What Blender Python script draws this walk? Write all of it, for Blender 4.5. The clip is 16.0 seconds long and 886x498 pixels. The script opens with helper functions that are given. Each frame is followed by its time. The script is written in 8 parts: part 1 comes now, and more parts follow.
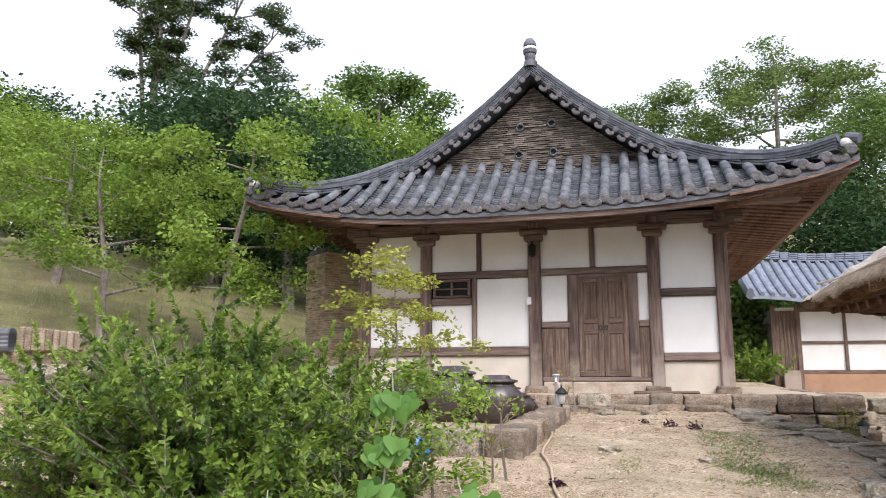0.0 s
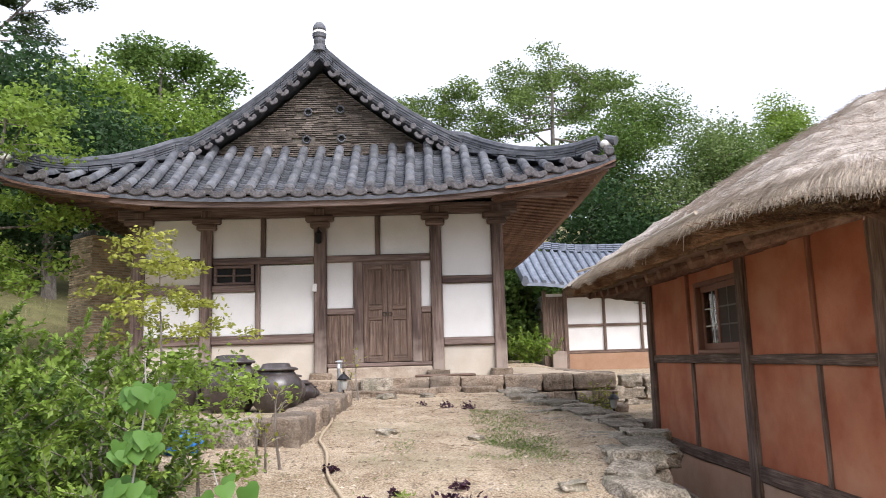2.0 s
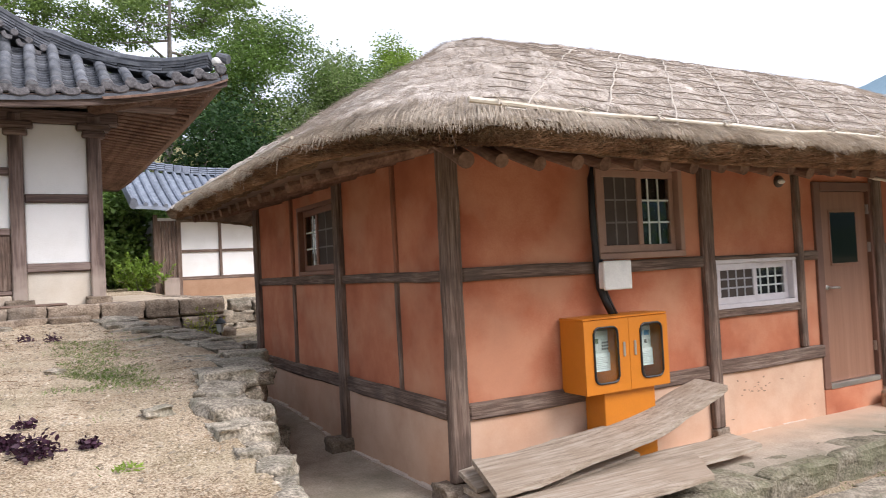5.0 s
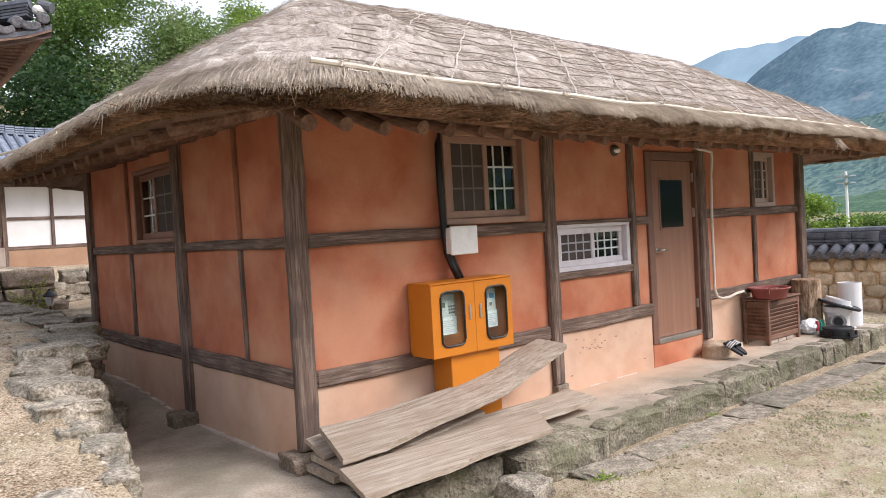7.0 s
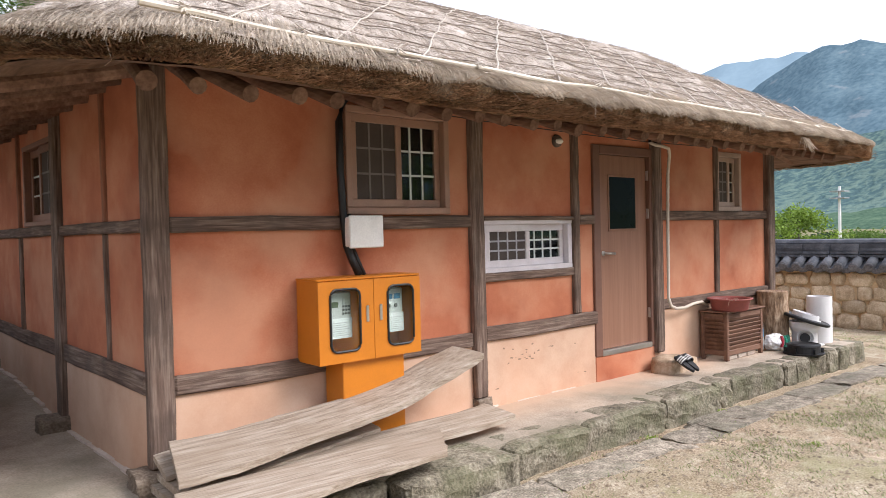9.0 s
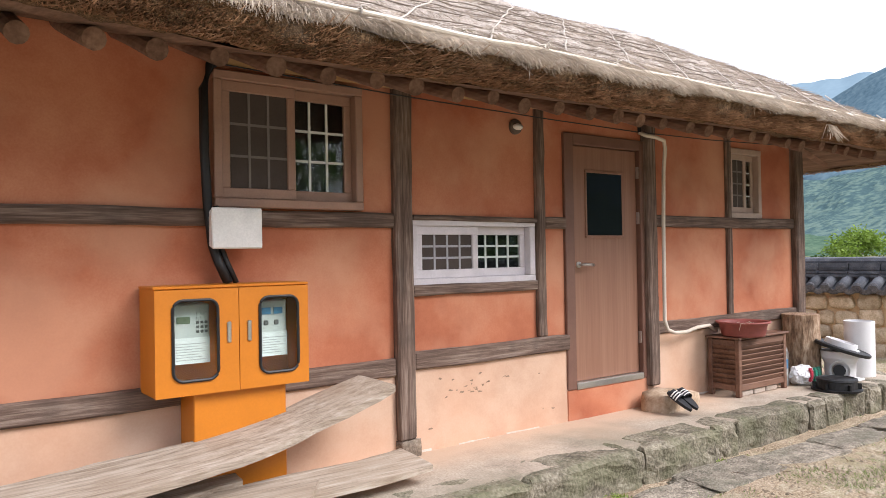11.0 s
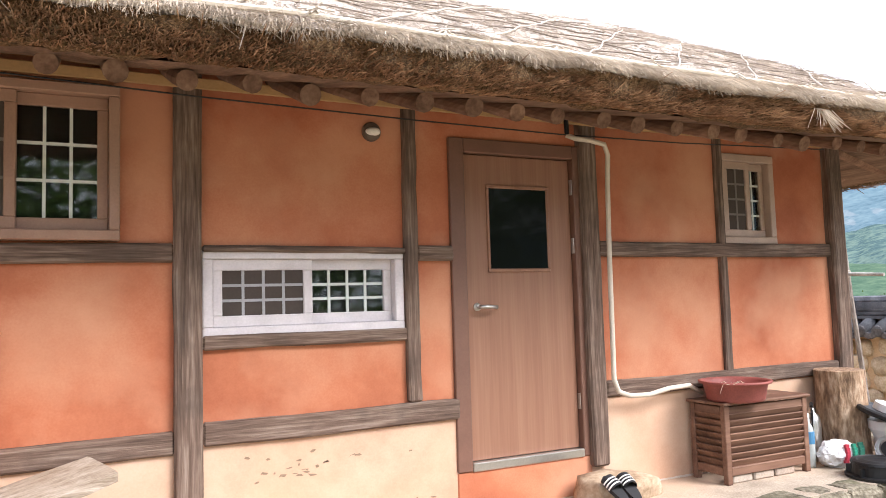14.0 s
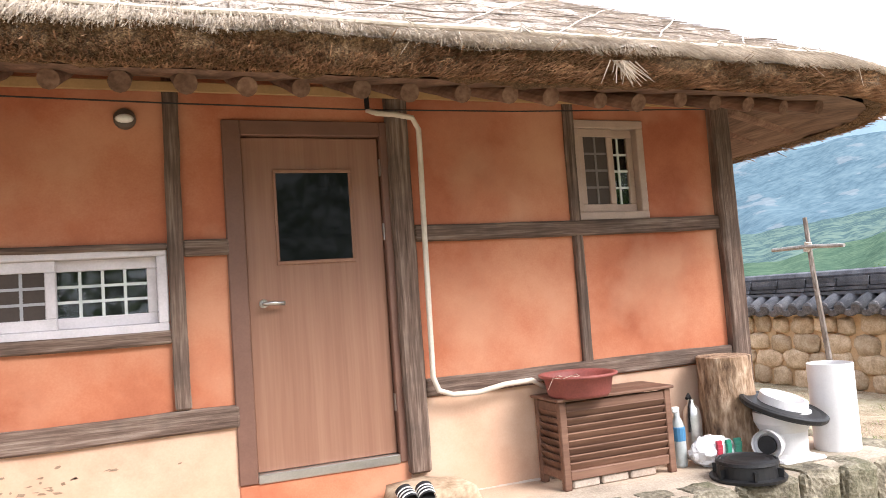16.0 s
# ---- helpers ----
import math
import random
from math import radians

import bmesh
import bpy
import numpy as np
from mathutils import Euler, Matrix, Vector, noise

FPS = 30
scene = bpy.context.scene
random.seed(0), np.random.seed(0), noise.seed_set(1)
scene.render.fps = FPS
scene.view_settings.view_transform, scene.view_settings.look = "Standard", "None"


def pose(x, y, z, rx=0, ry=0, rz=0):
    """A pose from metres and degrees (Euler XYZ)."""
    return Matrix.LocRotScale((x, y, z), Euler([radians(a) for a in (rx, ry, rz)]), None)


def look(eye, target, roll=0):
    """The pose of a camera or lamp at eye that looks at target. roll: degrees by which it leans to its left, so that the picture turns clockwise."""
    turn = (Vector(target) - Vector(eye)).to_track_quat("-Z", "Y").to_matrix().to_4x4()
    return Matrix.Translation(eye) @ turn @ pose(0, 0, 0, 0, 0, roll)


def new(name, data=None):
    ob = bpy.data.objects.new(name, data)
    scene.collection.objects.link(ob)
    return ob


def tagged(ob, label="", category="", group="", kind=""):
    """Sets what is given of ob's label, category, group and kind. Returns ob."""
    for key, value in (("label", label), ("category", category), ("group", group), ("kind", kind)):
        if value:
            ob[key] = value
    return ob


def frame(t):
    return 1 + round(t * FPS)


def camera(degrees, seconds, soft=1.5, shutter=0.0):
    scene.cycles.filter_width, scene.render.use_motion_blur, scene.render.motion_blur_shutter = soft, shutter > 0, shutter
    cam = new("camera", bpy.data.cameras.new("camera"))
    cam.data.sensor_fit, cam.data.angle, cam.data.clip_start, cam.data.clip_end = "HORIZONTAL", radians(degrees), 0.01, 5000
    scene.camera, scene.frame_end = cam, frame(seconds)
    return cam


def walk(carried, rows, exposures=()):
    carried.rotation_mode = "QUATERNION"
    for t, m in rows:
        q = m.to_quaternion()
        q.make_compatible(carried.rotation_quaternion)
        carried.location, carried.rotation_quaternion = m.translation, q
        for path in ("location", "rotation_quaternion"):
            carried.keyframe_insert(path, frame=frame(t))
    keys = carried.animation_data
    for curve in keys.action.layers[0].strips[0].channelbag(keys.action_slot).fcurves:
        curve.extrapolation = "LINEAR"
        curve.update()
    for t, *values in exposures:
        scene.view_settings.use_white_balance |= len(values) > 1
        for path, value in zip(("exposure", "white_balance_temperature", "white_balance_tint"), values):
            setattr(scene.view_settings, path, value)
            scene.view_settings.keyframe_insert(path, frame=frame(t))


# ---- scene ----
cam = camera(61.4, 16.0, 0.8, 0.2)
METRES, EYE, TILT, LEAN, TURN = 7.4, 1.39, 0.0, 0.0, 14.5
ROWS = [
    (0.0, 0.0, 0.0, 0.0, 0.01, 9.55, 0.07),
    (0.5, 0.005, 0.0021, 0.0004, -4.56, 9.3, 0.93),
    (1.0, 0.0101, -0.0004, 0.0001, -9.07, 9.17, 1.71),
    (1.5, 0.0101, -0.0021, -0.0003, -12.4, 8.77, 1.81),
    (2.0, 0.0156, -0.0004, -0.0008, -15.74, 8.33, 1.66),
    (2.5, 0.0198, 0.0008, -0.0017, -19.88, 7.47, 1.67),
    (3.0, 0.0251, -0.0008, -0.0037, -24.67, 6.32, 2.13),
    (3.5, 0.0302, -0.0021, -0.0041, -29.43, 5.21, 2.53),
    (4.0, 0.0355, -0.0044, -0.0045, -34.26, 4.46, 2.86),
    (4.5, 0.039, -0.0081, -0.0044, -38.89, 3.68, 3.08),
    (5.0, 0.0408, -0.0114, -0.0058, -44.07, 1.53, 2.89),
    (7.5, 0.0641, -0.0202, -0.0095, -56.13, -1.87, 2.97),
    (8.0, 0.1008, -0.0154, -0.0154, -56.97, -2.14, 2.53),
    (8.5, 0.1464, -0.0235, -0.0212, -56.0, -2.15, 2.21),
    (9.0, 0.1929, -0.0386, -0.025, -55.13, -1.3, 1.39),
    (9.5, 0.2485, -0.0445, -0.0318, -55.79, -1.17, 0.9),
    (12.0, 0.5094, -0.0577, -0.0537, -46.49, 1.02, 2.31),
    (12.5, 0.562, -0.0698, -0.0554, -45.18, 0.52, 3.06),
    (13.0, 0.6187, -0.0769, -0.0564, -44.75, 1.31, 2.51),
    (13.5, 0.6746, -0.0849, -0.0527, -43.67, 3.07, 2.13),
    (14.0, 0.7251, -0.1146, -0.0575, -40.48, 4.24, 1.73),
    (14.5, 0.7803, -0.1362, -0.0613, -37.8, 5.6, 2.51),
    (15.0, 0.8338, -0.159, -0.0622, -36.83, 4.71, 3.25),
    (15.5, 0.8901, -0.1871, -0.0652, -37.0, 3.43, 3.48),
    (16.0, 0.95, -0.2097, -0.0673, -35.39, 3.82, 4.12),
]
walk(cam, [(t, pose(0, 0, EYE, TILT, LEAN, TURN) @ pose(METRES * x, METRES * y, METRES * z, 90 + pitch, roll, yaw)) for t, x, y, z, yaw, pitch, roll in ROWS],
     [(0.0, 0.60, 6200, 15), (5.0, 0.56, 6200, 15), (9.0, 0.66, 6200, 15), (11.9, 0.78, 6200, 15), (12.5, 1.08, 6250, 15), (13.5, 1.19, 6250, 14), (16.0, 1.22, 6300, 14)])

# ---- world and light ----
world = bpy.data.worlds.new("overcast_sky")
scene.world = world
world.use_nodes = True
wn, wl = world.node_tree.nodes, world.node_tree.links
sky = wn.new("ShaderNodeTexSky")
sky.sky_type = "NISHITA"
sky.sun_disc = False
sky.sun_elevation = radians(44)
sky.sun_rotation = radians(146)
sky.air_density, sky.dust_density = 1.0, 6.0
pale = wn.new("ShaderNodeMix")
pale.data_type = "RGBA"
pale.inputs[0].default_value = 0.75
wl.new(sky.outputs[0], pale.inputs[6])
pale.inputs[7].default_value = (11.0, 11.6, 12.7, 1)
wl.new(pale.outputs[2], wn["Background"].inputs[0])
wn["Background"].inputs[1].default_value = 0.092
sun = new("sun", bpy.data.lights.new("sun", "SUN"))
sun.data.energy, sun.data.angle, sun.data.color = 2.65, radians(32), (1.0, 0.97, 0.93)
sun.matrix_world = look((14.5, -13, 19.5), (3.5, 4, 0))


# ---- building helpers ----
def sm(a, b, v):
    k = min(1.0, max(0.0, (v - a) / (b - a)))
    return k * k * (3 - 2 * k)


def lin(v, xs, ys):
    return float(np.interp(v, xs, ys))


def mesh_of(name, verts, faces, smooth=False):
    me = bpy.data.meshes.new(name)
    me.from_pydata([tuple(v) for v in verts], [], faces)
    if smooth:
        me.shade_smooth()
    me.update()
    return me


def part(name, bm, material, parent=None, label="", smooth=False):
    """Links a bmesh, or a mesh, as one object; world coordinates; under a thing when one is given."""
    if isinstance(bm, bmesh.types.BMesh):
        me = bpy.data.meshes.new(name)
        bmesh.ops.recalc_face_normals(bm, faces=bm.faces)
        bm.to_mesh(me)
        bm.free()
    else:
        me = bm
    if smooth:
        me.shade_smooth()
    if material and not me.materials:
        me.materials.append(material)
    ob = new(name, me)
    if parent is not None:
        ob.parent = parent
        m = parent.matrix_basis.copy()
        p = parent.parent
        while p is not None:
            m = p.matrix_basis @ parent.matrix_parent_inverse @ m
            p = p.parent
        ob.matrix_parent_inverse = m.inverted()
    if label:
        tagged(ob, label)
    return ob


def thing(name, base, label, category, group=""):
    ob = new(name)
    ob.empty_display_size = 0.1
    ob.matrix_basis = Matrix.Translation(base)
    return tagged(ob, label, category, group)


def structure(name, bm, material, label="", smooth=False):
    ob = part(name, bm, material, smooth=smooth)
    return tagged(ob, label, "", "", "structure")


def box(bm, a, b, bevel=0.0, seg=1, m=None):
    """A box between two corners, bevelled, turned by m about the origin of the world when given."""
    lo, hi = [min(p, q) for p, q in zip(a, b)], [max(p, q) for p, q in zip(a, b)]
    got = bmesh.ops.create_cube(bm, size=1.0)
    vs = got["verts"]
    for v in vs:
        v.co = Vector([lo[i] + (v.co[i] + 0.5) * (hi[i] - lo[i]) for i in range(3)])
    out = vs
    if bevel > 0:
        es = list({e for v in vs for e in v.link_edges})
        r = bmesh.ops.bevel(bm, geom=es, offset=bevel, segments=seg, affect="EDGES", profile=0.5)
        out = list({v for f in r["faces"] for v in f.verts} | {v for v in vs if v.is_valid})
    if m is not None:
        for v in out:
            v.co = m @ v.co
    return bm


def tube(bm, pts, radii, n=8, cap=True):
    """A swept round bar through the points."""
    pts = [Vector(p) for p in pts]
    if not hasattr(radii, "__len__"):
        radii = [radii] * len(pts)
    rings = []
    for i, p in enumerate(pts):
        d = (pts[min(i + 1, len(pts) - 1)] - pts[max(i - 1, 0)]).normalized()
        up = Vector((0, 0, 1)) if abs(d.z) < 0.95 else Vector((1, 0, 0))
        u = d.cross(up).normalized()
        w = u.cross(d)
        rings.append([bm.verts.new(p + (u * math.cos(2 * math.pi * k / n) + w * math.sin(2 * math.pi * k / n)) * radii[i]) for k in range(n)])
    for a, b in zip(rings, rings[1:]):
        for k in range(n):
            bm.faces.new((a[k], a[(k + 1) % n], b[(k + 1) % n], b[k]))
    if cap:
        bm.faces.new(rings[0][::-1])
        bm.faces.new(rings[-1])
    return bm


def lathe(bm, profile, centre, n=24):
    """A turned shape: (radius, height) pairs about a vertical axis."""
    c = Vector(centre)
    rings = [[bm.verts.new(c + Vector((r * math.cos(2 * math.pi * k / n), r * math.sin(2 * math.pi * k / n), z))) for k in range(n)] for r, z in profile]
    for a, b in zip(rings, rings[1:]):
        for k in range(n):
            bm.faces.new((a[k], a[(k + 1) % n], b[(k + 1) % n], b[k]))
    bm.faces.new(rings[0][::-1])
    bm.faces.new(rings[-1])
    return bm


def rock_mesh(name, size, seed, rough=0.22, cuts=2, flat=1.0):
    """An uneven stone about its own centre."""
    bm = bmesh.new()
    bmesh.ops.create_cube(bm, size=1.0)
    bmesh.ops.subdivide_edges(bm, edges=bm.edges[:], cuts=cuts, use_grid_fill=True)
    off = Vector((seed * 7.3, seed * 3.1, seed * 1.7))
    for v in bm.verts:
        p = v.co.copy()
        r = p.normalized() * 0.62
        p = p.lerp(r, 0.35 * flat)
        p += noise.noise_vector(p * 1.9 + off) * rough * 0.6 + noise.noise_vector(p * 4.3 + off) * rough * 0.28 + noise.noise_vector(p * 10 + off) * rough * 0.10
        v.co = Vector((p.x * size[0], p.y * size[1], p.z * size[2]))
    bmesh.ops.recalc_face_normals(bm, faces=bm.faces)
    me = bpy.data.meshes.new(name)
    bm.to_mesh(me)
    bm.free()
    me.shade_smooth()
    return me


# ---- materials ----
def material(name, stops, scale=4.0, rough=0.8, bump=0.3, fine=60.0, stretch=(1, 1, 1), metal=0.0, blotch=None, blotch_scale=0.7, blotch_amount=0.5, rand=0.0, bump_dist=0.01, spec=0.4, island=False, object_space=False, translucent=0.0, fine_mix=0.35, span=0.15, blotch_from=0.48, blotch_to=0.66):
    """A procedural surface: a colour ramp over coarse and fine noise, a second colour in blotches, grain as bump."""
    m = bpy.data.materials.new(name)
    m.use_nodes = True
    n, l = m.node_tree.nodes, m.node_tree.links
    bs = n["Principled BSDF"]
    src = n.new("ShaderNodeTexCoord") if object_space else n.new("ShaderNodeNewGeometry")
    out = src.outputs["Object"] if object_space else src.outputs["Position"]
    mp = n.new("ShaderNodeMapping")
    mp.inputs["Scale"].default_value = stretch
    l.new(out, mp.inputs["Vector"])
    a = n.new("ShaderNodeTexNoise")
    a.inputs["Scale"].default_value, a.inputs["Detail"].default_value, a.inputs["Roughness"].default_value = scale, 5.0, 0.6
    b = n.new("ShaderNodeTexNoise")
    b.inputs["Scale"].default_value, b.inputs["Detail"].default_value = fine, 3.0
    l.new(mp.outputs[0], a.inputs["Vector"])
    l.new(mp.outputs[0], b.inputs["Vector"])
    mix = n.new("ShaderNodeMix")
    mix.inputs[0].default_value = fine_mix
    l.new(a.outputs["Fac"], mix.inputs[2])
    l.new(b.outputs["Fac"], mix.inputs[3])
    ramp = n.new("ShaderNodeValToRGB")
    el = ramp.color_ramp.elements
    lo, hi = 0.5 - span, 0.5 + span
    for i, c in enumerate(stops):
        at = lo + (hi - lo) * i / max(1, len(stops) - 1)
        e = el[i] if i < 2 else el.new(at)
        e.position = at
        e.color = (*c, 1)
    l.new(mix.outputs[0], ramp.inputs[0])
    col = ramp.outputs[0]
    if blotch:
        c = n.new("ShaderNodeTexNoise")
        c.inputs["Scale"].default_value, c.inputs["Detail"].default_value = blotch_scale, 6.0
        l.new(out, c.inputs["Vector"])
        r2 = n.new("ShaderNodeMapRange")
        r2.inputs[1].default_value, r2.inputs[2].default_value, r2.inputs[4].default_value = blotch_from, blotch_to, blotch_amount
        l.new(c.outputs["Fac"], r2.inputs[0])
        mx = n.new("ShaderNodeMix")
        mx.data_type = "RGBA"
        l.new(r2.outputs[0], mx.inputs[0])
        l.new(col, mx.inputs[6])
        mx.inputs[7].default_value = (*blotch, 1)
        col = mx.outputs[2]
    if rand:
        if island:
            gi = n.new("ShaderNodeNewGeometry")
            ro = gi.outputs["Random Per Island"]
        else:
            gi = n.new("ShaderNodeObjectInfo")
            ro = gi.outputs["Random"]
        mr = n.new("ShaderNodeMapRange")
        mr.inputs[3].default_value, mr.inputs[4].default_value = 1 - rand, 1 + rand
        l.new(ro, mr.inputs[0])
        hs = n.new("ShaderNodeHueSaturation")
        l.new(mr.outputs[0], hs.inputs["Value"])
        l.new(col, hs.inputs["Color"])
        col = hs.outputs[0]
    l.new(col, bs.inputs["Base Color"])
    bs.inputs["Roughness"].default_value = rough
    bs.inputs["Metallic"].default_value = metal
    bs.inputs["Specular IOR Level"].default_value = spec
    if bump:
        bp = n.new("ShaderNodeBump")
        bp.inputs["Strength"].default_value, bp.inputs["Distance"].default_value = bump, bump_dist
        l.new(mix.outputs[0], bp.inputs["Height"])
        l.new(bp.outputs[0], bs.inputs["Normal"])
    if translucent:
        tr = n.new("ShaderNodeBsdfTranslucent")
        l.new(col, tr.inputs["Color"])
        ms = n.new("ShaderNodeMixShader")
        ms.inputs[0].default_value = translucent
        l.new(bs.outputs[0], ms.inputs[1])
        l.new(tr.outputs[0], ms.inputs[2])
        l.new(ms.outputs[0], n["Material Output"].inputs["Surface"])
    return m


def glass(name, tint=(0.75, 0.8, 0.8), rough=0.02):
    m = bpy.data.materials.new(name)
    m.use_nodes = True
    bs = m.node_tree.nodes["Principled BSDF"]
    bs.inputs["Base Color"].default_value = (*tint, 1)
    bs.inputs["Roughness"].default_value = rough
    bs.inputs["Transmission Weight"].default_value = 1.0
    bs.inputs["IOR"].default_value = 1.45
    return m


M_SOIL = material("sandy_soil", [(0.185, 0.122, 0.070), (0.415, 0.318, 0.210), (0.60, 0.49, 0.36)], 2.4, 0.95, 1.0, 75, blotch=(0.30, 0.27, 0.16), blotch_scale=0.8, blotch_amount=0.4, bump_dist=0.035, fine_mix=0.66, span=0.115)
M_PLASTER_R = material("red_clay_plaster", [(0.345, 0.106, 0.052), (0.455, 0.158, 0.080), (0.565, 0.245, 0.138)], 1.3, 0.9, 0.15, 90, fine_mix=0.14, span=0.17, blotch=(0.60, 0.335, 0.21), blotch_scale=1.5, blotch_amount=0.46, bump_dist=0.006)
M_PLASTER_P = material("pale_clay_plaster", [(0.50, 0.315, 0.215), (0.585, 0.395, 0.28), (0.64, 0.46, 0.345)], 1.6, 0.9, 0.15, 90, fine_mix=0.14, blotch=(0.60, 0.30, 0.17), blotch_scale=0.9, blotch_amount=0.35, bump_dist=0.006)
M_PLASTER_W = material("white_lime_plaster", [(0.70, 0.69, 0.66), (0.78, 0.77, 0.75), (0.82, 0.81, 0.79)], 1.2, 0.9, 0.15, 60, blotch=(0.60, 0.57, 0.52), blotch_scale=0.8, blotch_amount=0.25)
M_PLASTER_C = material("cream_clay_plaster", [(0.52, 0.465, 0.385), (0.65, 0.595, 0.51)], 1.5, 0.9, 0.25, 60, blotch=(0.45, 0.35, 0.25), blotch_scale=1.2, blotch_amount=0.4)
W_STOPS = [(0.060, 0.036, 0.026), (0.152, 0.101, 0.076), (0.285, 0.218, 0.174)]
M_WOOD_V = material("weathered_timber_upright", W_STOPS, 38.0, 0.9, 0.8, 110, (1, 1, 0.05), blotch=(0.06, 0.045, 0.036), blotch_scale=4.0, blotch_amount=0.5, bump_dist=0.012, span=0.16)
M_WOOD_X = material("weathered_timber_beam", W_STOPS, 38.0, 0.9, 0.8, 110, (0.05, 1, 1), blotch=(0.06, 0.045, 0.036), blotch_scale=4.0, blotch_amount=0.5, bump_dist=0.012, span=0.16)
M_WOOD_Y = material("weathered_timber_side_beam", W_STOPS, 38.0, 0.9, 0.8, 110, (1, 0.05, 1), blotch=(0.06, 0.045, 0.036), blotch_scale=4.0, blotch_amount=0.5, bump_dist=0.012, span=0.16)
R_STOPS = [(0.062, 0.040, 0.034), (0.135, 0.092, 0.076), (0.24, 0.178, 0.152)]
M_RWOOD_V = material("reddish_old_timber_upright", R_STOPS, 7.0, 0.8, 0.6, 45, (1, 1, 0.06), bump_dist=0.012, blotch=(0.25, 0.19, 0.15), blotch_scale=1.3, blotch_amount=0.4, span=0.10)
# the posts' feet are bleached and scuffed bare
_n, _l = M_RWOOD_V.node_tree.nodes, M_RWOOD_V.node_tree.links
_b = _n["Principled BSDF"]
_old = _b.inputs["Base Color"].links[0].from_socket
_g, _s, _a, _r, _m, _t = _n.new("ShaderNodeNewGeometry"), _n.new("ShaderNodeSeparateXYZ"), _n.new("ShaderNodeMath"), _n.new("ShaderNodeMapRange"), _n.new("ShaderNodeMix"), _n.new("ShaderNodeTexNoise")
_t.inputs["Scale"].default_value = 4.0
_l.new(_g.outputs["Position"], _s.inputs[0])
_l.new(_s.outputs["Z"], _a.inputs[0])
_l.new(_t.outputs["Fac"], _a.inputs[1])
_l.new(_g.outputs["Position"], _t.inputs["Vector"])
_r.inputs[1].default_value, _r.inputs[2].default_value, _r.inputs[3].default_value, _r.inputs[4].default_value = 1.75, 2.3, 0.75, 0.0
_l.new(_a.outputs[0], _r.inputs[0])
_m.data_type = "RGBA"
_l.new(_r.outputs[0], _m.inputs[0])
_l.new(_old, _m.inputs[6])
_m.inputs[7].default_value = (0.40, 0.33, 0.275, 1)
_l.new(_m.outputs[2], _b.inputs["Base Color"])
M_RWOOD_X = material("reddish_old_timber_beam", R_STOPS, 7.0, 0.8, 0.6, 45, (0.06, 1, 1), bump_dist=0.012, span=0.10)
M_RWOOD_Y = material("reddish_old_rafter_timber", [(0.08, 0.044, 0.031), (0.16, 0.092, 0.063), (0.23, 0.145, 0.10)], 7.0, 0.8, 0.5, 45, (1, 0.06, 1), bump_dist=0.01, rand=0.2)
M_TILE = material("grey_clay_roof_tile", [(0.055, 0.059, 0.07), (0.10, 0.105, 0.118), (0.165, 0.17, 0.185)], 5.0, 0.7, 0.4, 70, rand=0.28, blotch=(0.24, 0.24, 0.235), blotch_scale=3.5, blotch_amount=0.3)
M_TILE_I = material("grey_clay_tile_layer", [(0.042, 0.046, 0.055), (0.08, 0.085, 0.098), (0.14, 0.146, 0.16)], 5.0, 0.75, 0.4, 70, rand=0.35, island=True)
M_TILE_CAP = material("tile_end_with_worn_relief", [(0.05, 0.046, 0.05), (0.11, 0.103, 0.107), (0.18, 0.17, 0.17)], 24, 0.8, 0.6, 90, rand=0.25)
M_THATCH = material("grey_rice_straw", [(0.25, 0.205, 0.17), (0.44, 0.38, 0.325), (0.62, 0.55, 0.48)], 14.0, 0.95, 0.9, 95, (1, 0.6, 0.6), blotch=(0.30, 0.25, 0.205), blotch_scale=1.6, blotch_amount=0.35, bump_dist=0.02, span=0.13, fine_mix=0.5)
M_STRAW_L = material("weathered_straw_stalks", [(0.30, 0.25, 0.205), (0.46, 0.395, 0.335), (0.60, 0.53, 0.455)], 3.0, 0.9, 0, 40, rand=0.35, island=True, translucent=0.2)
M_STRAW = material("straw_stalks", [(0.32, 0.255, 0.19), (0.48, 0.405, 0.32), (0.63, 0.55, 0.45)], 3.0, 0.9, 0, 40, rand=0.3, island=True, translucent=0.35)
M_STRAW_D = material("brown_cut_straw", [(0.095, 0.045, 0.022), (0.225, 0.122, 0.062), (0.41, 0.262, 0.15)], 3.0, 0.95, 0, 40, rand=0.4, island=True, translucent=0.35)
M_STRAW_E = material("brown_cut_straw_edge", [(0.045, 0.025, 0.012), (0.15, 0.088, 0.042), (0.31, 0.20, 0.105)], 40.0, 0.95, 1.0, 130, (1, 1, 1), blotch=(0.09, 0.06, 0.035), blotch_scale=2.5, blotch_amount=0.5, bump_dist=0.04, fine_mix=0.5, span=0.12)
M_STONE = material("grey_field_stone", [(0.11, 0.092, 0.066), (0.26, 0.222, 0.172), (0.47, 0.405, 0.315)], 11.0, 0.95, 1.0, 60, fine_mix=0.5, rand=0.28, blotch=(0.17, 0.165, 0.115), blotch_scale=3.0, blotch_amount=0.5, bump_dist=0.02, span=0.12)
M_STONE_W = material("warm_cut_stone", [(0.13, 0.095, 0.066), (0.235, 0.178, 0.128), (0.36, 0.29, 0.22)], 8.0, 0.95, 1.0, 50, fine_mix=0.5, rand=0.28, blotch=(0.14, 0.12, 0.10), blotch_scale=2.2, blotch_amount=0.6, bump_dist=0.02, span=0.12)
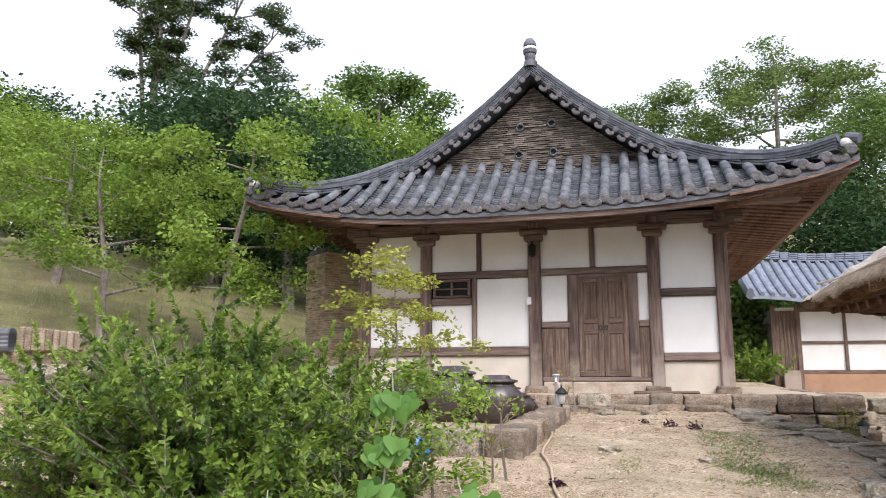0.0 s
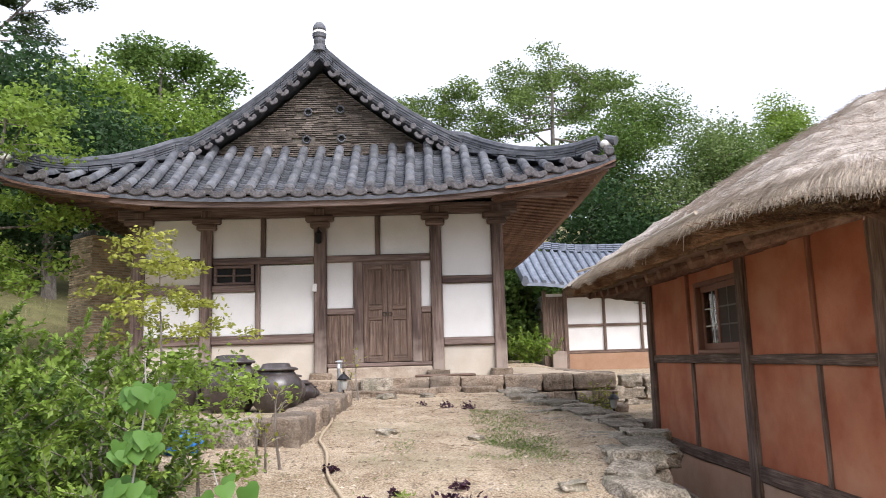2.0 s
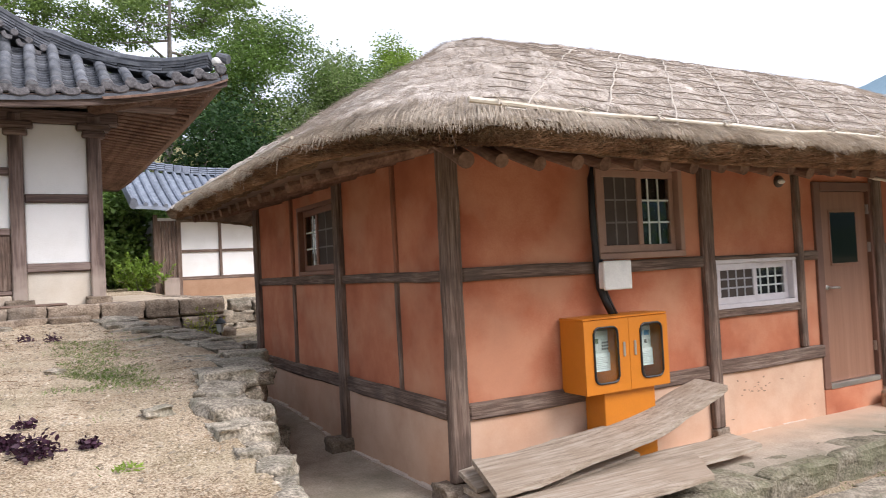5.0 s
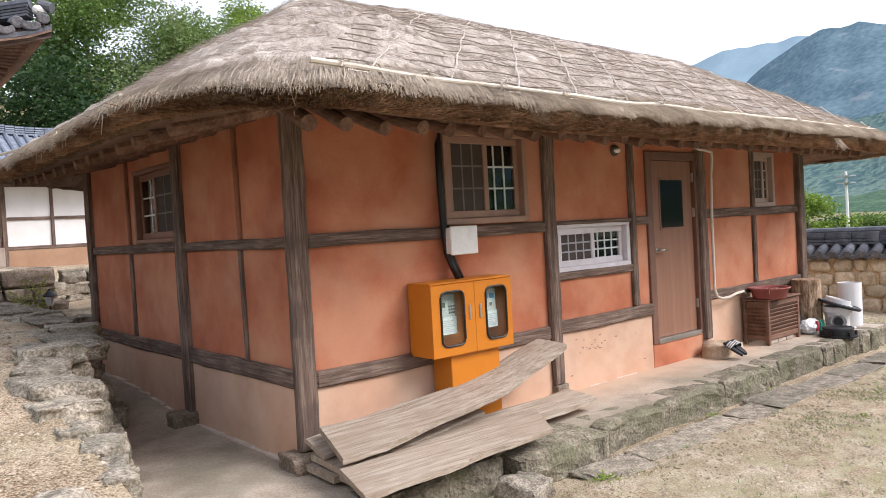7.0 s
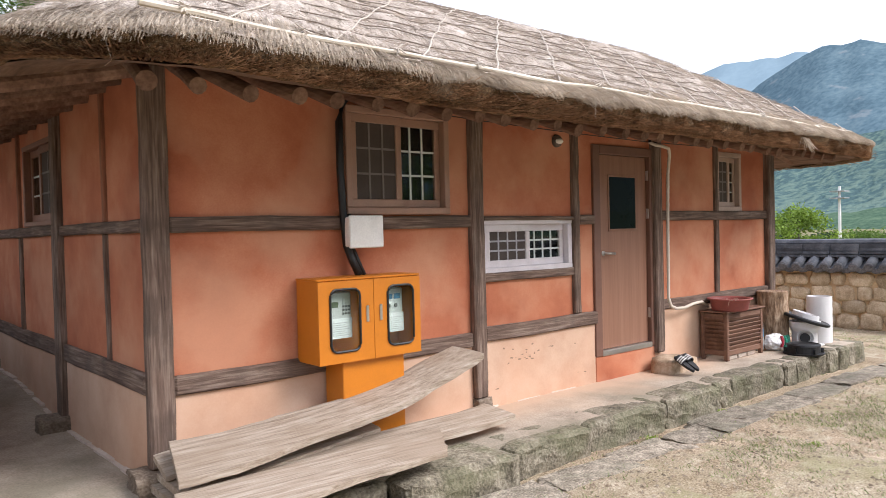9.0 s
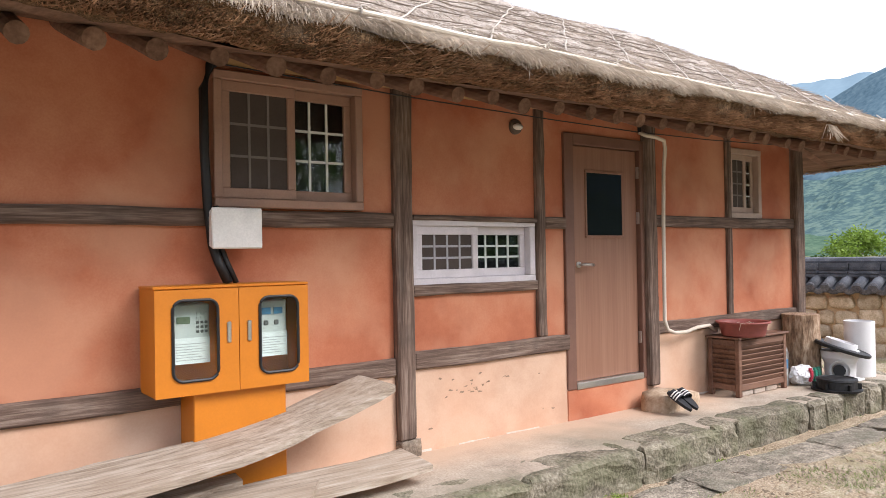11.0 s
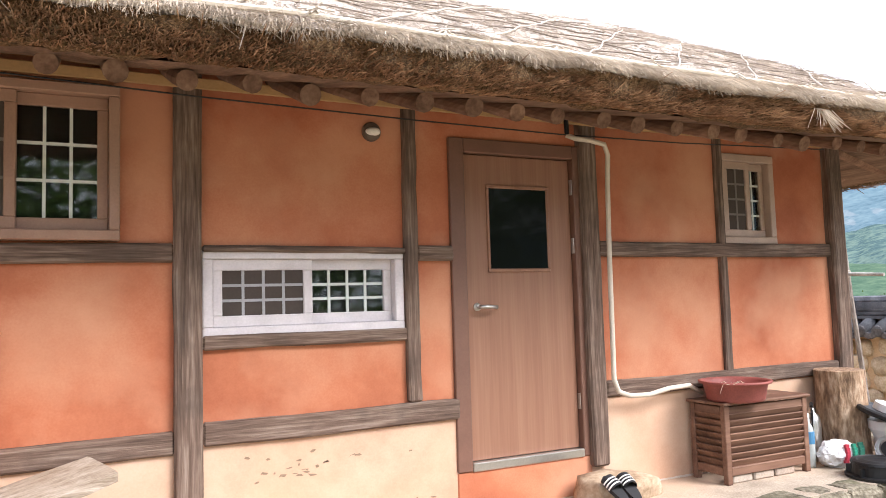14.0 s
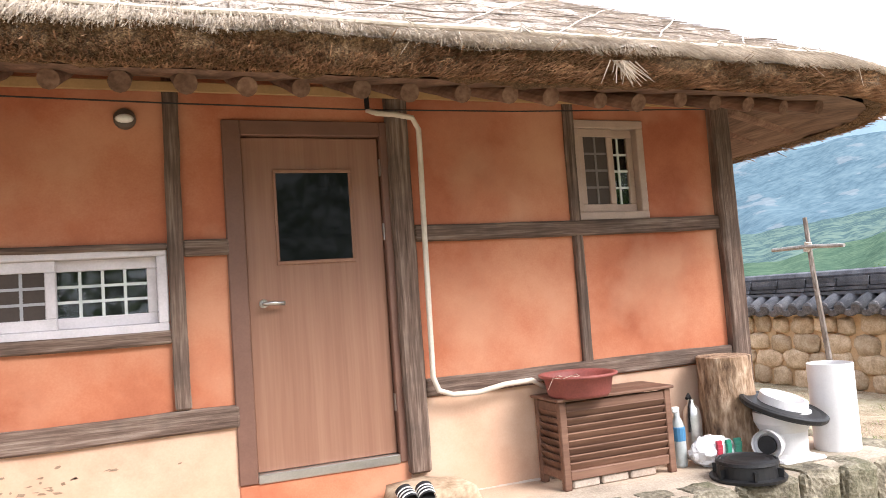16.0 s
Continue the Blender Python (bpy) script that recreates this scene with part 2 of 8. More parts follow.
M_CONC = material("worn_concrete", [(0.26, 0.21, 0.17), (0.40, 0.335, 0.275), (0.52, 0.44, 0.37)], 1.8, 0.9, 0.4, 60, blotch=(0.50, 0.36, 0.27), blotch_scale=0.8, blotch_amount=0.6, bump_dist=0.01)
# near-black: black ironwork, and sheets painted dark in place of unlit insides
M_DARK = material("black_iron_and_painted_dark", [(0.012, 0.012, 0.012), (0.02, 0.02, 0.02)], 2, 0.9, 0)
M_BARK = material("grey_brown_bark", [(0.10, 0.08, 0.065), (0.20, 0.17, 0.145), (0.33, 0.30, 0.27)], 12, 0.95, 0.9, 40, (1, 1, 0.35), bump_dist=0.03)
M_BARK_P = material("pale_smooth_bark", [(0.22, 0.20, 0.18), (0.36, 0.34, 0.31), (0.48, 0.46, 0.43)], 9, 0.95, 0.6, 40, (1, 1, 0.35), bump_dist=0.02)


def leaf_material(name, dark, light, trans=0.42):
    return material(name, [dark, light], 0.9, 0.55, 0, 6.0, rand=0.35, island=True, translucent=trans, spec=0.3)


M_LEAF_MID = leaf_material("mid_green_leaves", (0.080, 0.145, 0.028), (0.17, 0.26, 0.058))
M_LEAF_PALE = leaf_material("pale_green_leaves", (0.12, 0.175, 0.055), (0.23, 0.30, 0.11))
M_LEAF_LIME = leaf_material("lime_green_young_leaves", (0.18, 0.275, 0.04), (0.31, 0.42, 0.085))
M_LEAF_DARK = leaf_material("dark_green_leaves", (0.022, 0.055, 0.02), (0.06, 0.115, 0.036))
M_LEAF_BRIGHT = leaf_material("bright_green_leaves", (0.12, 0.20, 0.025), (0.26, 0.37, 0.06))
M_LEAF_YEL = leaf_material("yellow_green_leaves", (0.24, 0.27, 0.035), (0.44, 0.44, 0.09))
M_LEAF_SPRAY = leaf_material("soft_green_sprays", (0.085, 0.135, 0.03), (0.20, 0.28, 0.07))
M_LEAF_OLIVE = leaf_material("dull_olive_leaves", (0.035, 0.06, 0.022), (0.10, 0.14, 0.045), 0.3)


# ---- the lie of the land ----
EDGE_Y = (-4, 1.0, 3.2, 4.3, 5.4, 6.2, 7.0, 8.2, 9.7, 12, 14, 20)
EDGE_X = (1.3, 1.35, 1.5, 1.55, 1.64, 1.78, 2.1, 2.02, 1.85, 1.35, 3.5, 3.6)


def edge_x(y):
    return lin(y, EDGE_Y, EDGE_X)


def land(x, y):
    """Height of the bare ground."""
    up = lin(y, (-6, -2, 0, 3, 5.8, 12.2, 30), (-0.15, -0.05, 0.0, 0.24, 0.58, 0.86, 1.3))
    low = lin(x, (0.2, 3.5, 14, 40), (-0.05, -0.56, -0.68, -1.6))
    back = lin(y, (10.2, 10.6, 11.5, 18, 30), (-0.64, 0.2, 0.42, 0.72, 0.9))
    r = low if y < 3.3 else (low + (-0.64 - low) * sm(3.3, 3.7, y) if y < 3.7 else back)
    if x > 12.5 and y > 3.0:
        r = r + (low - r) * sm(12.5, 14, x)
    e = edge_x(y)
    wide = lin(y, (1.0, 3.4), (2.2, 0.35))
    k = sm(e - wide * 0.4, e + wide * 0.6, x)
    z = up + (r - up) * k
    s = -(x + 4.5) * 0.75 + (y - 13) * 0.35
    if s > 0:
        z += 8.5 * (1 - math.exp(-0.55 * s * s / (s + 2.0) / 8.5))
    s2 = (y - 36) * 0.32
    if s2 > 0:
        z += min(s2, 22) * 0.8 * sm(40, 5, x - (y - 36) * 0.25)
    near = 1.0 if abs(x) < 20 and abs(y) < 20 else 0.3
    z += near * (0.025 * noise.noise(Vector((x * 0.9, y * 0.9, 3.0))) + 0.012 * noise.noise(Vector((x * 4.1, y * 4.1, 7.0))))
    return z


def spaced(lo, hi, step, far):
    a = list(np.arange(lo, hi + 1e-6, step))
    g, d = step, hi
    right = []
    while d < far:
        g *= 1.22
        d += g
        right.append(d)
    g, d = step, lo
    left = []
    while d > -far:
        g *= 1.22
        d -= g
        left.append(d)
    return left[::-1] + a + right


def build_ground():
    xs, ys = spaced(-9, 17, 0.13, 2600), spaced(-3, 15, 0.13, 2600)
    verts = [(x, y, land(x, y)) for y in ys for x in xs]
    n = len(xs)
    faces = [(j * n + i, j * n + i + 1, (j + 1) * n + i + 1, (j + 1) * n + i) for j in range(len(ys) - 1) for i in range(n - 1)]
    me = mesh_of("ground", verts, faces, True)
    for m in (M_SOIL, M_HILL, M_LAWN):
        me.materials.append(m)
    for f in me.polygons:
        x, y, z = f.center
        w = 1.6 * noise.noise(Vector((x * 0.7, y * 0.7, 1.0))) + 0.8 * noise.noise(Vector((x * 2.5, y * 2.5, 2.0))) + random.uniform(-0.7, 0.7)
        if -(x + 4.5) * 0.75 + (y - 13) * 0.35 + w > 1.2 or y > 27 + w or x > 17 or y < -6:
            f.material_index = 1
        elif x > 3.6 + w * 1.3 and y < 3.4 + 0.3 * w and w > -0.5 or x > 12.4 and w > -0.3:
            f.material_index = 2
    ob = part("ground", me, M_SOIL)
    tagged(ob, "dry sandy yard soil with sparse grass and rising hillside", "ground", "", "structure")


M_HILL = material("rough_hillside_grass", [(0.085, 0.072, 0.032), (0.155, 0.145, 0.058), (0.235, 0.225, 0.09)], 1.6, 0.95, 1.0, 30, blotch=(0.20, 0.15, 0.085), blotch_scale=0.5, blotch_amount=0.6, bump_dist=0.05, fine_mix=0.5)
M_LAWN = material("thin_dry_lawn", [(0.235, 0.175, 0.105), (0.42, 0.345, 0.235), (0.62, 0.54, 0.41)], 5.0, 0.95, 1.0, 75, blotch=(0.24, 0.235, 0.095), blotch_scale=1.3, blotch_amount=0.55, bump_dist=0.04, fine_mix=0.55)
build_ground()

# ---- the thatched hut ----
HX0, HX1, HY0, HY1 = 3.08, 11.45, 4.866, 9.95
FLOOR, FL = -0.27, -0.38
hut = thing("thatched_hut", (7.2, 7.4, FLOOR), "small red clay and timber hut under a thick straw thatch roof", "house")


def holed_wall(bm, axis, at, thick, u0, u1, z0, z1, holes):
    """A wall with openings: axis 'x' runs along x at y=at; thick is added to at."""
    us = sorted({u0, u1, *[h[0] for h in holes], *[h[1] for h in holes]})
    zs = sorted({z0, z1, *[h[2] for h in holes], *[h[3] for h in holes]})
    us, zs = [u for u in us if u0 <= u <= u1], [z for z in zs if z0 <= z <= z1]
    for a, b in zip(us, us[1:]):
        for c, d in zip(zs, zs[1:]):
            if any(h[0] <= a and b <= h[1] and h[2] <= c and d <= h[3] for h in holes):
                continue
            if axis == "x":
                box(bm, (a, at, c), (b, at + thick, d))
            else:
                box(bm, (at, a, c), (at + thick, b, d))
    bmesh.ops.remove_doubles(bm, verts=bm.verts[:], dist=0.0005)
    return bm


W1 = (4.595, 5.585, 1.375, 2.165)
W2 = (6.05, 7.24, 0.83, 1.30)
W3 = (10.06, 10.64, 1.40, 2.10)
DOOR = (7.62, 8.65, -0.12, 2.07)
WL = (7.10, 8.22, 1.37, 2.10)
FRONT = HY0 + 0.03
p = part("front_wall", holed_wall(bmesh.new(), "x", FRONT, 0.16, HX0 + 0.1, HX1 - 0.05, 0.26, 2.5, [W1, W2, W3, DOOR]), M_PLASTER_R, hut)
p = part("front_plinth", holed_wall(bmesh.new(), "x", FRONT - 0.012, 0.17, HX0 + 0.1, HX1 - 0.05, FL - 0.1, 0.26, [(DOOR[0], DOOR[1], -0.12, 3)]), M_PLASTER_P, hut, "pale clay plinth band")
p = part("side_wall", holed_wall(bmesh.new(), "y", HX0 + 0.03, 0.16, HY0 + 0.05, HY1 - 0.05, 0.26, 2.5, [WL]), M_PLASTER_R, hut)
p = part("side_plinth", holed_wall(bmesh.new(), "y", HX0 + 0.018, 0.17, HY0 + 0.05, HY1 - 0.05, FL - 0.1, 0.26, []), M_PLASTER_P, hut, "pale clay plinth band")
bm = bmesh.new()
box(bm, (HX0 + 0.1, HY1 - 0.2, FLOOR - 0.1), (HX1 - 0.1, HY1 - 0.05, 2.5))
p = part("rear_wall", bm, M_PLASTER_R, hut)
bm = bmesh.new()
box(bm, (HX1 - 0.2, HY0 + 0.1, FLOOR - 0.1), (HX1 - 0.05, HY1 - 0.1, 2.5))
p = part("end_wall", bm, M_PLASTER_R, hut)


def timber(name, a, b, mat, bend=0.006, bev=0.012, rag=True):
    """A hand-hewn post or beam between two corners, slightly uneven."""
    bm = bmesh.new()
    box(bm, a, b, bev)
    ax = max(range(3), key=lambda i: abs(b[i] - a[i]))
    if rag:
        long = [e for e in bm.edges if abs(e.verts[0].co[ax] - e.verts[1].co[ax]) > 0.5 * abs(b[ax] - a[ax])]
        bmesh.ops.subdivide_edges(bm, edges=long, cuts=max(2, int(abs(b[ax] - a[ax]) / 0.18)))
        for v in bm.verts:
            k = v.co[ax]
            w = noise.noise_vector(Vector((k * 1.1 + a[0], a[1] * 1.7, a[2] * 2.3)))
            w2 = noise.noise_vector(v.co * 5.0)
            for i in range(3):
                if i != ax:
                    v.co[i] += w[i] * bend + w2[i] * bend * 0.5
    return part(name, bm, mat, hut)


M_STUD = material("clay_smeared_timber", [(0.14, 0.062, 0.038), (0.25, 0.105, 0.062), (0.36, 0.155, 0.09)], 20.0, 0.9, 0.5, 90, (1, 1, 0.1), bump_dist=0.008)
PF = HY0 - 0.035   # the face of the posts stands proud of the plaster
timber("corner_post", (HX0 - 0.005, HY0 - 0.02, FLOOR), (HX0 + 0.165, HY0 + 0.07, 2.4), M_WOOD_V, 0.012, 0.02)
timber("post", (5.88, PF, FLOOR), (6.03, HY0 + 0.15, 2.4), M_WOOD_V, 0.014, 0.015)
timber("post", (7.265, PF + 0.02, 0.36), (7.355, HY0 + 0.1, 2.4), M_WOOD_V, 0.014)
timber("post", (8.64, PF - 0.01, -0.20), (8.785, HY0 + 0.15, 2.4), M_WOOD_V, 0.012, 0.015)
timber("post", (9.985, PF + 0.02, 0.33), (10.06, HY0 + 0.1, 2.4), M_WOOD_V, 0.010)
timber("post", (HX1 - 0.17, PF - 0.01, FLOOR), (HX1, HY0 + 0.15, 2.4), M_WOOD_V, 0.010, 0.015)
for x0, x1, z0, z1 in ((3.245, 5.88, 1.24, 1.345), (6.03, 7.27, 1.295, 1.335), (7.35, 7.61, 1.245, 1.345), (8.785, 11.29, 1.275, 1.385),
                       (3.245, 5.88, 0.19, 0.315), (6.03, 7.62, 0.22, 0.35), (8.785, 11.29, 0.265, 0.38), (6.03, 7.27, 0.745, 0.825)):
    timber("beam", (x0, PF + 0.02, z0), (x1, HY0 + 0.1, z1), M_WOOD_X, 0.010)
PS = HX0 - 0.035
for y0, y1, z0, z1 in ((6.88, 7.03, FLOOR, 2.4), (9.80, 9.95, FLOOR, 2.4)):
    timber("post", (PS, y0, z0), (HX0 + 0.15, y1, z1), M_WOOD_V, 0.012, 0.015)
for y0, y1, z0, z1, mat in ((5.68, 5.73, 0.34, 1.25, M_WOOD_V), (8.40, 8.45, 0.34, 1.25, M_WOOD_V), (5.68, 5.73, 1.335, 2.4, M_STUD), (8.40, 8.45, 1.345, 2.4, M_STUD)):
    timber("stud", (PS + 0.035, y0, z0), (HX0 + 0.1, y1, z1), mat, 0.008, 0.006)
for y0, y1, z0, z1 in ((4.93, 6.88, 1.25, 1.335), (7.03, 9.80, 1.25, 1.345), (4.93, 6.88, 0.205, 0.345), (7.03, 9.80, 0.215, 0.345)):
    timber("beam", (PS + 0.025, y0, z0), (HX0 + 0.1, y1, z1), M_WOOD_Y, 0.010)
timber("wall_plate", (HX0 - 0.3, HY0 - 0.02, 2.36), (HX1 + 0.3, HY0 + 0.16, 2.5), M_WOOD_X)
timber("wall_plate", (HX0, HY0 - 0.3, 2.37), (HX0 + 0.18, HY1 + 0.2, 2.51), M_WOOD_Y)


# ---- thatched roof ----
EX0, EX1, EY0, EY1 = 1.95, 12.55, 3.66, 11.0
RX0, RX1, RY, RZ = 5.2, 9.6, 7.3, 4.0
EAVE_Z = 2.175


def eave_ring(count):
    """Points round the eave, a rounded rectangle, evenly spaced, with outward normals."""
    r = 1.25
    cx = [(EX0 + r, EY0 + r, 180), (EX1 - r, EY0 + r, 270), (EX1 - r, EY1 - r, 0), (EX0 + r, EY1 - r, 90)]
    pts = []
    for x, y, a0 in cx:
        for k in range(25):
            a = radians(a0 + 90 * k / 24)
            pts.append((x + r * math.cos(a), y + r * math.sin(a)))
    pts.append(pts[0])
    d = [0.0]
    for p0, p1 in zip(pts, pts[1:]):
        d.append(d[-1] + math.dist(p0, p1))
    out = []
    for k in range(count):
        s = d[-1] * k / count
        out.append((lin(s, d, [q[0] for q in pts]), lin(s, d, [q[1] for q in pts])))
    return out


def thatch_point(ex, ey, h):
    """A point of the thatch surface over the eave point, h from 0 at the eave to 1 at the ridge."""
    rx, ry = min(max(ex, RX0), RX1), RY
    x, y = ex + (rx - ex) * h, ey + (ry - ey) * h
    lift = 0.10 * sm(8.5, 11, ey) * sm(5, 2, ex) + 0.035 * sm(4.4, 2.8, ex)
    z0 = EAVE_Z + lift
    z = z0 + (RZ - z0) * (1 - (1 - h) ** 1.28)
    return Vector((x, y, z))


def straw_relief(p, h):
    """Unevenness of the straw surface."""
    c = 0.042 * noise.noise(p * 1.1) + 0.026 * noise.noise(p * 3.7) + 0.016 * noise.noise(p * 11) + 0.008 * noise.noise(p * 27)
    return c + 0.012 * math.sin(h * 60 + noise.noise(p * 1.5) * 2)


M_EAVE = material("brown_eave_boards", [(0.075, 0.045, 0.030), (0.15, 0.092, 0.060), (0.24, 0.155, 0.105)], 9.0, 0.9, 0.6, 50, (1, 0.12, 1), bump_dist=0.012)


def build_thatch():
    n, rows = 960, 54
    ring = eave_ring(n)
    under = [(-1.5, 0.25), (-0.95, 0.06), (-0.45, -0.075), (-0.16, -0.14)]
    face = [(-0.16, -0.135), (-0.10, -0.158), (-0.055, -0.155), (-0.035, -0.13), (-0.02, -0.10), (-0.01, -0.07), (0.0, -0.04), (0.006, -0.012)]
    tops, edges, below = [], [], []
    for i, (ex, ey) in enumerate(ring):
        a, b = ring[i - 1], ring[(i + 1) % n]
        t = Vector((b[0] - a[0], b[1] - a[1], 0)).normalized()
        out = Vector((t.y, -t.x, 0))
        base = thatch_point(ex, ey, 0)
        th = lin(ex, (2.2, 4.6), (0.72, 1.0))
        below += [base + out * o + Vector((0, 0, dz * (th if dz < 0 else 1) + 0.01 * noise.noise(Vector((ex * 3, ey * 3, o * 4))))) for o, dz in under]
        for o, dz in face:
            w = noise.noise(Vector((ex * 1.3, ey * 1.3, dz * 3))) * 0.04 + noise.noise(Vector((ex * 6, ey * 6, dz * 14))) * 0.036 + noise.noise(Vector((ex * 17, ey * 17, dz * 30))) * 0.028
            if dz > -0.03:
                w *= 0.25
            edges.append(base + out * (o + w) + Vector((0, 0, dz * th + w * 0.5)))
        c = straw_relief(base, 0)
        edges.append(base + Vector((0, 0, c - 0.004)) + out * (c * 0.4 + 0.018))
        for j in range(rows):
            h = j / (rows - 1)
            p = thatch_point(ex, ey, h)
            c = straw_relief(p, h)
            tops.append(p + Vector((0, 0, c)) + out * (c * 0.4 + (0.02 if j == 0 else 0.0)))

    def skin(name, verts, m, mat, label):
        faces = [(i * m + j, (i + 1) % n * m + j, (i + 1) % n * m + j + 1, i * m + j + 1) for i in range(n) for j in range(m - 1)]
        part(name, mesh_of(name, verts, faces, True), mat, hut, label)

    skin("thatch", tops, rows, M_THATCH, "thick weathered straw thatch")
    skin("thatch_edge", edges, len(face) + 1, M_STRAW_E, "dark brown cut edge of the thatch")
    skin("eave_underside", below, len(under), M_EAVE, "brown boards under the eave")


build_thatch()


def blades(specs):
    """Many thin stalks as one mesh: (root, tip, width) triples."""
    verts, faces = [], []
    for a, b, w in specs:
        d = (b - a)
        u = d.cross(Vector((0.3, 0.5, 0.8))).normalized() * w
        k = len(verts)
        verts += [a - u, a + u, b + u * 0.4, b - u * 0.4]
        faces.append((k, k + 1, k + 2, k + 3))
    return verts, faces


def build_fringe():
    rnd = random.Random(5)
    ring = eave_ring(1800)
    near, brown = [], []
    n = len(ring)
    for i, (ex, ey) in enumerate(ring):
        if ey > 9 or ex > 12.3 and ey > 6:
            continue
        a, b = ring[i - 1], ring[(i + 1) % n]
        t = Vector((b[0] - a[0], b[1] - a[1], 0)).normalized()
        out = Vector((t.y, -t.x, 0))
        base = thatch_point(ex, ey, 0)
        th = lin(ex, (2.2, 4.6), (0.72, 1.0))
        sag = 0.5 + 2.2 * (1 - th) + 0.9 * noise.noise(Vector((ex * 1.7, ey * 1.7, 4))) + 0.8 * noise.noise(Vector((ex * 6.5, ey * 6.5, 8)))
        for _ in range(24):
            h = rnd.random() ** 1.3 * 0.12
            p = thatch_point(ex, ey, h) + t * rnd.uniform(-0.02, 0.02)
            p.z += straw_relief(p, h) + 0.006
            q = base + out * rnd.uniform(0.015, 0.07) + t * rnd.gauss(0, 0.03) + Vector((0, 0, -0.05 * max(0.0, sag) * rnd.random() + rnd.uniform(-0.012, 0.022)))
            m = p.lerp(q, 0.55) + Vector((0, 0, 0.02)) + out * 0.012
            w = rnd.uniform(0.0016, 0.0036)
            near += [(p, m, w), (m, q, w)]
        if rnd.random() < 0.014:
            q = base + out * 0.05 + Vector((0, 0, -0.02))
            e = q + out * rnd.uniform(0.0, 0.05) + t * rnd.gauss(0, 0.05) - Vector((0, 0, rnd.uniform(0.06, 0.15)))
            near.append((q, e, rnd.uniform(0.0014, 0.0028)))
        for _ in range(40):
            z = rnd.uniform(-0.168, -0.012) * th
            lump = noise.noise(Vector((ex * 5, ey * 5, z * 16))) * 0.035
            p = base + out * (lump - 0.05 + 0.25 * min(0, z + 0.1)) + t * rnd.uniform(-0.02, 0.02) + Vector((0, 0, z))
            ln = rnd.uniform(0.008, 0.042) if rnd.random() < 0.985 else rnd.uniform(0.08, 0.14)
            q = p + out * (0.045 + ln * 0.9) + t * rnd.gauss(0, 0.016) + Vector((0, 0, ln * rnd.uniform(-0.6, 0.4)))
            brown.append((p, q, rnd.uniform(0.0022, 0.0048)))
    ob = part("straw_fringe", mesh_of("straw_fringe", *blades(near)), M_STRAW, hut, "pale frayed straw ends")
    tagged(ob, kind="stuff")
    ob = part("cut_straw_edge", mesh_of("cut_straw_edge", *blades(brown)), M_STRAW_D, hut, "brown cut straw edge")
    tagged(ob, kind="stuff")
    # stalks lying on the slope
    lying = []
    for _ in range(120000):
        ex, ey = ring[rnd.randrange(n)]
        if ey > 8 or ex > 12.2:
            continue
        h = rnd.random() ** 1.2 * 0.95
        p = thatch_point(ex, ey, h)
        p.z += straw_relief(p, h) + 0.004
        h2 = max(0, h - rnd.uniform(0.015, 0.042))
        q = thatch_point(ex, ey, h2) + Vector((rnd.gauss(0, 0.045), rnd.gauss(0, 0.03), 0))
        q.z += straw_relief(q, h2) + rnd.uniform(0.004, 0.026)
        lying.append((p, q, rnd.uniform(0.0012, 0.0026)))
    ob = part("loose_straw", mesh_of("loose_straw", *blades(lying)), M_STRAW_L, hut, "loose straw stalks on the thatch")
    tagged(ob, kind="stuff")


build_fringe()
# ---- the tiled house ----
XC, UE = -1.68, 4.87
YW = 13.2
GZ = 1.10
house = thing("tiled_house", (XC, 19, GZ), "old timber house, white plaster panels, grey tiled gable roof", "house")


def eave_v(x):
    return (x - XC) / UE


def eave_z(x):
    return 4.06 + 0.50 * abs(eave_v(x)) ** 3


def eave_y(x):
    return 11.62 - 0.17 * abs(eave_v(x)) ** 4


def verge_z(u):
    return 6.92 - 0.955 * u + 0.0955 * u * u


def slope_top(x):
    """Upper end of a tile row on the front slope: at the gable foot, or on the hip."""
    u = abs(x - XC)
    if u <= 2.46:
        return 13.05, 5.08 + 0.11 * (u / 2.46) ** 2
    k = (u - 2.46) / (UE - 2.46)
    return 13.05 + (eave_y(x) - 13.05) * k, 5.19 + (eave_z(x) + 0.03 - 5.19) * (1 - (1 - k) ** 1.5)


def slope_point(x, k):
    """On the front slope: k 0 at the eave, 1 at the top."""
    y1, z1 = slope_top(x)
    y0, z0 = eave_y(x), eave_z(x)
    return Vector((x, y0 + (y1 - y0) * k, z0 + (z1 - z0) * (0.86 * k + 0.14 * k * k)))


def hpart(name, a, b, mat, bev=0.012, parent=None, label=""):
    bm = bmesh.new()
    box(bm, a, b, bev)
    return part(name, bm, mat, parent or house, label)


POSTS = ((-4.92, 0.2), (-3.73, 0.2), (-1.73, 0.21), (0.32, 0.2), (1.42, 0.21))
for x, w in POSTS:
    bm = bmesh.new()
    box(bm, (x - w / 2, YW - 0.08, 1.0), (x + w / 2, YW + 0.12, 4.1), 0.02)
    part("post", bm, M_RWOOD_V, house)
    bm = bmesh.new()
    for z, r in ((3.80, 0.17), (3.91, 0.25)):
        box(bm, (x - r, YW - 0.11, z - 0.06), (x + r, YW + 0.1, z + 0.06), 0.025)
    part("bracket", bm, M_RWOOD_X, house)
hpart("lintel", (-5.3, YW - 0.06, 3.95), (1.8, YW + 0.14, 4.16), M_RWOOD_X, 0.02)
hpart("purlin", (-6.1, YW - 0.10, 4.22), (2.75, YW + 0.14, 4.44), M_RWOOD_X, 0.05)
YP = YW + 0.02


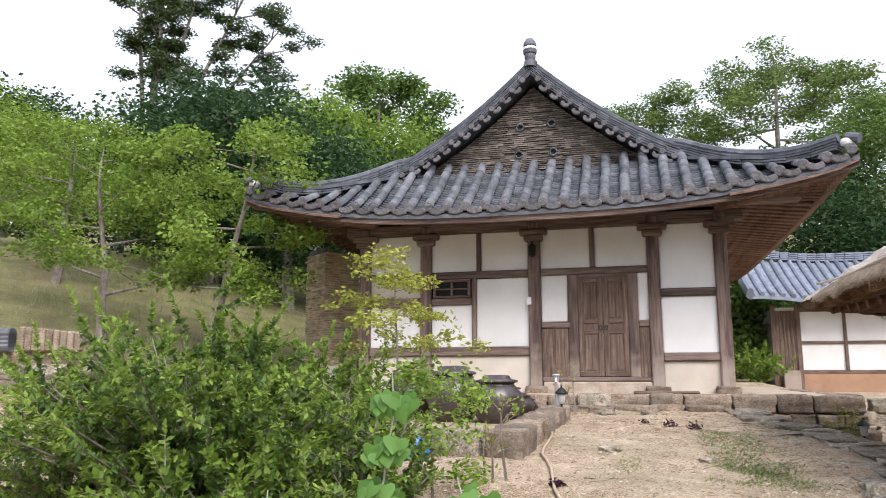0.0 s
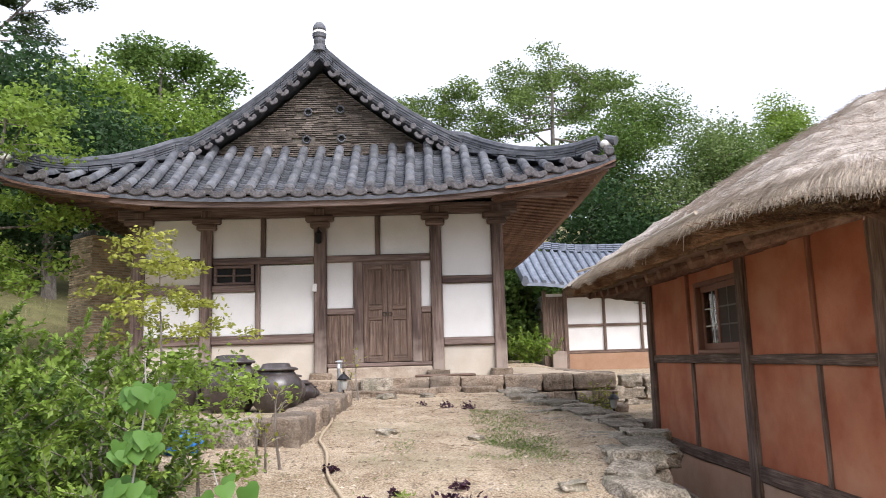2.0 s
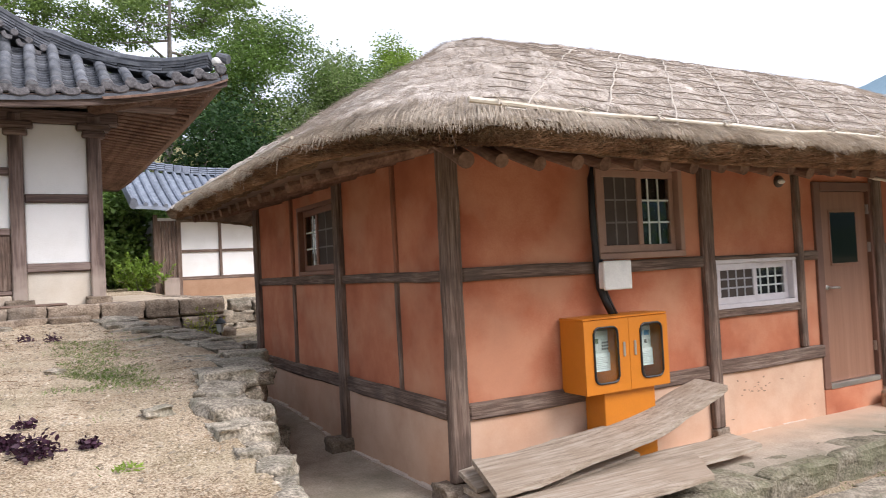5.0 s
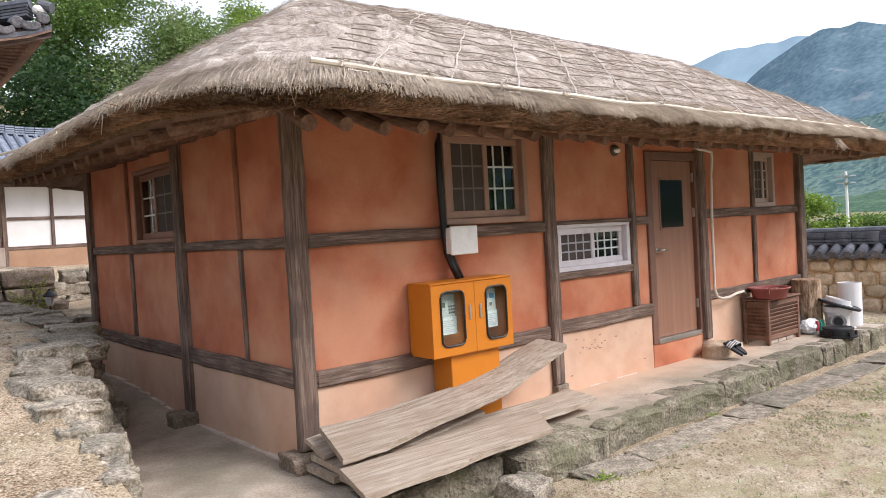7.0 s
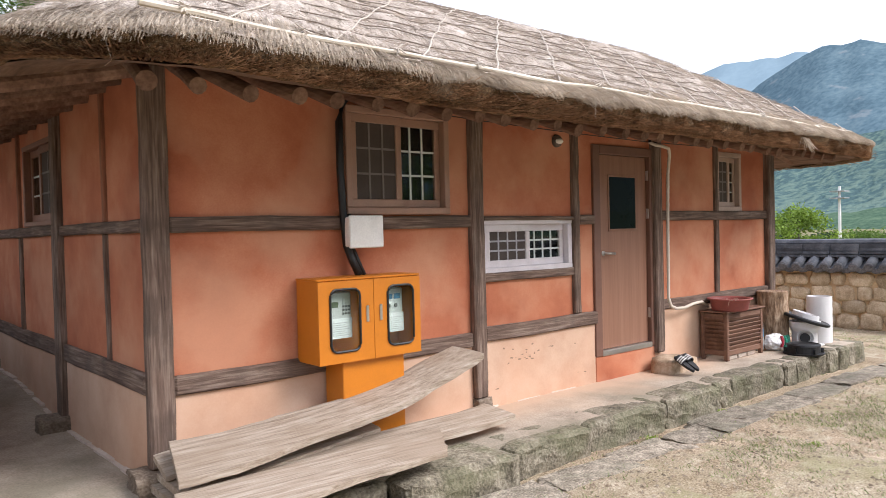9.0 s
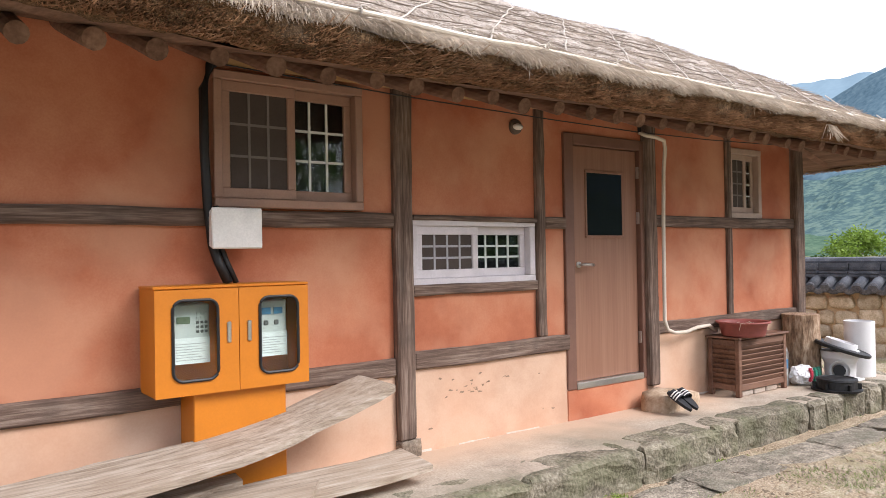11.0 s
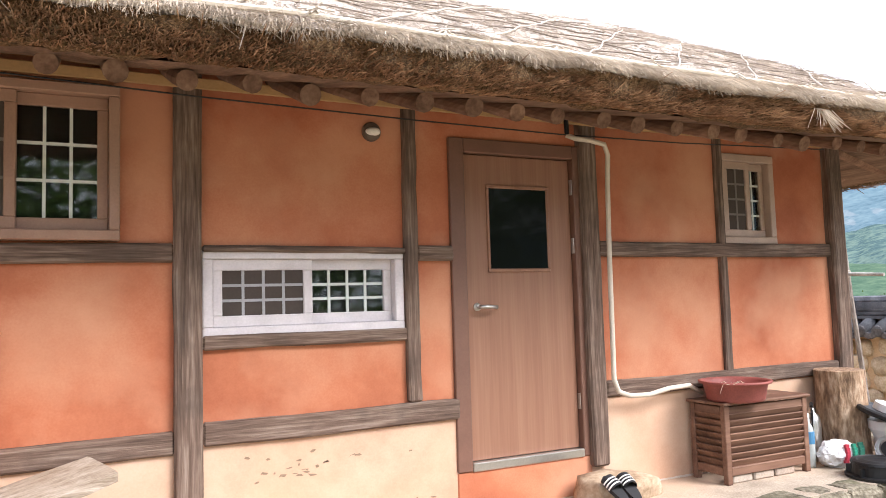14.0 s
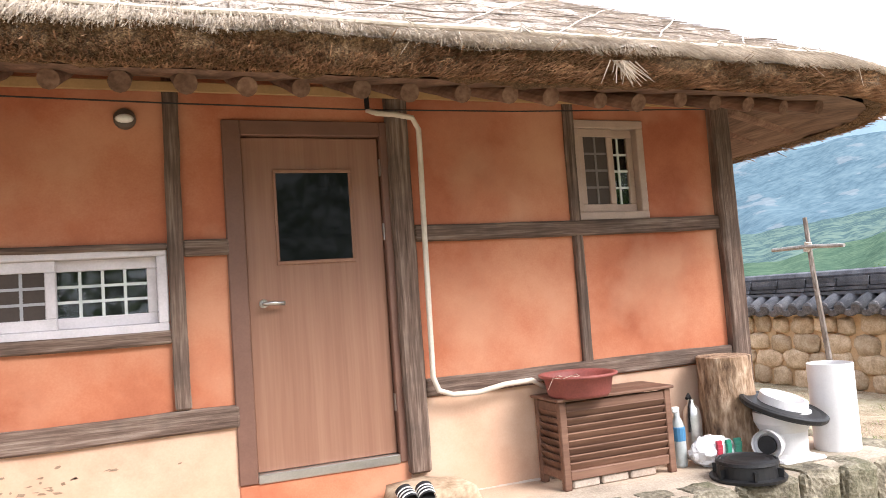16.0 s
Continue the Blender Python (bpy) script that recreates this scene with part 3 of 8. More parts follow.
def panel(x0, x1, z0, z1, mat=None, name="wall_panel"):
    """A slightly cushioned plaster panel between timbers."""
    bm = bmesh.new()
    box(bm, (x0, YP + random.uniform(-0.006, 0.006), z0), (x1, YP + 0.12, z1), 0.012)
    return part(name, bm, mat or M_PLASTER_W, house)


panel(-4.82, -3.83, 1.87, 2.60)
panel(-4.82, -3.83, 2.78, 3.12, M_PLASTER_C)
panel(-4.82, -3.83, 3.24, 3.95)
panel(-4.82, -3.83, 1.0, 1.72, M_PLASTER_C)
panel(-3.63, -2.78, 3.24, 3.95)
panel(-2.70, -1.84, 3.24, 3.95)
panel(-3.63, -2.87, 1.87, 2.64)
panel(-2.79, -1.84, 1.87, 3.10)
panel(-3.63, -1.84, 1.0, 1.72, M_PLASTER_C)
panel(-1.62, -0.75, 3.24, 3.95)
panel(-0.67, 0.22, 3.24, 3.95)
panel(-1.62, -1.15, 2.30, 3.13)
panel(0.04, 0.22, 2.30, 3.13)
panel(0.42, 1.32, 2.83, 3.95)
panel(0.42, 1.32, 1.74, 2.70)
panel(0.42, 1.32, 1.0, 1.61, M_PLASTER_C)
hpart("sill", (-1.60, YW - 0.09, 1.0), (0.21, YW + 0.1, 1.265), material("scuffed_earth_sill", [(0.30, 0.235, 0.18), (0.42, 0.345, 0.27), (0.52, 0.45, 0.37)], 5, 0.95, 0.5, 50), 0.02)
for x0, x1, z0, z1 in ((-4.82, -3.83, 3.12, 3.24), (-4.82, -3.83, 2.60, 2.78), (-4.82, -3.83, 1.72, 1.87), (-3.63, -1.84, 3.12, 3.24), (-3.63, -2.87, 2.64, 2.76),
                       (-3.63, -1.84, 1.72, 1.87), (-1.62, 0.22, 3.12, 3.24), (-1.62, -1.12, 2.19, 2.30), (0.04, 0.22, 2.19, 2.30), (0.42, 1.32, 2.70, 2.83), (0.42, 1.32, 1.61, 1.74),
                       (-1.62, 0.22, 1.27, 1.34)):
    hpart("beam", (x0, YW - 0.045, z0), (x1, YW + 0.1, z1), M_RWOOD_X, 0.015)
for x0, x1, z0, z1 in ((-2.78, -2.70, 3.24, 3.95), (-0.75, -0.67, 3.24, 3.95), (-2.87, -2.79, 1.87, 3.12), (-1.15, -0.98, 1.34, 3.12), (-0.13, 0.04, 1.34, 3.12)):
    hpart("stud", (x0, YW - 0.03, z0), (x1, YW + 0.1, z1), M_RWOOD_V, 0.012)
for x0, x1 in ((-1.62, -1.39), (-1.385, -1.15), (0.04, 0.22)):
    hpart("board", (x0, YW - 0.012, 1.34), (x1, YW + 0.06, 2.19), M_WOOD_V, 0.01)
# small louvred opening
# a near-black sheet stands in for the unlit room behind the bars
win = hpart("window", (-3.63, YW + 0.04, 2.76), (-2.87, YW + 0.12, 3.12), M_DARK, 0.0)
for a, b in (((-3.60, 2.77), (-2.90, 2.81)), ((-3.60, 3.06), (-2.90, 3.11)), ((-3.60, 2.81), (-3.55, 3.06)), ((-2.95, 2.81), (-2.90, 3.06)), ((-3.27, 2.81), (-3.23, 3.06)), ((-3.55, 2.92), (-2.95, 2.945))):
    hpart("frame_bar", (a[0], YW - 0.02, a[1]), (b[0], YW + 0.05, b[1]), M_RWOOD_X, 0.006, win)
# double plank door with raised panels
for x0, x1, hx in ((-0.975, -0.557, -0.60), (-0.55, -0.135, -0.51)):
    leaf = hpart("door_leaf", (x0, YW + 0.01, 1.35), (x1, YW + 0.05, 3.06), M_WOOD_V, 0.006)
    for a, b in ((x0, x0 + 0.085), (x1 - 0.085, x1)):
        hpart("stile", (a, YW - 0.015, 1.35), (b, YW + 0.03, 3.06), M_WOOD_V, 0.008, leaf)
    for z0, z1 in ((1.35, 1.44), (2.08, 2.15), (2.26, 2.33), (2.97, 3.06)):
        hpart("rail", (x0 + 0.085, YW - 0.012, z0), (x1 - 0.085, YW + 0.03, z1), M_WOOD_X, 0.008, leaf)
    for z0, z1 in ((1.46, 2.06), (2.35, 2.95)):
        for k in range(2):
            a = x0 + 0.095 + k * 0.115
            hpart("plank", (a, YW + 0.0, z0), (a + 0.108, YW + 0.03, z1), M_WOOD_V, 0.008, leaf)
    bm = bmesh.new()
    tube(bm, [(hx + 0.035 * math.sin(k * math.pi / 5), YW - 0.03, 2.18 + 0.035 * math.cos(k * math.pi / 5)) for k in range(11)], 0.007, 6)
    part("ring_handle", bm, M_DARK, leaf, "black iron ring handle")
hpart("board", (-0.98, YW + 0.0, 3.055), (-0.13, YW + 0.09, 3.13), M_RWOOD_X, 0.006)
# lantern and meter box on the middle post
bm = bmesh.new()
box(bm, (-1.86, YW - 0.13, 2.60), (-1.78, YW - 0.08, 2.74), 0.01)
part("junction_box", bm, M_PLASTER_W, house, "small white junction box")
bm = bmesh.new()
lathe(bm, [(0.02, 0), (0.055, 0.03), (0.06, 0.16), (0.075, 0.18), (0.02, 0.24)], (-1.74, YW - 0.16, 3.44), 10)
tube(bm, [(-1.74, YW - 0.16, 3.66), (-1.74, YW - 0.16, 3.72), (-1.74, YW - 0.08, 3.74)], 0.012, 6)
part("wall_lantern", bm, M_DARK, house, "black wall lantern")

# side and rear walls of the house
bm = bmesh.new()
box(bm, (-5.0, YW + 0.2, 1.0), (-4.86, 24.6, 4.3))
part("side_wall", bm, M_PLASTER_W, house)
bm = bmesh.new()
box(bm, (1.36, YW + 0.2, 1.0), (1.5, 24.6, 4.3))
part("side_wall", bm, M_PLASTER_W, house)
bm = bmesh.new()
box(bm, (-5.0, 24.6, 1.0), (1.5, 24.8, 4.3))
part("rear_wall", bm, M_PLASTER_W, house)
for y in (15.3, 17.5, 19.7, 21.9, 24.2):
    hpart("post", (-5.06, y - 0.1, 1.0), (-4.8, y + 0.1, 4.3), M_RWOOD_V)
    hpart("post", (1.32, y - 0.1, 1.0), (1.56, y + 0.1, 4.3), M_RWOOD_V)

# roof boards: front slope and underside, side slopes, gable
YB = 26.3


def side_eave_z(y):
    v = abs((y - (11.45 + YB) / 2) / ((YB - 11.45) / 2))
    return 4.42 + 0.14 * v ** 3


def sheet(name, grid, thick, mat, label=""):
    """A curved sheet with thickness from a grid of points; thick goes down."""
    nu, nv = len(grid), len(grid[0])
    verts = [p for r in grid for p in r] + [p - Vector((0, 0, thick)) for r in grid for p in r]
    o = nu * nv
    faces = []
    for i in range(nu - 1):
        for j in range(nv - 1):
            a, b, c, d = i * nv + j, (i + 1) * nv + j, (i + 1) * nv + j + 1, i * nv + j + 1
            faces += [(a, b, c, d), (a + o, d + o, c + o, b + o)]
    for i in range(nu - 1):
        for j in (0, nv - 1):
            a, b = i * nv + j, (i + 1) * nv + j
            faces.append((a, b, b + o, a + o))
    for j in range(nv - 1):
        for i in (0, nu - 1):
            a, b = i * nv + j, i * nv + j + 1
            faces.append((a, b, b + o, a + o))
    return part(name, mesh_of(name, verts, faces), mat, house, label)


xs = [XC - UE + 2 * UE * i / 60 for i in range(61)]
sheet("roof_slope", [[slope_point(x, k / 8) - Vector((0, 0, 0.09)) for k in range(9)] for x in xs], 0.06, M_TILE_I)


def front_z(x, y):
    """Height of the front slope over a point, or a large number behind its top."""
    y1, z1 = slope_top(x)
    y0, z0 = eave_y(x), eave_z(x)
    if y >= y1 or y1 - y0 < 0.02:
        return 99.0
    k = max(0.0, (y - y0) / (y1 - y0))
    return z0 + (z1 - z0) * k


def side_point(sgn, y, k):
    """Side slopes: k 0 at the eave and 1 at the ridge."""
    ze = side_eave_z(y)
    u = UE * (1 - k)
    lift = ze - verge_z(UE)
    return Vector((XC + sgn * u, y, verge_z(u) + lift * (1 - k) ** 2 - 0.06))


for sgn in (-1, 1):
    sheet("roof_slope", [[side_point(sgn, 12.85 + (YB - 12.85) * i / 30, k / 10) for k in range(11)] for i in range(31)], 0.08, M_TILE_I)
    # the triangle between hip and side eave
    sheet("roof_slope", [[Vector((XC + sgn * (UE - (UE - 2.46) * (i / 6) * (j / 6)), 11.45 + 1.4 * i / 6,
                                  side_eave_z(11.45 + 1.4 * i / 6) + (5.19 - 4.55) * (i / 6) * (j / 6) - 0.08)) for j in range(7)] for i in range(7)], 0.06, M_TILE_I)
# gable wall of stacked tile shards
zs_gable = 5.05
bm = bmesh.new()
prof = [(-2.5, zs_gable)] + [(u / 10, verge_z(abs(u / 10)) - 0.25) for u in range(-24, 25)] + [(2.5, zs_gable)]
front = [bm.verts.new((XC + u, 13.22, max(z, zs_gable))) for u, z in prof]
rear = [bm.verts.new((XC + u, 13.4, max(z, zs_gable))) for u, z in prof]
bm.faces.new(front)
bm.faces.new(rear[::-1])
for i in range(len(prof)):
    j = (i + 1) % len(prof)
    bm.faces.new((front[i], rear[i], rear[j], front[j]))
gable = part("gable_wall", bm, material("clay_mortar_bed", [(0.10, 0.085, 0.07), (0.17, 0.15, 0.125)], 8, 0.95, 0.5), house, "gable of thin stacked tile shards")


def shard_mesh(bm, x0, x1, y, z, h, d):
    a = [bm.verts.new((x, yy, z + dz)) for x, yy, dz in ((x0, y, 0), (x1, y, random.uniform(-0.006, 0.006)), (x1, y, h), (x0, y, h * random.uniform(0.7, 1.1)))]
    b = [bm.verts.new(v.co + Vector((0, d, 0))) for v in a]
    bm.faces.new(a)
    for i in range(4):
        j = (i + 1) % 4
        bm.faces.new((a[i], b[i], b[j], a[j]))


M_SHARD = material("thin_tile_shards", [(0.075, 0.06, 0.05), (0.14, 0.115, 0.095), (0.21, 0.175, 0.15)], 6, 0.85, 0.4, 60, rand=0.5, island=True)
bm = bmesh.new()
z = zs_gable + 0.02
holes = ((-0.25, 5.89), (0.33, 5.93), (-0.28, 5.37), (0.35, 5.38))
while z < 6.75:
    u = 0.0
    while u < 2.6 and verge_z(u) - 0.28 > z:
        u += 0.02
    x = -u
    while x < u - 0.05:
        w = min(random.uniform(0.14, 0.30), u - x)
        if not any((x + w / 2 - hx) ** 2 + (z + 0.01 - hz) ** 2 < 0.085 ** 2 or (x - 0.05 < hx < x + w + 0.05 and abs(z + 0.01 - hz) < 0.07) for hx, hz in holes):
            shard_mesh(bm, XC + x, XC + x + w - 0.006, 13.18 + random.uniform(-0.012, 0.012), z + random.uniform(-0.003, 0.003), 0.026, 0.05)
        x += w
    z += 0.039
tagged(part("tile_shards", bm, M_SHARD, gable, "layered dark tile shards"), kind="stuff")
for hx, hz in holes:
    bm = bmesh.new()
    ring = [(XC + hx + 0.065 * math.cos(k * math.pi / 8), 13.16, hz + 0.065 * math.sin(k * math.pi / 8)) for k in range(17)]
    tube(bm, ring, 0.018, 6)
    part("vent_ring", bm, M_TILE, gable, "round vent hole")
    # a solid near-black disc stands in for the shaded depth of the vent
    bm = bmesh.new()
    tube(bm, [(XC + hx, 13.19, hz), (XC + hx, 13.215, hz)], 0.06, 12)
    part("vent_hole", bm, M_DARK, gable)

# front roof tiles: round cover tiles in rows, curved pans between them
ROWS_X = [XC + (i - 15) * 0.318 for i in range(31)]


def cover_mesh(r, length):
    n = 8
    vs, fs = [], []
    for j, (y, rr) in enumerate(((0, r), (length * 0.93, r * 0.97), (length, r * 0.80))):
        for k in range(n + 1):
            a = math.pi * k / n
            vs.append((rr * math.cos(a), y, rr * math.sin(a)))
    m = n + 1
    for j in range(2):
        for k in range(n):
            fs.append((j * m + k, j * m + k + 1, (j + 1) * m + k + 1, (j + 1) * m + k))
    fs.append(tuple(range(n, -1, -1)))
    return mesh_of("cover_tile", vs, fs, True)


def disc_mesh(r, full=True):
    """A tile end: a thick round disc, or the hanging crescent of a pan end."""
    n = 14
    vs, fs = [], []
    a0, a1 = (0, 2 * math.pi) if full else (math.pi * 1.02, math.pi * 1.98)
    pts = [(r * math.cos(a0 + (a1 - a0) * k / n), r * math.sin(a0 + (a1 - a0) * k / n)) for k in range(n + (0 if full else 1))]
    if not full:
        pts = [(x * 1.55, z * 0.9) for x, z in pts] + [(0.10, 0.055), (0.0, 0.02), (-0.10, 0.055)]
    m = len(pts)
    vs = [(x, 0, z) for x, z in pts] + [(x * 0.8, -0.012, z * 0.8) for x, z in pts] + [(x, 0.03, z) for x, z in pts]
    for k in range(m):
        j = (k + 1) % m
        fs += [(k, j, m + j, m + k), (k, 2 * m + k, 2 * m + j, j)]
    fs.append(tuple(range(m, 2 * m)))
    return mesh_of("tile_end", vs, fs, False)


ME_COVER, ME_DISC, ME_PAN = cover_mesh(0.082, 0.34), disc_mesh(0.085), disc_mesh(0.085, False)
ME_COVER.materials.append(M_TILE)
ME_DISC.materials.append(M_TILE_CAP)
ME_PAN.materials.append(M_TILE_CAP)


def lay(name, me, p, d, parent, side=Vector((1, 0, 0))):
    """A piece at p whose y axis runs along d."""
    d = d.normalized()
    s = (side - d * side.dot(d)).normalized()
    w = s.cross(d)
    m = Matrix((s, d, w)).transposed().to_4x4()
    m.translation = p
    ob = new(name, me)
    ob.parent = parent
    ob.matrix_basis = parent.matrix_basis.inverted() @ m
    return ob


for x in ROWS_X:
    if abs(x - XC) > UE - 0.1:
        continue
    total = (slope_point(x, 1) - slope_point(x, 0)).length
    n = max(1, math.ceil(total / 0.31))
    for k in range(n):
        a, b = slope_point(x, k * 0.31 / total), slope_point(x, min(1.0, (k + 1) * 0.31 / total))
        if (b - a).length < 0.05:
            continue
        lay("cover_tile", ME_COVER, a + Vector((random.uniform(-0.006, 0.006), 0, 0.025)), (b - a) + Vector((random.uniform(-0.006, 0.006), 0, 0)), house)
    p0 = slope_point(x, 0)
    lay("tile_end", ME_DISC, p0 + Vector((0, -0.012, 0.045)), Vector((0, 1, 0.1)), house)
verts, faces = [], []
for x0 in [ROWS_X[0] - 0.318] + ROWS_X:
    xm = x0 + 0.159
    if abs(xm - XC) > UE:
        continue
    total = (slope_point(xm, 1) - slope_point(xm, 0)).length
    n = max(1, int(total / 0.095))
    for k in range(n):
        a, b = slope_point(xm, k / n), slope_point(xm, min(1, (k + 1.3) / n))
        i0 = len(verts)
        for p, up in ((a, 0.03), (b, 0.0)):
            for q in range(6):
                s = -1 + 2 * q / 5
                verts.append(p + Vector((s * 0.125, 0, 0.04 * s * s - 0.075 + up)))
        for q in range(6):
            s = -1 + 2 * q / 5
            verts.append(a + Vector((s * 0.125, 0, 0.04 * s * s - 0.10)))
        for q in range(5):
            faces.append((i0 + q, i0 + q + 1, i0 + 7 + q, i0 + 6 + q))
            faces.append((i0 + q, i0 + 12 + q, i0 + 13 + q, i0 + q + 1))
    lay("pan_end", ME_PAN, slope_point(xm, 0) + Vector((0, -0.02, -0.02)), Vector((0, 1, 0.1)), house)
tagged(part("pan_tiles", mesh_of("pan_tiles", verts, faces), M_TILE_I, house, "overlapping curved pan tiles"), kind="stuff")


def stacked_ridge(pts, side, layers, width, lh, name, cap_r):
    """A ridge of thin tile layers with a round cap along a curved line."""
    bm = bmesh.new()
    for q in range(layers):
        w = width * (1 - 0.05 * q)
        off = q * lh
        for a, b in zip(pts, pts[1:]):
            d = (b - a)
            n = max(1, int(d.length / 0.26))
            for k in range(n):
                p0, p1 = a + d * (k / n), a + d * ((k + 0.97) / n)
                s = side * (w / 2 + random.uniform(-0.01, 0.01))
                lo, hi = Vector((0, 0, off)), Vector((0, 0, off + lh * 0.72))
                v = [bm.verts.new(c) for c in (p0 - s + lo, p1 - s + lo, p1 + s + lo, p0 + s + lo, p0 - s + hi, p1 - s + hi, p1 + s + hi, p0 + s + hi)]
                for f in ((0, 1, 2, 3), (4, 7, 6, 5), (0, 4, 5, 1), (1, 5, 6, 2), (2, 6, 7, 3), (3, 7, 4, 0)):
                    bm.faces.new([v[i] for i in f])
    tube(bm, [p + Vector((0, 0, layers * lh + cap_r * 0.35)) for p in pts], cap_r, 8)
    return tagged(part(name, bm, M_TILE_I, house, "ridge of stacked thin tiles"), kind="stuff")


for sgn in (-1, 1):
    hip = []
    for k in range(9):
        x = XC + sgn * (2.3 + (UE - 2.3 - 0.22) * k / 8)
        y, z = slope_top(x)
        hip.append(Vector((x, y - 0.02, z + 0.0 + 0.06 * (k / 8) ** 3)))
    stacked_ridge(hip, Vector((0.55, sgn * 0.83, 0)), 4, 0.24, 0.042, "hip_ridge", 0.075)
    verge = [Vector((XC + sgn * u, 12.98, verge_z(u) - 0.10)) for u in [2.75 - 2.75 * k / 12 for k in range(13)]]
    stacked_ridge(verge, Vector((0, 1, 0)), 4, 0.30, 0.045, "verge_ridge", 0.08)
    # tile ends along the gable edge
    for k in range(14):
        u = 0.14 + k * 0.19
        p = Vector((XC + sgn * u, 12.80, verge_z(u) - 0.13))
        lay("tile_end", ME_DISC, p, Vector((0, 1, 0)), house).scale = (0.66, 1, 0.66)
        q = Vector((XC + sgn * (u + 0.09), 12.79, verge_z(u + 0.09) - 0.24))
        o = lay("pan_end", ME_PAN, q, Vector((0, 1, 0)), house, Vector((1, 0, sgn * -0.7)))
        o.scale = (0.62, 1, 0.75)
    # mortar lump and end tile at the corner
    bm = bmesh.new()
    bmesh.ops.create_icosphere(bm, subdivisions=2, radius=0.09, matrix=Matrix.Translation(hip[-1] + Vector((sgn * 0.10, -0.06, 0.10))) @ Matrix.Diagonal((1.1, 1.0, 0.9, 1)))
    part("mortar_lump", bm, M_PLASTER_W, house, "white mortar lump")
    bm = bmesh.new()
    tube(bm, [hip[-1] + Vector((sgn * 0.10, -0.05, 0.18)), hip[-1] + Vector((sgn * 0.24, -0.16, 0.12))], 0.075, 10)
    part("corner_tile", bm, M_TILE, house)
stacked_ridge([Vector((XC, 12.9 + 11.5 * k / 8, 6.82)) for k in range(9)], Vector((1, 0, 0)), 5, 0.28, 0.05, "main_ridge", 0.09)
bm = bmesh.new()
lathe(bm, [(0.10, -0.05), (0.10, 0.06), (0.085, 0.065), (0.105, 0.13), (0.10, 0.18), (0.12, 0.2), (0.13, 0.27), (0.10, 0.30)], (XC, 12.88, 6.98), 14)
part("ridge_end", bm, M_TILE, house)
bm = bmesh.new()
lathe(bm, [(0.09, 0), (0.125, 0.03), (0.12, 0.08), (0.08, 0.10)], (XC, 12.88, 7.22), 14)
part("ridge_mortar", bm, M_PLASTER_W, house, "white mortar band")
bm = bmesh.new()
lathe(bm, [(0.09, 0), (0.125, 0.03), (0.11, 0.10), (0.07, 0.16), (0.02, 0.18)], (XC, 12.88, 7.30), 14)
part("ridge_cap", bm, M_TILE, house)

# eaves from below: boards, fascia and rafters fanning out at the corners
sheet("eave_board", [[slope_point(x, k / 4) - Vector((0, -0.03, 0.12)) for k in range(5)] for x in xs], 0.03, M_RWOOD_X)
bm = bmesh.new()
for a, b in zip(xs, xs[1:]):
    pa, pb = slope_point(a, 0), slope_point(b, 0)
    v = [bm.verts.new(p + Vector((0, dy, dz))) for p in (pa, pb) for dy, dz in ((0.03, -0.05), (0.05, -0.23), (0.12, -0.23), (0.10, -0.05))]
    for q in range(4):
        r = (q + 1) % 4
        bm.faces.new((v[q], v[r], v[4 + r], v[4 + q]))
bmesh.ops.remove_doubles(bm, verts=bm.verts[:], dist=0.001)
part("fascia", bm, M_RWOOD_X, house)
ys_side = [11.45 + (YB - 11.45) * i / 50 for i in range(51)]
for sgn in (-1, 1):
    xe = XC + sgn * UE
    sheet("eave_board", [[Vector((xe + (XC + sgn * 3.1 - xe) * k / 6, y, min(front_z(xe + (XC + sgn * 3.1 - xe) * k / 6, y) - 0.17, side_eave_z(y) - 0.13 + 0.55 * k / 6 + (4.02 - side_eave_z(y)) * (k / 6)))) for k in range(7)] for y in ys_side], 0.03, M_RWOOD_Y)
    bm = bmesh.new()
    for a, b in zip(ys_side, ys_side[1:]):
        v = [bm.verts.new(Vector((xe + sgn * dx, y, side_eave_z(y) + dz))) for y in (a, b) for dx, dz in ((-0.02, -0.02), (-0.02, -0.16), (-0.10, -0.16), (-0.10, -0.02))]
        for q in range(4):
            r = (q + 1) % 4
            bm.faces.new((v[q], v[r], v[4 + r], v[4 + q]))
    bmesh.ops.remove_doubles(bm, verts=bm.verts[:], dist=0.001)
    part("fascia", bm, M_RWOOD_Y, house)
    bm = bmesh.new()
    hipx = XC + sgn * (UE - 0.12)
    tube(bm, [(hipx, eave_y(hipx) + 0.10, eave_z(hipx) - 0.20), (XC + sgn * 3.1, YW, 4.22)], [0.07, 0.11], 8)
    part("hip_rafter", bm, M_RWOOD_Y, house)
fan = []
x = XC - 3.0
while x <= XC + 3.0:
    fan.append((Vector((x, 11.84, eave_z(x) - 0.15)), Vector((x, YW + 0.1, 4.50))))
    x += 0.26
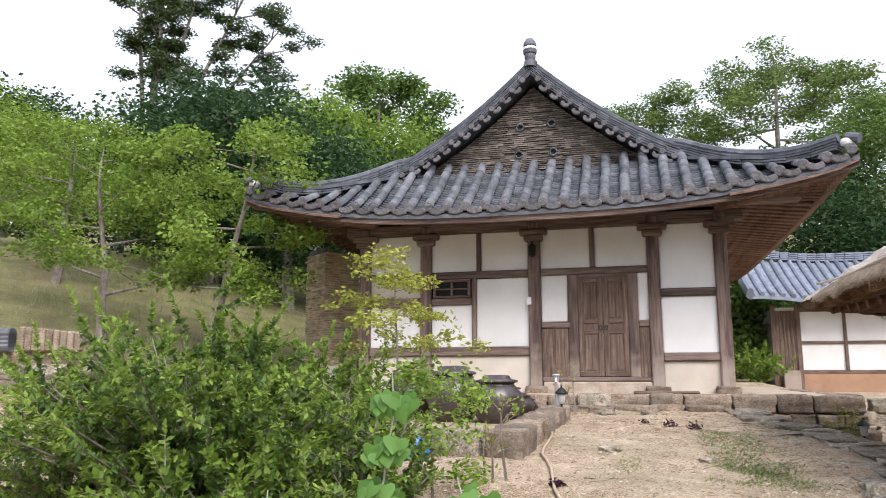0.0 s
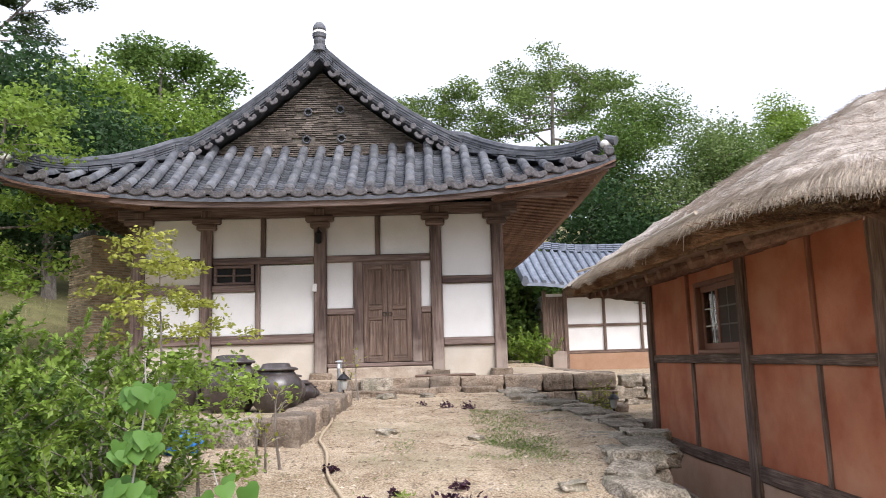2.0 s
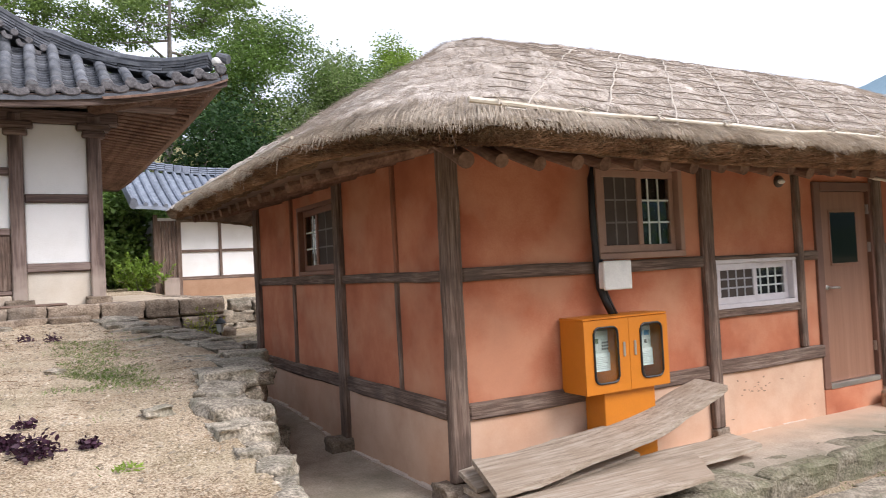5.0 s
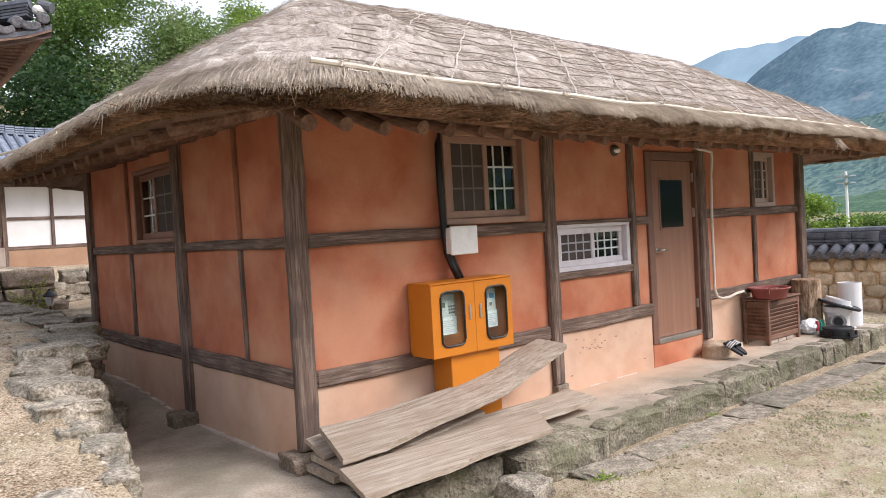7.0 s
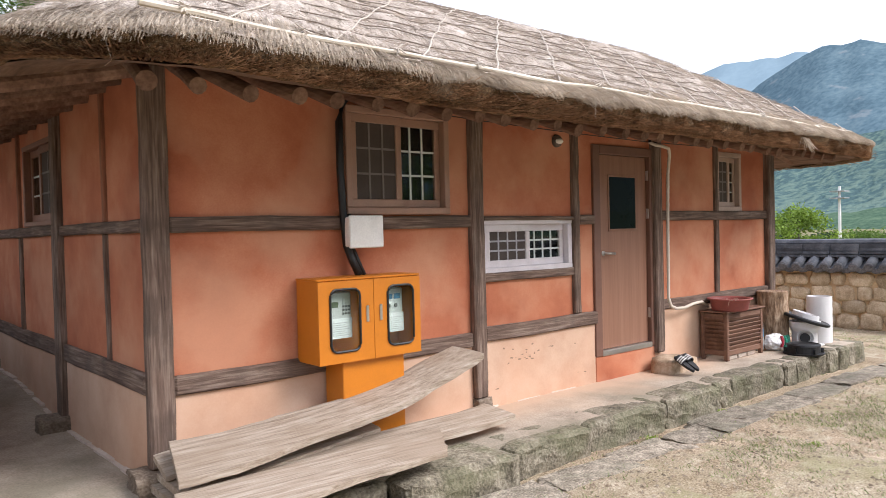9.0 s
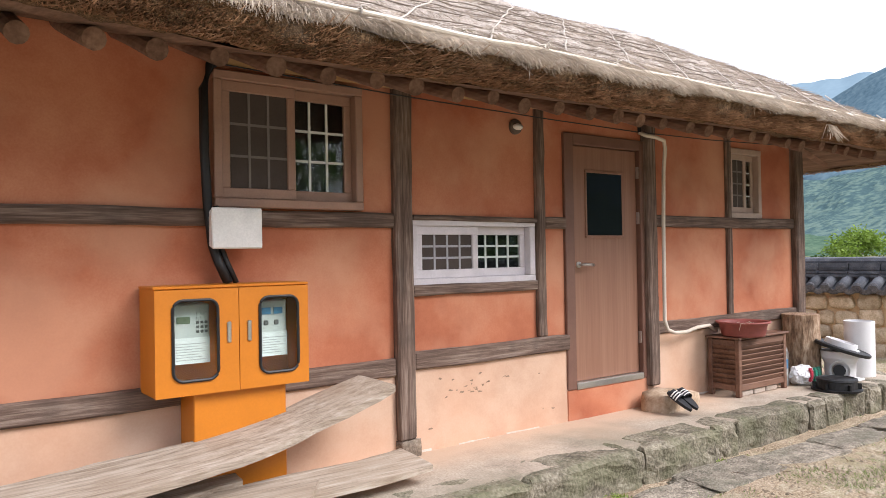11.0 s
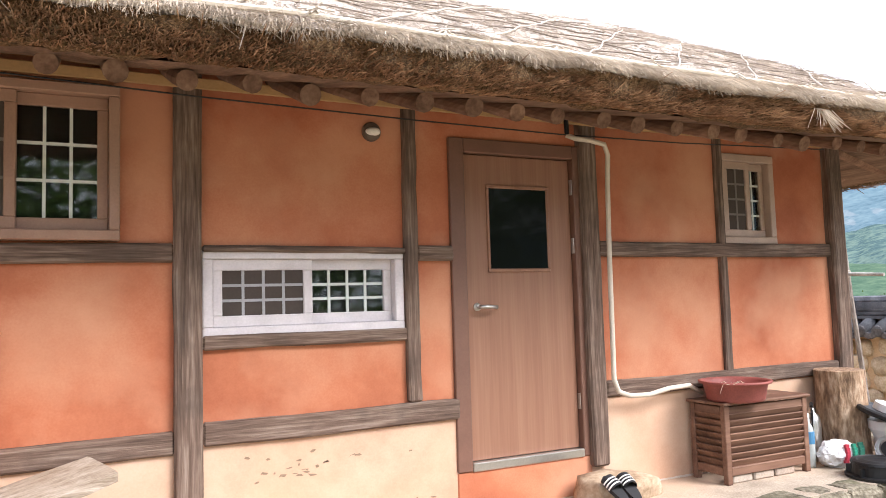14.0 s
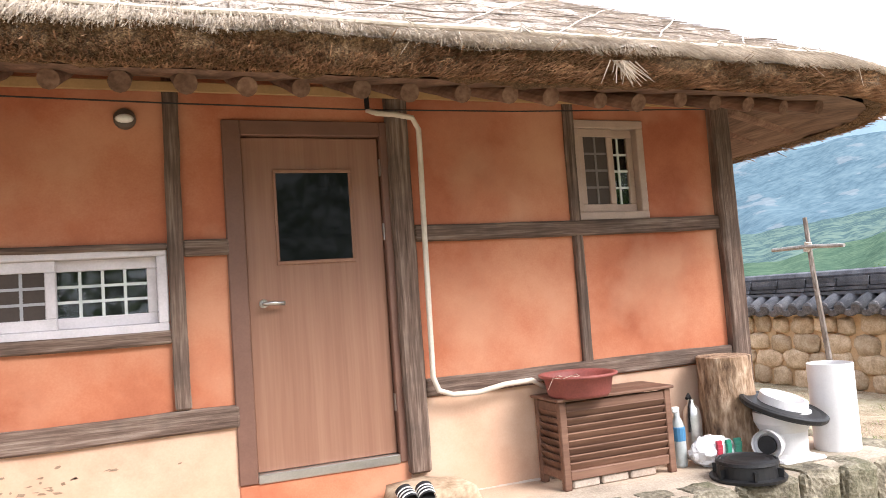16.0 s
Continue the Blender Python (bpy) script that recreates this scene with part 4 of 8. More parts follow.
for sgn in (-1, 1):
    for k in range(8):
        f = (k + 1) / 9
        xe = XC + sgn * (3.1 + (UE - 3.35) * f)
        fan.append((Vector((xe, eave_y(xe) + 0.16, eave_z(xe) - 0.20)), Vector((XC + sgn * (3.05 + 0.12 * f), YW + 0.02, 4.46))))
        ye = eave_y(XC + UE) + 0.2 + 1.9 * (1 - f)
        fan.append((Vector((XC + sgn * (UE - 0.16), ye, side_eave_z(ye) - 0.20)), Vector((XC + sgn * 3.1, YW + 0.25 * (1 - f), 4.44))))
    y = YW + 0.5
    while y < 24.6:
        fan.append((Vector((XC + sgn * (UE - 0.16), y, side_eave_z(y) - 0.20)), Vector((XC + sgn * 3.0, y, 4.46))))
        y += 0.30
for a, b in fan:
    bm = bmesh.new()
    tube(bm, [a, a.lerp(b, 0.5), b], [0.048, 0.056, 0.06], 7)
    part("rafter", bm, M_RWOOD_Y, house)
bm = bmesh.new()
box(bm, (XC + 2.98, YW + 0.2, 4.26), (XC + 3.2, 24.6, 4.46), 0.04)
part("purlin", bm, M_RWOOD_Y, house)

# ---- the second tiled building behind ----
barn = thing("tiled_outbuilding", (6.5, 28, 0.8), "white-panelled timber outbuilding with a grey tiled roof", "house")
NY = 26.0
bm = bmesh.new()
box(bm, (4.3, NY, 0.5), (12.0, NY + 5, 3.5))
part("wall", bm, M_PLASTER_W, barn)
bm = bmesh.new()
box(bm, (4.9, NY - 0.05, 0.4), (12.0, NY, 1.42))
part("clay_base", bm, material("brown_clay_base", [(0.30, 0.175, 0.105), (0.40, 0.25, 0.16)], 2, 0.95, 0.4, 40), barn)
for x in (4.25, 4.98, 6.33, 7.62, 8.95, 10.3, 11.9):
    w = 0.14 if x < 5.1 else 0.09
    bm = bmesh.new()
    box(bm, (x - w / 2, NY - 0.08, 0.5 if x < 5.1 else 1.5), (x + w / 2, NY + 0.05, 3.6), 0.01)
    part("post", bm, M_WOOD_V, barn)
for z0, z1 in ((1.40, 1.52), (2.33, 2.42), (3.35, 3.55)):
    bm = bmesh.new()
    box(bm, (4.95, NY - 0.06, z0), (12.0, NY + 0.02, z1), 0.01)
    part("beam", bm, M_WOOD_X, barn)
for k in range(6):
    bm = bmesh.new()
    box(bm, (4.32 + k * 0.11, NY - 0.04, 0.8), (4.42 + k * 0.11, NY + 0.02, 3.4), 0.008)
    part("board", bm, M_WOOD_V, barn)
bm = bmesh.new()
box(bm, (4.42, NY - 0.35, 0.85), (4.9, NY - 0.1, 1.5), 0.01)
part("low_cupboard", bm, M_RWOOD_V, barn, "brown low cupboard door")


def barn_point(x, k):
    lift = 0.28 * sm(6.5, 3.6, x) * (1 - 0.55 * k)
    return Vector((x, NY - 1.0 + 3.6 * k, 3.55 + 1.75 * (0.85 * k + 0.15 * k * k) + lift))


xsb = [3.55 + 0.3 * i for i in range(31)]
verts, faces = [], []
grid = [[barn_point(x, k / 6) for k in range(7)] for x in xsb]
for r in grid:
    verts += r
for i in range(len(grid) - 1):
    for j in range(6):
        faces.append((i * 7 + j, (i + 1) * 7 + j, (i + 1) * 7 + j + 1, i * 7 + j + 1))
o = len(verts)
verts += [v - Vector((0, 0, 0.12)) for v in verts]
faces += [tuple(q + o for q in f[::-1]) for f in faces]
faces += [(j, j + 1, j + 1 + o, j + o) for j in range(6)]
faces += [(i * 7, i * 7 + o, (i + 1) * 7 + o, (i + 1) * 7) for i in range(len(grid) - 1)]
M_TILE_B = material("blue_grey_roof_tile", [(0.10, 0.115, 0.145), (0.16, 0.18, 0.22), (0.23, 0.255, 0.30)], 4, 0.6, 0.3, 60, rand=0.25)
part("roof", mesh_of("roof", verts, faces), M_TILE_B, barn)
for x in xsb:
    bm = bmesh.new()
    tube(bm, [barn_point(x, k / 5) + Vector((0, -0.02, 0.03)) for k in range(6)], 0.075, 7)
    part("cover_tile", bm, M_TILE_B, barn)
bm = bmesh.new()
for q in range(4):
    for a, b in zip(xsb, xsb[1:]):
        p0, p1 = barn_point(a, 1), barn_point(b, 1)
        up = 0.10 * sm(6, 3.6, a)
        box(bm, (a, p0.y - 0.14, p0.z + q * 0.075 + up), (b - 0.02, p0.y + 0.14, p0.z + q * 0.075 + 0.055 + up))
part("ridge", bm, M_TILE_B, barn)
bm = bmesh.new()
tube(bm, [barn_point(3.5, k / 5) + Vector((0, -0.05, 0.12)) for k in range(6)], 0.10, 8)
tube(bm, [barn_point(3.5, k / 5) + Vector((0, -0.02, 0.0)) for k in range(6)], 0.14, 8)
part("verge_ridge", bm, M_TILE_B, barn)

# ---- paving, kerbs and stones ----
def pave_z(x, y):
    return FL + (0.16 * sm(6.6, 9.0, y) if x < 3.3 else 0.0) + 0.006 * noise.noise(Vector((x * 2, y * 2, 0)))


def build_pavement():
    xs = list(np.arange(1.98, 12.06, 0.14))
    ys = list(np.arange(4.01, 10.4, 0.14))
    verts = [(x, y, pave_z(x, y)) for y in ys for x in xs]
    n, m = len(xs), len(ys)
    faces = [(j * n + i, j * n + i + 1, (j + 1) * n + i + 1, (j + 1) * n + i) for j in range(m - 1) for i in range(n - 1)]
    o = len(verts)
    verts += [(x, y, -0.9) for x, y, z in verts]
    rim = [i for i in range(n)] + [j * n + n - 1 for j in range(1, m)] + [(m - 1) * n + i for i in range(n - 2, -1, -1)] + [j * n for j in range(m - 2, 0, -1)]
    faces += [(a, a + o, b + o, b) for a, b in zip(rim, rim[1:] + rim[:1])]
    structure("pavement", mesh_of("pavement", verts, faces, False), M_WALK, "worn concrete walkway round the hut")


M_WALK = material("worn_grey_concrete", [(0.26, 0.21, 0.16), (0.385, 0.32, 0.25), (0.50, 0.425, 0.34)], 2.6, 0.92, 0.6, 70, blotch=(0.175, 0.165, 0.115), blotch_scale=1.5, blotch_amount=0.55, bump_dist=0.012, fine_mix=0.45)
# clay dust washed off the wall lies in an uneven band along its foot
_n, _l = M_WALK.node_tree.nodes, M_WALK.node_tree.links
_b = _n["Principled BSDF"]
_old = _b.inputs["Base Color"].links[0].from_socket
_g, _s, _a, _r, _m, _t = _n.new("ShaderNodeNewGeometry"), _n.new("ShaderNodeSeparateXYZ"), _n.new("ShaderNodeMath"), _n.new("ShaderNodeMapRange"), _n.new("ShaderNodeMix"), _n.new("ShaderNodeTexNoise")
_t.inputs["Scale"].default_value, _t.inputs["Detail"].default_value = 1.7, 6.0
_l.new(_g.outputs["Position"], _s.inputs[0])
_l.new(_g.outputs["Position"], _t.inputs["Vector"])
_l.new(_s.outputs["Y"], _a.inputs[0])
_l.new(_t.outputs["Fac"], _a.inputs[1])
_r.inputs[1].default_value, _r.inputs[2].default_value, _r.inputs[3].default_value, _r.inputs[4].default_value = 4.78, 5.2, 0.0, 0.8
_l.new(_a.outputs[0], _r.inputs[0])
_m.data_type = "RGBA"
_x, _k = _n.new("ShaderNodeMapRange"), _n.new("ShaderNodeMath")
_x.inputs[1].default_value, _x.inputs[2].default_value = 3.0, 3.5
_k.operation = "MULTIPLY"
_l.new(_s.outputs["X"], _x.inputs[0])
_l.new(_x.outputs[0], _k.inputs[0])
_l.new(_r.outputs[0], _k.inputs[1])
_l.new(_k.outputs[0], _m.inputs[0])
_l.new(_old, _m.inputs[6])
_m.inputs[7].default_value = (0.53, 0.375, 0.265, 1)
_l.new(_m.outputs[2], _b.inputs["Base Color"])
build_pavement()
ROCKS = [rock_mesh("rock", (1, 1, 1), s, 0.34, 7, 1.0) for s in range(6)]
SLABS = [rock_mesh("slab", (1, 1, 1), s + 20, 0.17, 7, 0.3) for s in range(6)]
for me in ROCKS + SLABS:
    me.materials.append(M_STONE)
for me in SLABS:
    me.materials[0] = M_STONE
M_KERB = material("mossy_kerb_stone", [(0.075, 0.064, 0.044), (0.185, 0.160, 0.115), (0.315, 0.280, 0.210)], 7.0, 0.95, 1.0, 42, blotch=(0.12, 0.125, 0.062), blotch_scale=3.0, blotch_amount=0.55, bump_dist=0.03, rand=0.15, fine_mix=0.45, span=0.13)
ESTONES = [rock_mesh("edge_block", (1, 1, 1), s + 120, 0.20, 8, 0.5) for s in range(7)]
for me in ESTONES:
    me.materials.append(M_STONE)
WSLABS = [rock_mesh("cut_stone", (1, 1, 1), s + 40, 0.14, 6, 0.22) for s in range(5)]
for me in WSLABS:
    me.materials.append(M_STONE_W)
rs = random.Random(11)


def stone(name, me, p, size, turn, label, group, cat="stone", tilt=0.0, parent=None):
    ob = new(name, me)
    ob.matrix_basis = Matrix.Translation(p) @ Euler((radians(tilt), radians(tilt * 0.6), radians(turn))).to_matrix().to_4x4() @ Matrix.Diagonal((*size, 1))
    if parent is not None:
        ob.parent = parent
        ob.matrix_parent_inverse = parent.matrix_basis.inverted()
        return ob
    return tagged(ob, label, cat, group)


kerb = thing("kerb", (7.0, 4.0, FL), "kerb of long mossy grey stones edging the walkway", "kerb")
tagged(kerb, kind="structure")


def kerb_block(x0, x1, y0, y1, z0, z1, seed):
    """A split stone block: nearly flat on top, broken and undercut on its face."""
    bm = bmesh.new()
    box(bm, (x0, y0, z0), (x1, y1, z1))
    bmesh.ops.subdivide_edges(bm, edges=bm.edges[:], cuts=9, use_grid_fill=True)
    c = Vector(((x0 + x1) / 2, (y0 + y1) / 2, (z0 + z1) / 2))
    half = Vector(((x1 - x0) / 2, (y1 - y0) / 2, (z1 - z0) / 2))
    for v in bm.verts:
        d = v.co - c
        near = [max(0.0, 1 - (half[k] - abs(d[k])) / 0.04) for k in range(3)]
        round_off = near[0] * near[1] + near[0] * near[2] + near[1] * near[2]
        o = Vector((seed * 3.7, 0, 0))
        w = noise.noise_vector(v.co * 3.2 + o) * 0.034 + noise.noise_vector(v.co * 9 + o) * 0.020 + noise.noise_vector(v.co * 23 + o) * 0.010
        w.z *= 0.35 if d.z > 0.8 * half.z else 1.0
        v.co += w
        v.co -= Vector([math.copysign(min(0.022, half[k] * 0.4), d[k]) * near[k] * min(1.0, round_off) for k in range(3)])
    return part("kerb_stone", bm, M_KERB, kerb)


x, k = 4.28, 0
while x < 12.1:
    w = min(rs.choice((0.32, 0.5, 0.7, 0.95, 1.15)) * rs.uniform(0.9, 1.1), 12.16 - x)
    front = lin(x, (4.2, 4.7, 5.6, 7.0, 9.0, 12), (3.72, 3.80, 3.88, 3.92, 3.96, 3.96)) + rs.uniform(-0.035, 0.035)
    kerb_block(x + 0.006, x + w - 0.006, front, 4.24, -0.80, FL + rs.uniform(-0.004, 0.014), k)
    x += w
    k += 1
for y in (4.26, 4.95, 5.64):
    kerb_block(11.86, 12.16, y, y + 0.67, -0.85, FL + 0.008, 40 + y)
x = 2.1
while x < 4.2:
    w = min(rs.uniform(0.4, 0.75), 4.28 - x)
    kerb_block(x + 0.006, x + w - 0.006, 3.93 + rs.uniform(-0.03, 0.03), 4.22, -0.80, FL + rs.uniform(-0.01, 0.008), 60 + x)
    x += w
# flat slabs sunk in the grass along the kerb's foot
x = 4.75
while x < 13.4:
    w, d = rs.uniform(0.5, 0.95), rs.uniform(0.30, 0.44)
    y = lin(x, (4.5, 7, 10, 13.4), (3.52, 3.62, 3.60, 3.42)) + rs.uniform(-0.03, 0.03)
    stone("stepping_stone", rs.choice(SLABS), (x + w / 2, y, land(x + w / 2, y) - 0.010), (w * 0.99, d, 0.075), rs.uniform(-5, 5), "flat grey stone sunk in the yard beside the kerb", "flat stones along the kerb")
    x += w * rs.uniform(0.96, 1.12)
stone("loose_block", SLABS[3], (4.12, 3.62, land(4.12, 3.62) + 0.05), (0.34, 0.30, 0.26), 20, "rough grey stone lying before the planks", "", tilt=5)
# flattish boulders along the upper yard's edge
for row in range(2):
    y = 2.7 if row == 0 else 6.3
    while y < (11.9 if row == 0 else 9.9):
        s = rs.uniform(0.16, 0.27) if y < 4.3 else rs.uniform(0.30, 0.42) if y < 5.6 else rs.uniform(0.34, 0.60)
        off = -0.42 * sm(6.0, 7.0, y) * sm(10.8, 9.6, y) if row == 0 else 0.02
        x = edge_x(y + s / 2) + off + rs.uniform(-0.03, 0.08) - 0.12 * sm(6.2, 5.2, y)
        z = lin(y, (2.5, 3.2, 5.8, 12), (0.10, 0.19, 0.57, 0.85)) + 0.05 * sm(4.2, 4.5, y) * sm(6.0, 5.6, y) - (0.03 if row else 0.01 + 0.05 * sm(6.0, 6.6, y) * sm(10.6, 9.9, y))
        stone("edge_stone", rs.choice(ESTONES), (x, y + s / 2, z + rs.uniform(-0.025, 0.015)), (s * rs.uniform(0.75, 1.05), s * 1.06, rs.uniform(0.12, 0.18)), rs.uniform(-25, 25) + rs.choice((0, 180)), "weathered flat boulder lying on the yard's edge", "boulders along the yard edge", tilt=rs.uniform(-5, 5))
        y += s * rs.uniform(0.92, 1.1)
y = 5.0
while y < 11.9:
    w = rs.uniform(0.26, 0.44)
    for row in range(4):
        z = -0.26 + row * 0.215 + 0.02 * (y - 4)
        x = edge_x(y) + 0.24 - row * 0.05 + rs.uniform(-0.04, 0.04)
        if z > land(x - 0.7, y) - 0.10:
            continue
        stone("wall_stone", rs.choice(ESTONES), (x, y + w / 2 + row * 0.12, z), (rs.uniform(0.28, 0.36), w, 0.23), rs.uniform(-14, 14), "dark field stone stacked in the low retaining wall", "retaining wall stones")
    y += w
for row in range(4):
    x = 2.0 + 0.1 * row
    while x < 4.6:
        w = rs.uniform(0.26, 0.44)
        stone("wall_stone", rs.choice(ESTONES), (x + w / 2, 10.52 + 0.04 * row, -0.30 + row * 0.21), (w, 0.34, 0.23), rs.uniform(-10, 10), "dark field stone stacked in the low retaining wall", "retaining wall stones")
        x += w
for row in range(3):
    x = 3.2 + 0.15 * row
    while x < 6.2:
        w = rs.uniform(0.3, 0.55)
        stone("wall_stone", rs.choice(ESTONES), (x + w / 2, 13.3, 0.50 + row * 0.2), (w, 0.36, 0.22), rs.uniform(-8, 8), "field stone in the low wall beside the terrace", "low terrace wall stones")
        x += w
# post base stones of the hut
for x, y, w in ((3.15, 4.86, 0.42), (5.96, 4.88, 0.19), (3.02, 6.95, 0.34), (3.02, 9.88, 0.36), (11.36, 4.84, 0.36)):
    zf = pave_z(x, y)
    stone("base_stone", rs.choice(WSLABS), (x, y, zf + 0.02), (w * 0.85, w * 0.75, 0.19), rs.uniform(-20, 20), "rough base stone under a hut post", "post base stones")
stone("step_stone", ROCKS[2], (8.70, 4.68, FL + 0.045), (0.52, 0.30, 0.22), 8, "rounded ochre stone under the door post", "", tilt=3)
bpy.data.objects["step_stone"].data = rock_mesh("step_rock", (1, 1, 1), 77, 0.2, 3, 0.9)
bpy.data.objects["step_stone"].data.materials.append(material("ochre_field_stone", [(0.26, 0.18, 0.11), (0.42, 0.31, 0.21), (0.54, 0.44, 0.33)], 6, 0.9, 0.6, 40))

# ---- the tiled house's terrace ----
bm = bmesh.new()
box(bm, (-6.4, 12.42, 0.3), (3.05, 25.5, 1.075), 0.03)
structure("terrace", bm, material("packed_earth_terrace", [(0.34, 0.26, 0.18), (0.44, 0.36, 0.27), (0.52, 0.44, 0.34)], 2, 0.95, 0.5, 50, bump_dist=0.02), "packed pale earth terrace before the house")
terrace = thing("terrace_edge", (-1, 12.3, 0.8), "row of squared brown stones edging the house terrace", "stone edging")
tagged(terrace, kind="structure")
x = -6.3
while x < 3.0:
    w = min(rs.uniform(0.32, 0.85), 3.16 - x)
    stone("cut_stone", rs.choice(WSLABS), (x + w / 2, 12.36 + rs.uniform(-0.02, 0.02), 0.955), (w * 0.94, 0.42, rs.uniform(0.22, 0.28)), rs.uniform(-2, 2), "", "", parent=terrace)
    x += w
for row in range(3):
    x = 1.25 + row * 0.2
    while x < 3.1:
        w = min(rs.uniform(0.26, 0.5), 3.3 - x)
        stone("cut_stone", rs.choice(WSLABS), (x + w / 2, 12.30 - 0.03 * row + rs.uniform(-0.03, 0.03), 0.71 - 0.21 * row), (w * 0.93, 0.42, rs.uniform(0.16, 0.20)), rs.uniform(-4, 4), "", "", parent=terrace)
        x += w
y = 12.6
while y < 17:
    w = rs.uniform(0.4, 0.8)
    stone("cut_stone", rs.choice(WSLABS), (3.02, y + w / 2, 0.93), (0.42, w, 0.3), rs.uniform(-3, 3), "", "", parent=terrace)
    y += w
for x, y, w, d in ((-1.9, 11.9, 0.7, 0.5), (-0.95, 11.85, 0.55, 0.45), (0.9, 11.85, 0.5, 0.32), (-0.2, 11.9, 0.5, 0.3), (0.4, 11.85, 0.45, 0.28), (-0.55, 11.55, 0.36, 0.24), (0.1, 11.6, 0.3, 0.22), (-1.35, 11.8, 0.45, 0.3)):
    stone("flat_stone", rs.choice(WSLABS), (x, y, land(x, y) + 0.02), (w, d, 0.13), rs.uniform(-25, 25), "flat pale step stone below the house terrace", "flat step stones")
for x, w in POSTS:
    stone("base_stone", rs.choice(WSLABS), (x, YW - 0.02, 1.10), (0.36, 0.34, 0.18), rs.uniform(-10, 10), "flat base stone under a house post", "house base stones")
bm = bmesh.new()
box(bm, (-0.1, 12.80, 1.07), (0.95, 13.02, 1.12), 0.025)
tagged(part("door_step", bm, M_WOOD_X), "flat worn timber step below the house door", "step")
# stone trough
bm = bmesh.new()
box(bm, (-0.95, 12.0, 0.86), (-0.42, 12.3, 1.10), 0.05, 2)
for v in bm.verts:
    v.co += noise.noise_vector(v.co * 4) * 0.025
tagged(part("stone_trough", bm, M_STONE), "small dark stone trough beside the terrace", "trough")

# jar terrace
jar_base = thing("jar_terrace", (-1.9, 9.5, 0.7), "low stone-edged terrace for earthen jars", "terrace")
bm = bmesh.new()
box(bm, (-4.0, 7.3, 0.4), (-1.25, 11.2, 0.85), 0.03)
part("fill", bm, M_SOIL, jar_base)
for i in range(8):
    y = 6.95 + i * 0.47
    stone("cut_stone", rs.choice(WSLABS), (-1.22 + 0.015 * i, y + 0.2, 0.73 + 0.012 * i), (0.36, 0.43, 0.30), rs.uniform(-5, 5), "", "", parent=jar_base)
for i in range(4):
    stone("cut_stone", rs.choice(SLABS), (-1.68 - i * 0.48, 7.12, 0.72), (0.46, 0.36, 0.32), rs.uniform(-5, 5), "", "", parent=jar_base)
M_JAR = material("dark_brown_glazed_earthenware", [(0.028, 0.020, 0.018), (0.055, 0.042, 0.038), (0.10, 0.085, 0.078)], 5, 0.32, 0.15, 60, (1, 1, 0.3), spec=0.6)


def jar(x, y, r, h, lid=True):
    z = 0.85
    t = thing("earthen_jar", (x, y, z), "dark brown glazed earthen jar with a lid", "jar", "earthen jars on the terrace")
    bm = bmesh.new()
    lathe(bm, [(r * 0.62, 0), (r * 0.80, h * 0.16), (r * 0.97, h * 0.42), (r, h * 0.58), (r * 0.95, h * 0.74), (r * 0.74, h * 0.90), (r * 0.66, h * 0.95), (r * 0.70, h)], (x, y, z), 28)
    part("body", bm, M_JAR, t, smooth=True)
    if lid:
        bm = bmesh.new()
        lathe(bm, [(r * 0.80, h * 1.0), (r * 0.82, h * 1.04), (r * 0.78, h * 1.06), (r * 0.55, h * 1.09), (r * 0.5, h * 1.17), (r * 0.3, h * 1.19)], (x, y, z), 28)
        part("lid", bm, M_JAR, t, smooth=True)


for x, y, r, h, lid in ((-2.12, 8.7, 0.33, 0.54, True), (-1.58, 8.55, 0.30, 0.45, True), (-1.62, 9.25, 0.26, 0.36, True), (-1.52, 9.8, 0.2, 0.26, True), (-2.75, 9.1, 0.32, 0.5, True), (-2.4, 9.5, 0.3, 0.44, True), (-1.5, 10.3, 0.16, 0.2, True)):
    jar(x, y, r, h, lid)

# tap post with hose, garden lamps
M_GREY = material("galvanised_pipe", [(0.35, 0.36, 0.37), (0.5, 0.51, 0.52)], 8, 0.4, 0.1, metal=0.6)
M_BLACK = material("black_plastic", [(0.008, 0.008, 0.009), (0.018, 0.018, 0.019)], 8, 0.5, 0.15, 90)
tap = thing("standpipe", (-1.13, 10.8, 0.8), "grey garden standpipe with a tap", "tap")
bm = bmesh.new()
tube(bm, [(-1.13, 10.8, 0.75), (-1.13, 10.8, 1.40)], 0.035, 10)
part("pipe", bm, M_GREY, tap)
bm = bmesh.new()
tube(bm, [(-1.13, 10.8, 1.33), (-1.13, 10.68, 1.33), (-1.13, 10.66, 1.28)], 0.018, 8)
tube(bm, [(-1.18, 10.74, 1.38), (-1.08, 10.74, 1.38)], 0.012, 6)
part("spout", bm, M_GREY, tap)
bm = bmesh.new()
pts = [(-1.12, 10.66, 1.28), (-1.06, 10.6, 1.1), (-1.05, 10.5, 0.86), (-0.98, 10.0, 0), (-1.02, 9.0, 0), (-0.93, 7.9, 0), (-0.90, 7.2, 0), (-0.75, 6.4, 0), (-0.60, 5.6, 0), (-0.36, 4.7, 0), (-0.05, 3.7, 0), (0.05, 3.2, 0)]
smooth = []
for (a, b) in zip(pts, pts[1:]):
    for k in range(5):
        p = [a[i] + (b[i] - a[i]) * k / 5 for i in range(3)]
        if p[2] < 0.7:
            p[2] = land(p[0], p[1]) + 0.02
        p[0] += 0.02 * math.sin(p[1] * 3.1)
        smooth.append(tuple(p))
tube(bm, smooth, 0.013, 8)
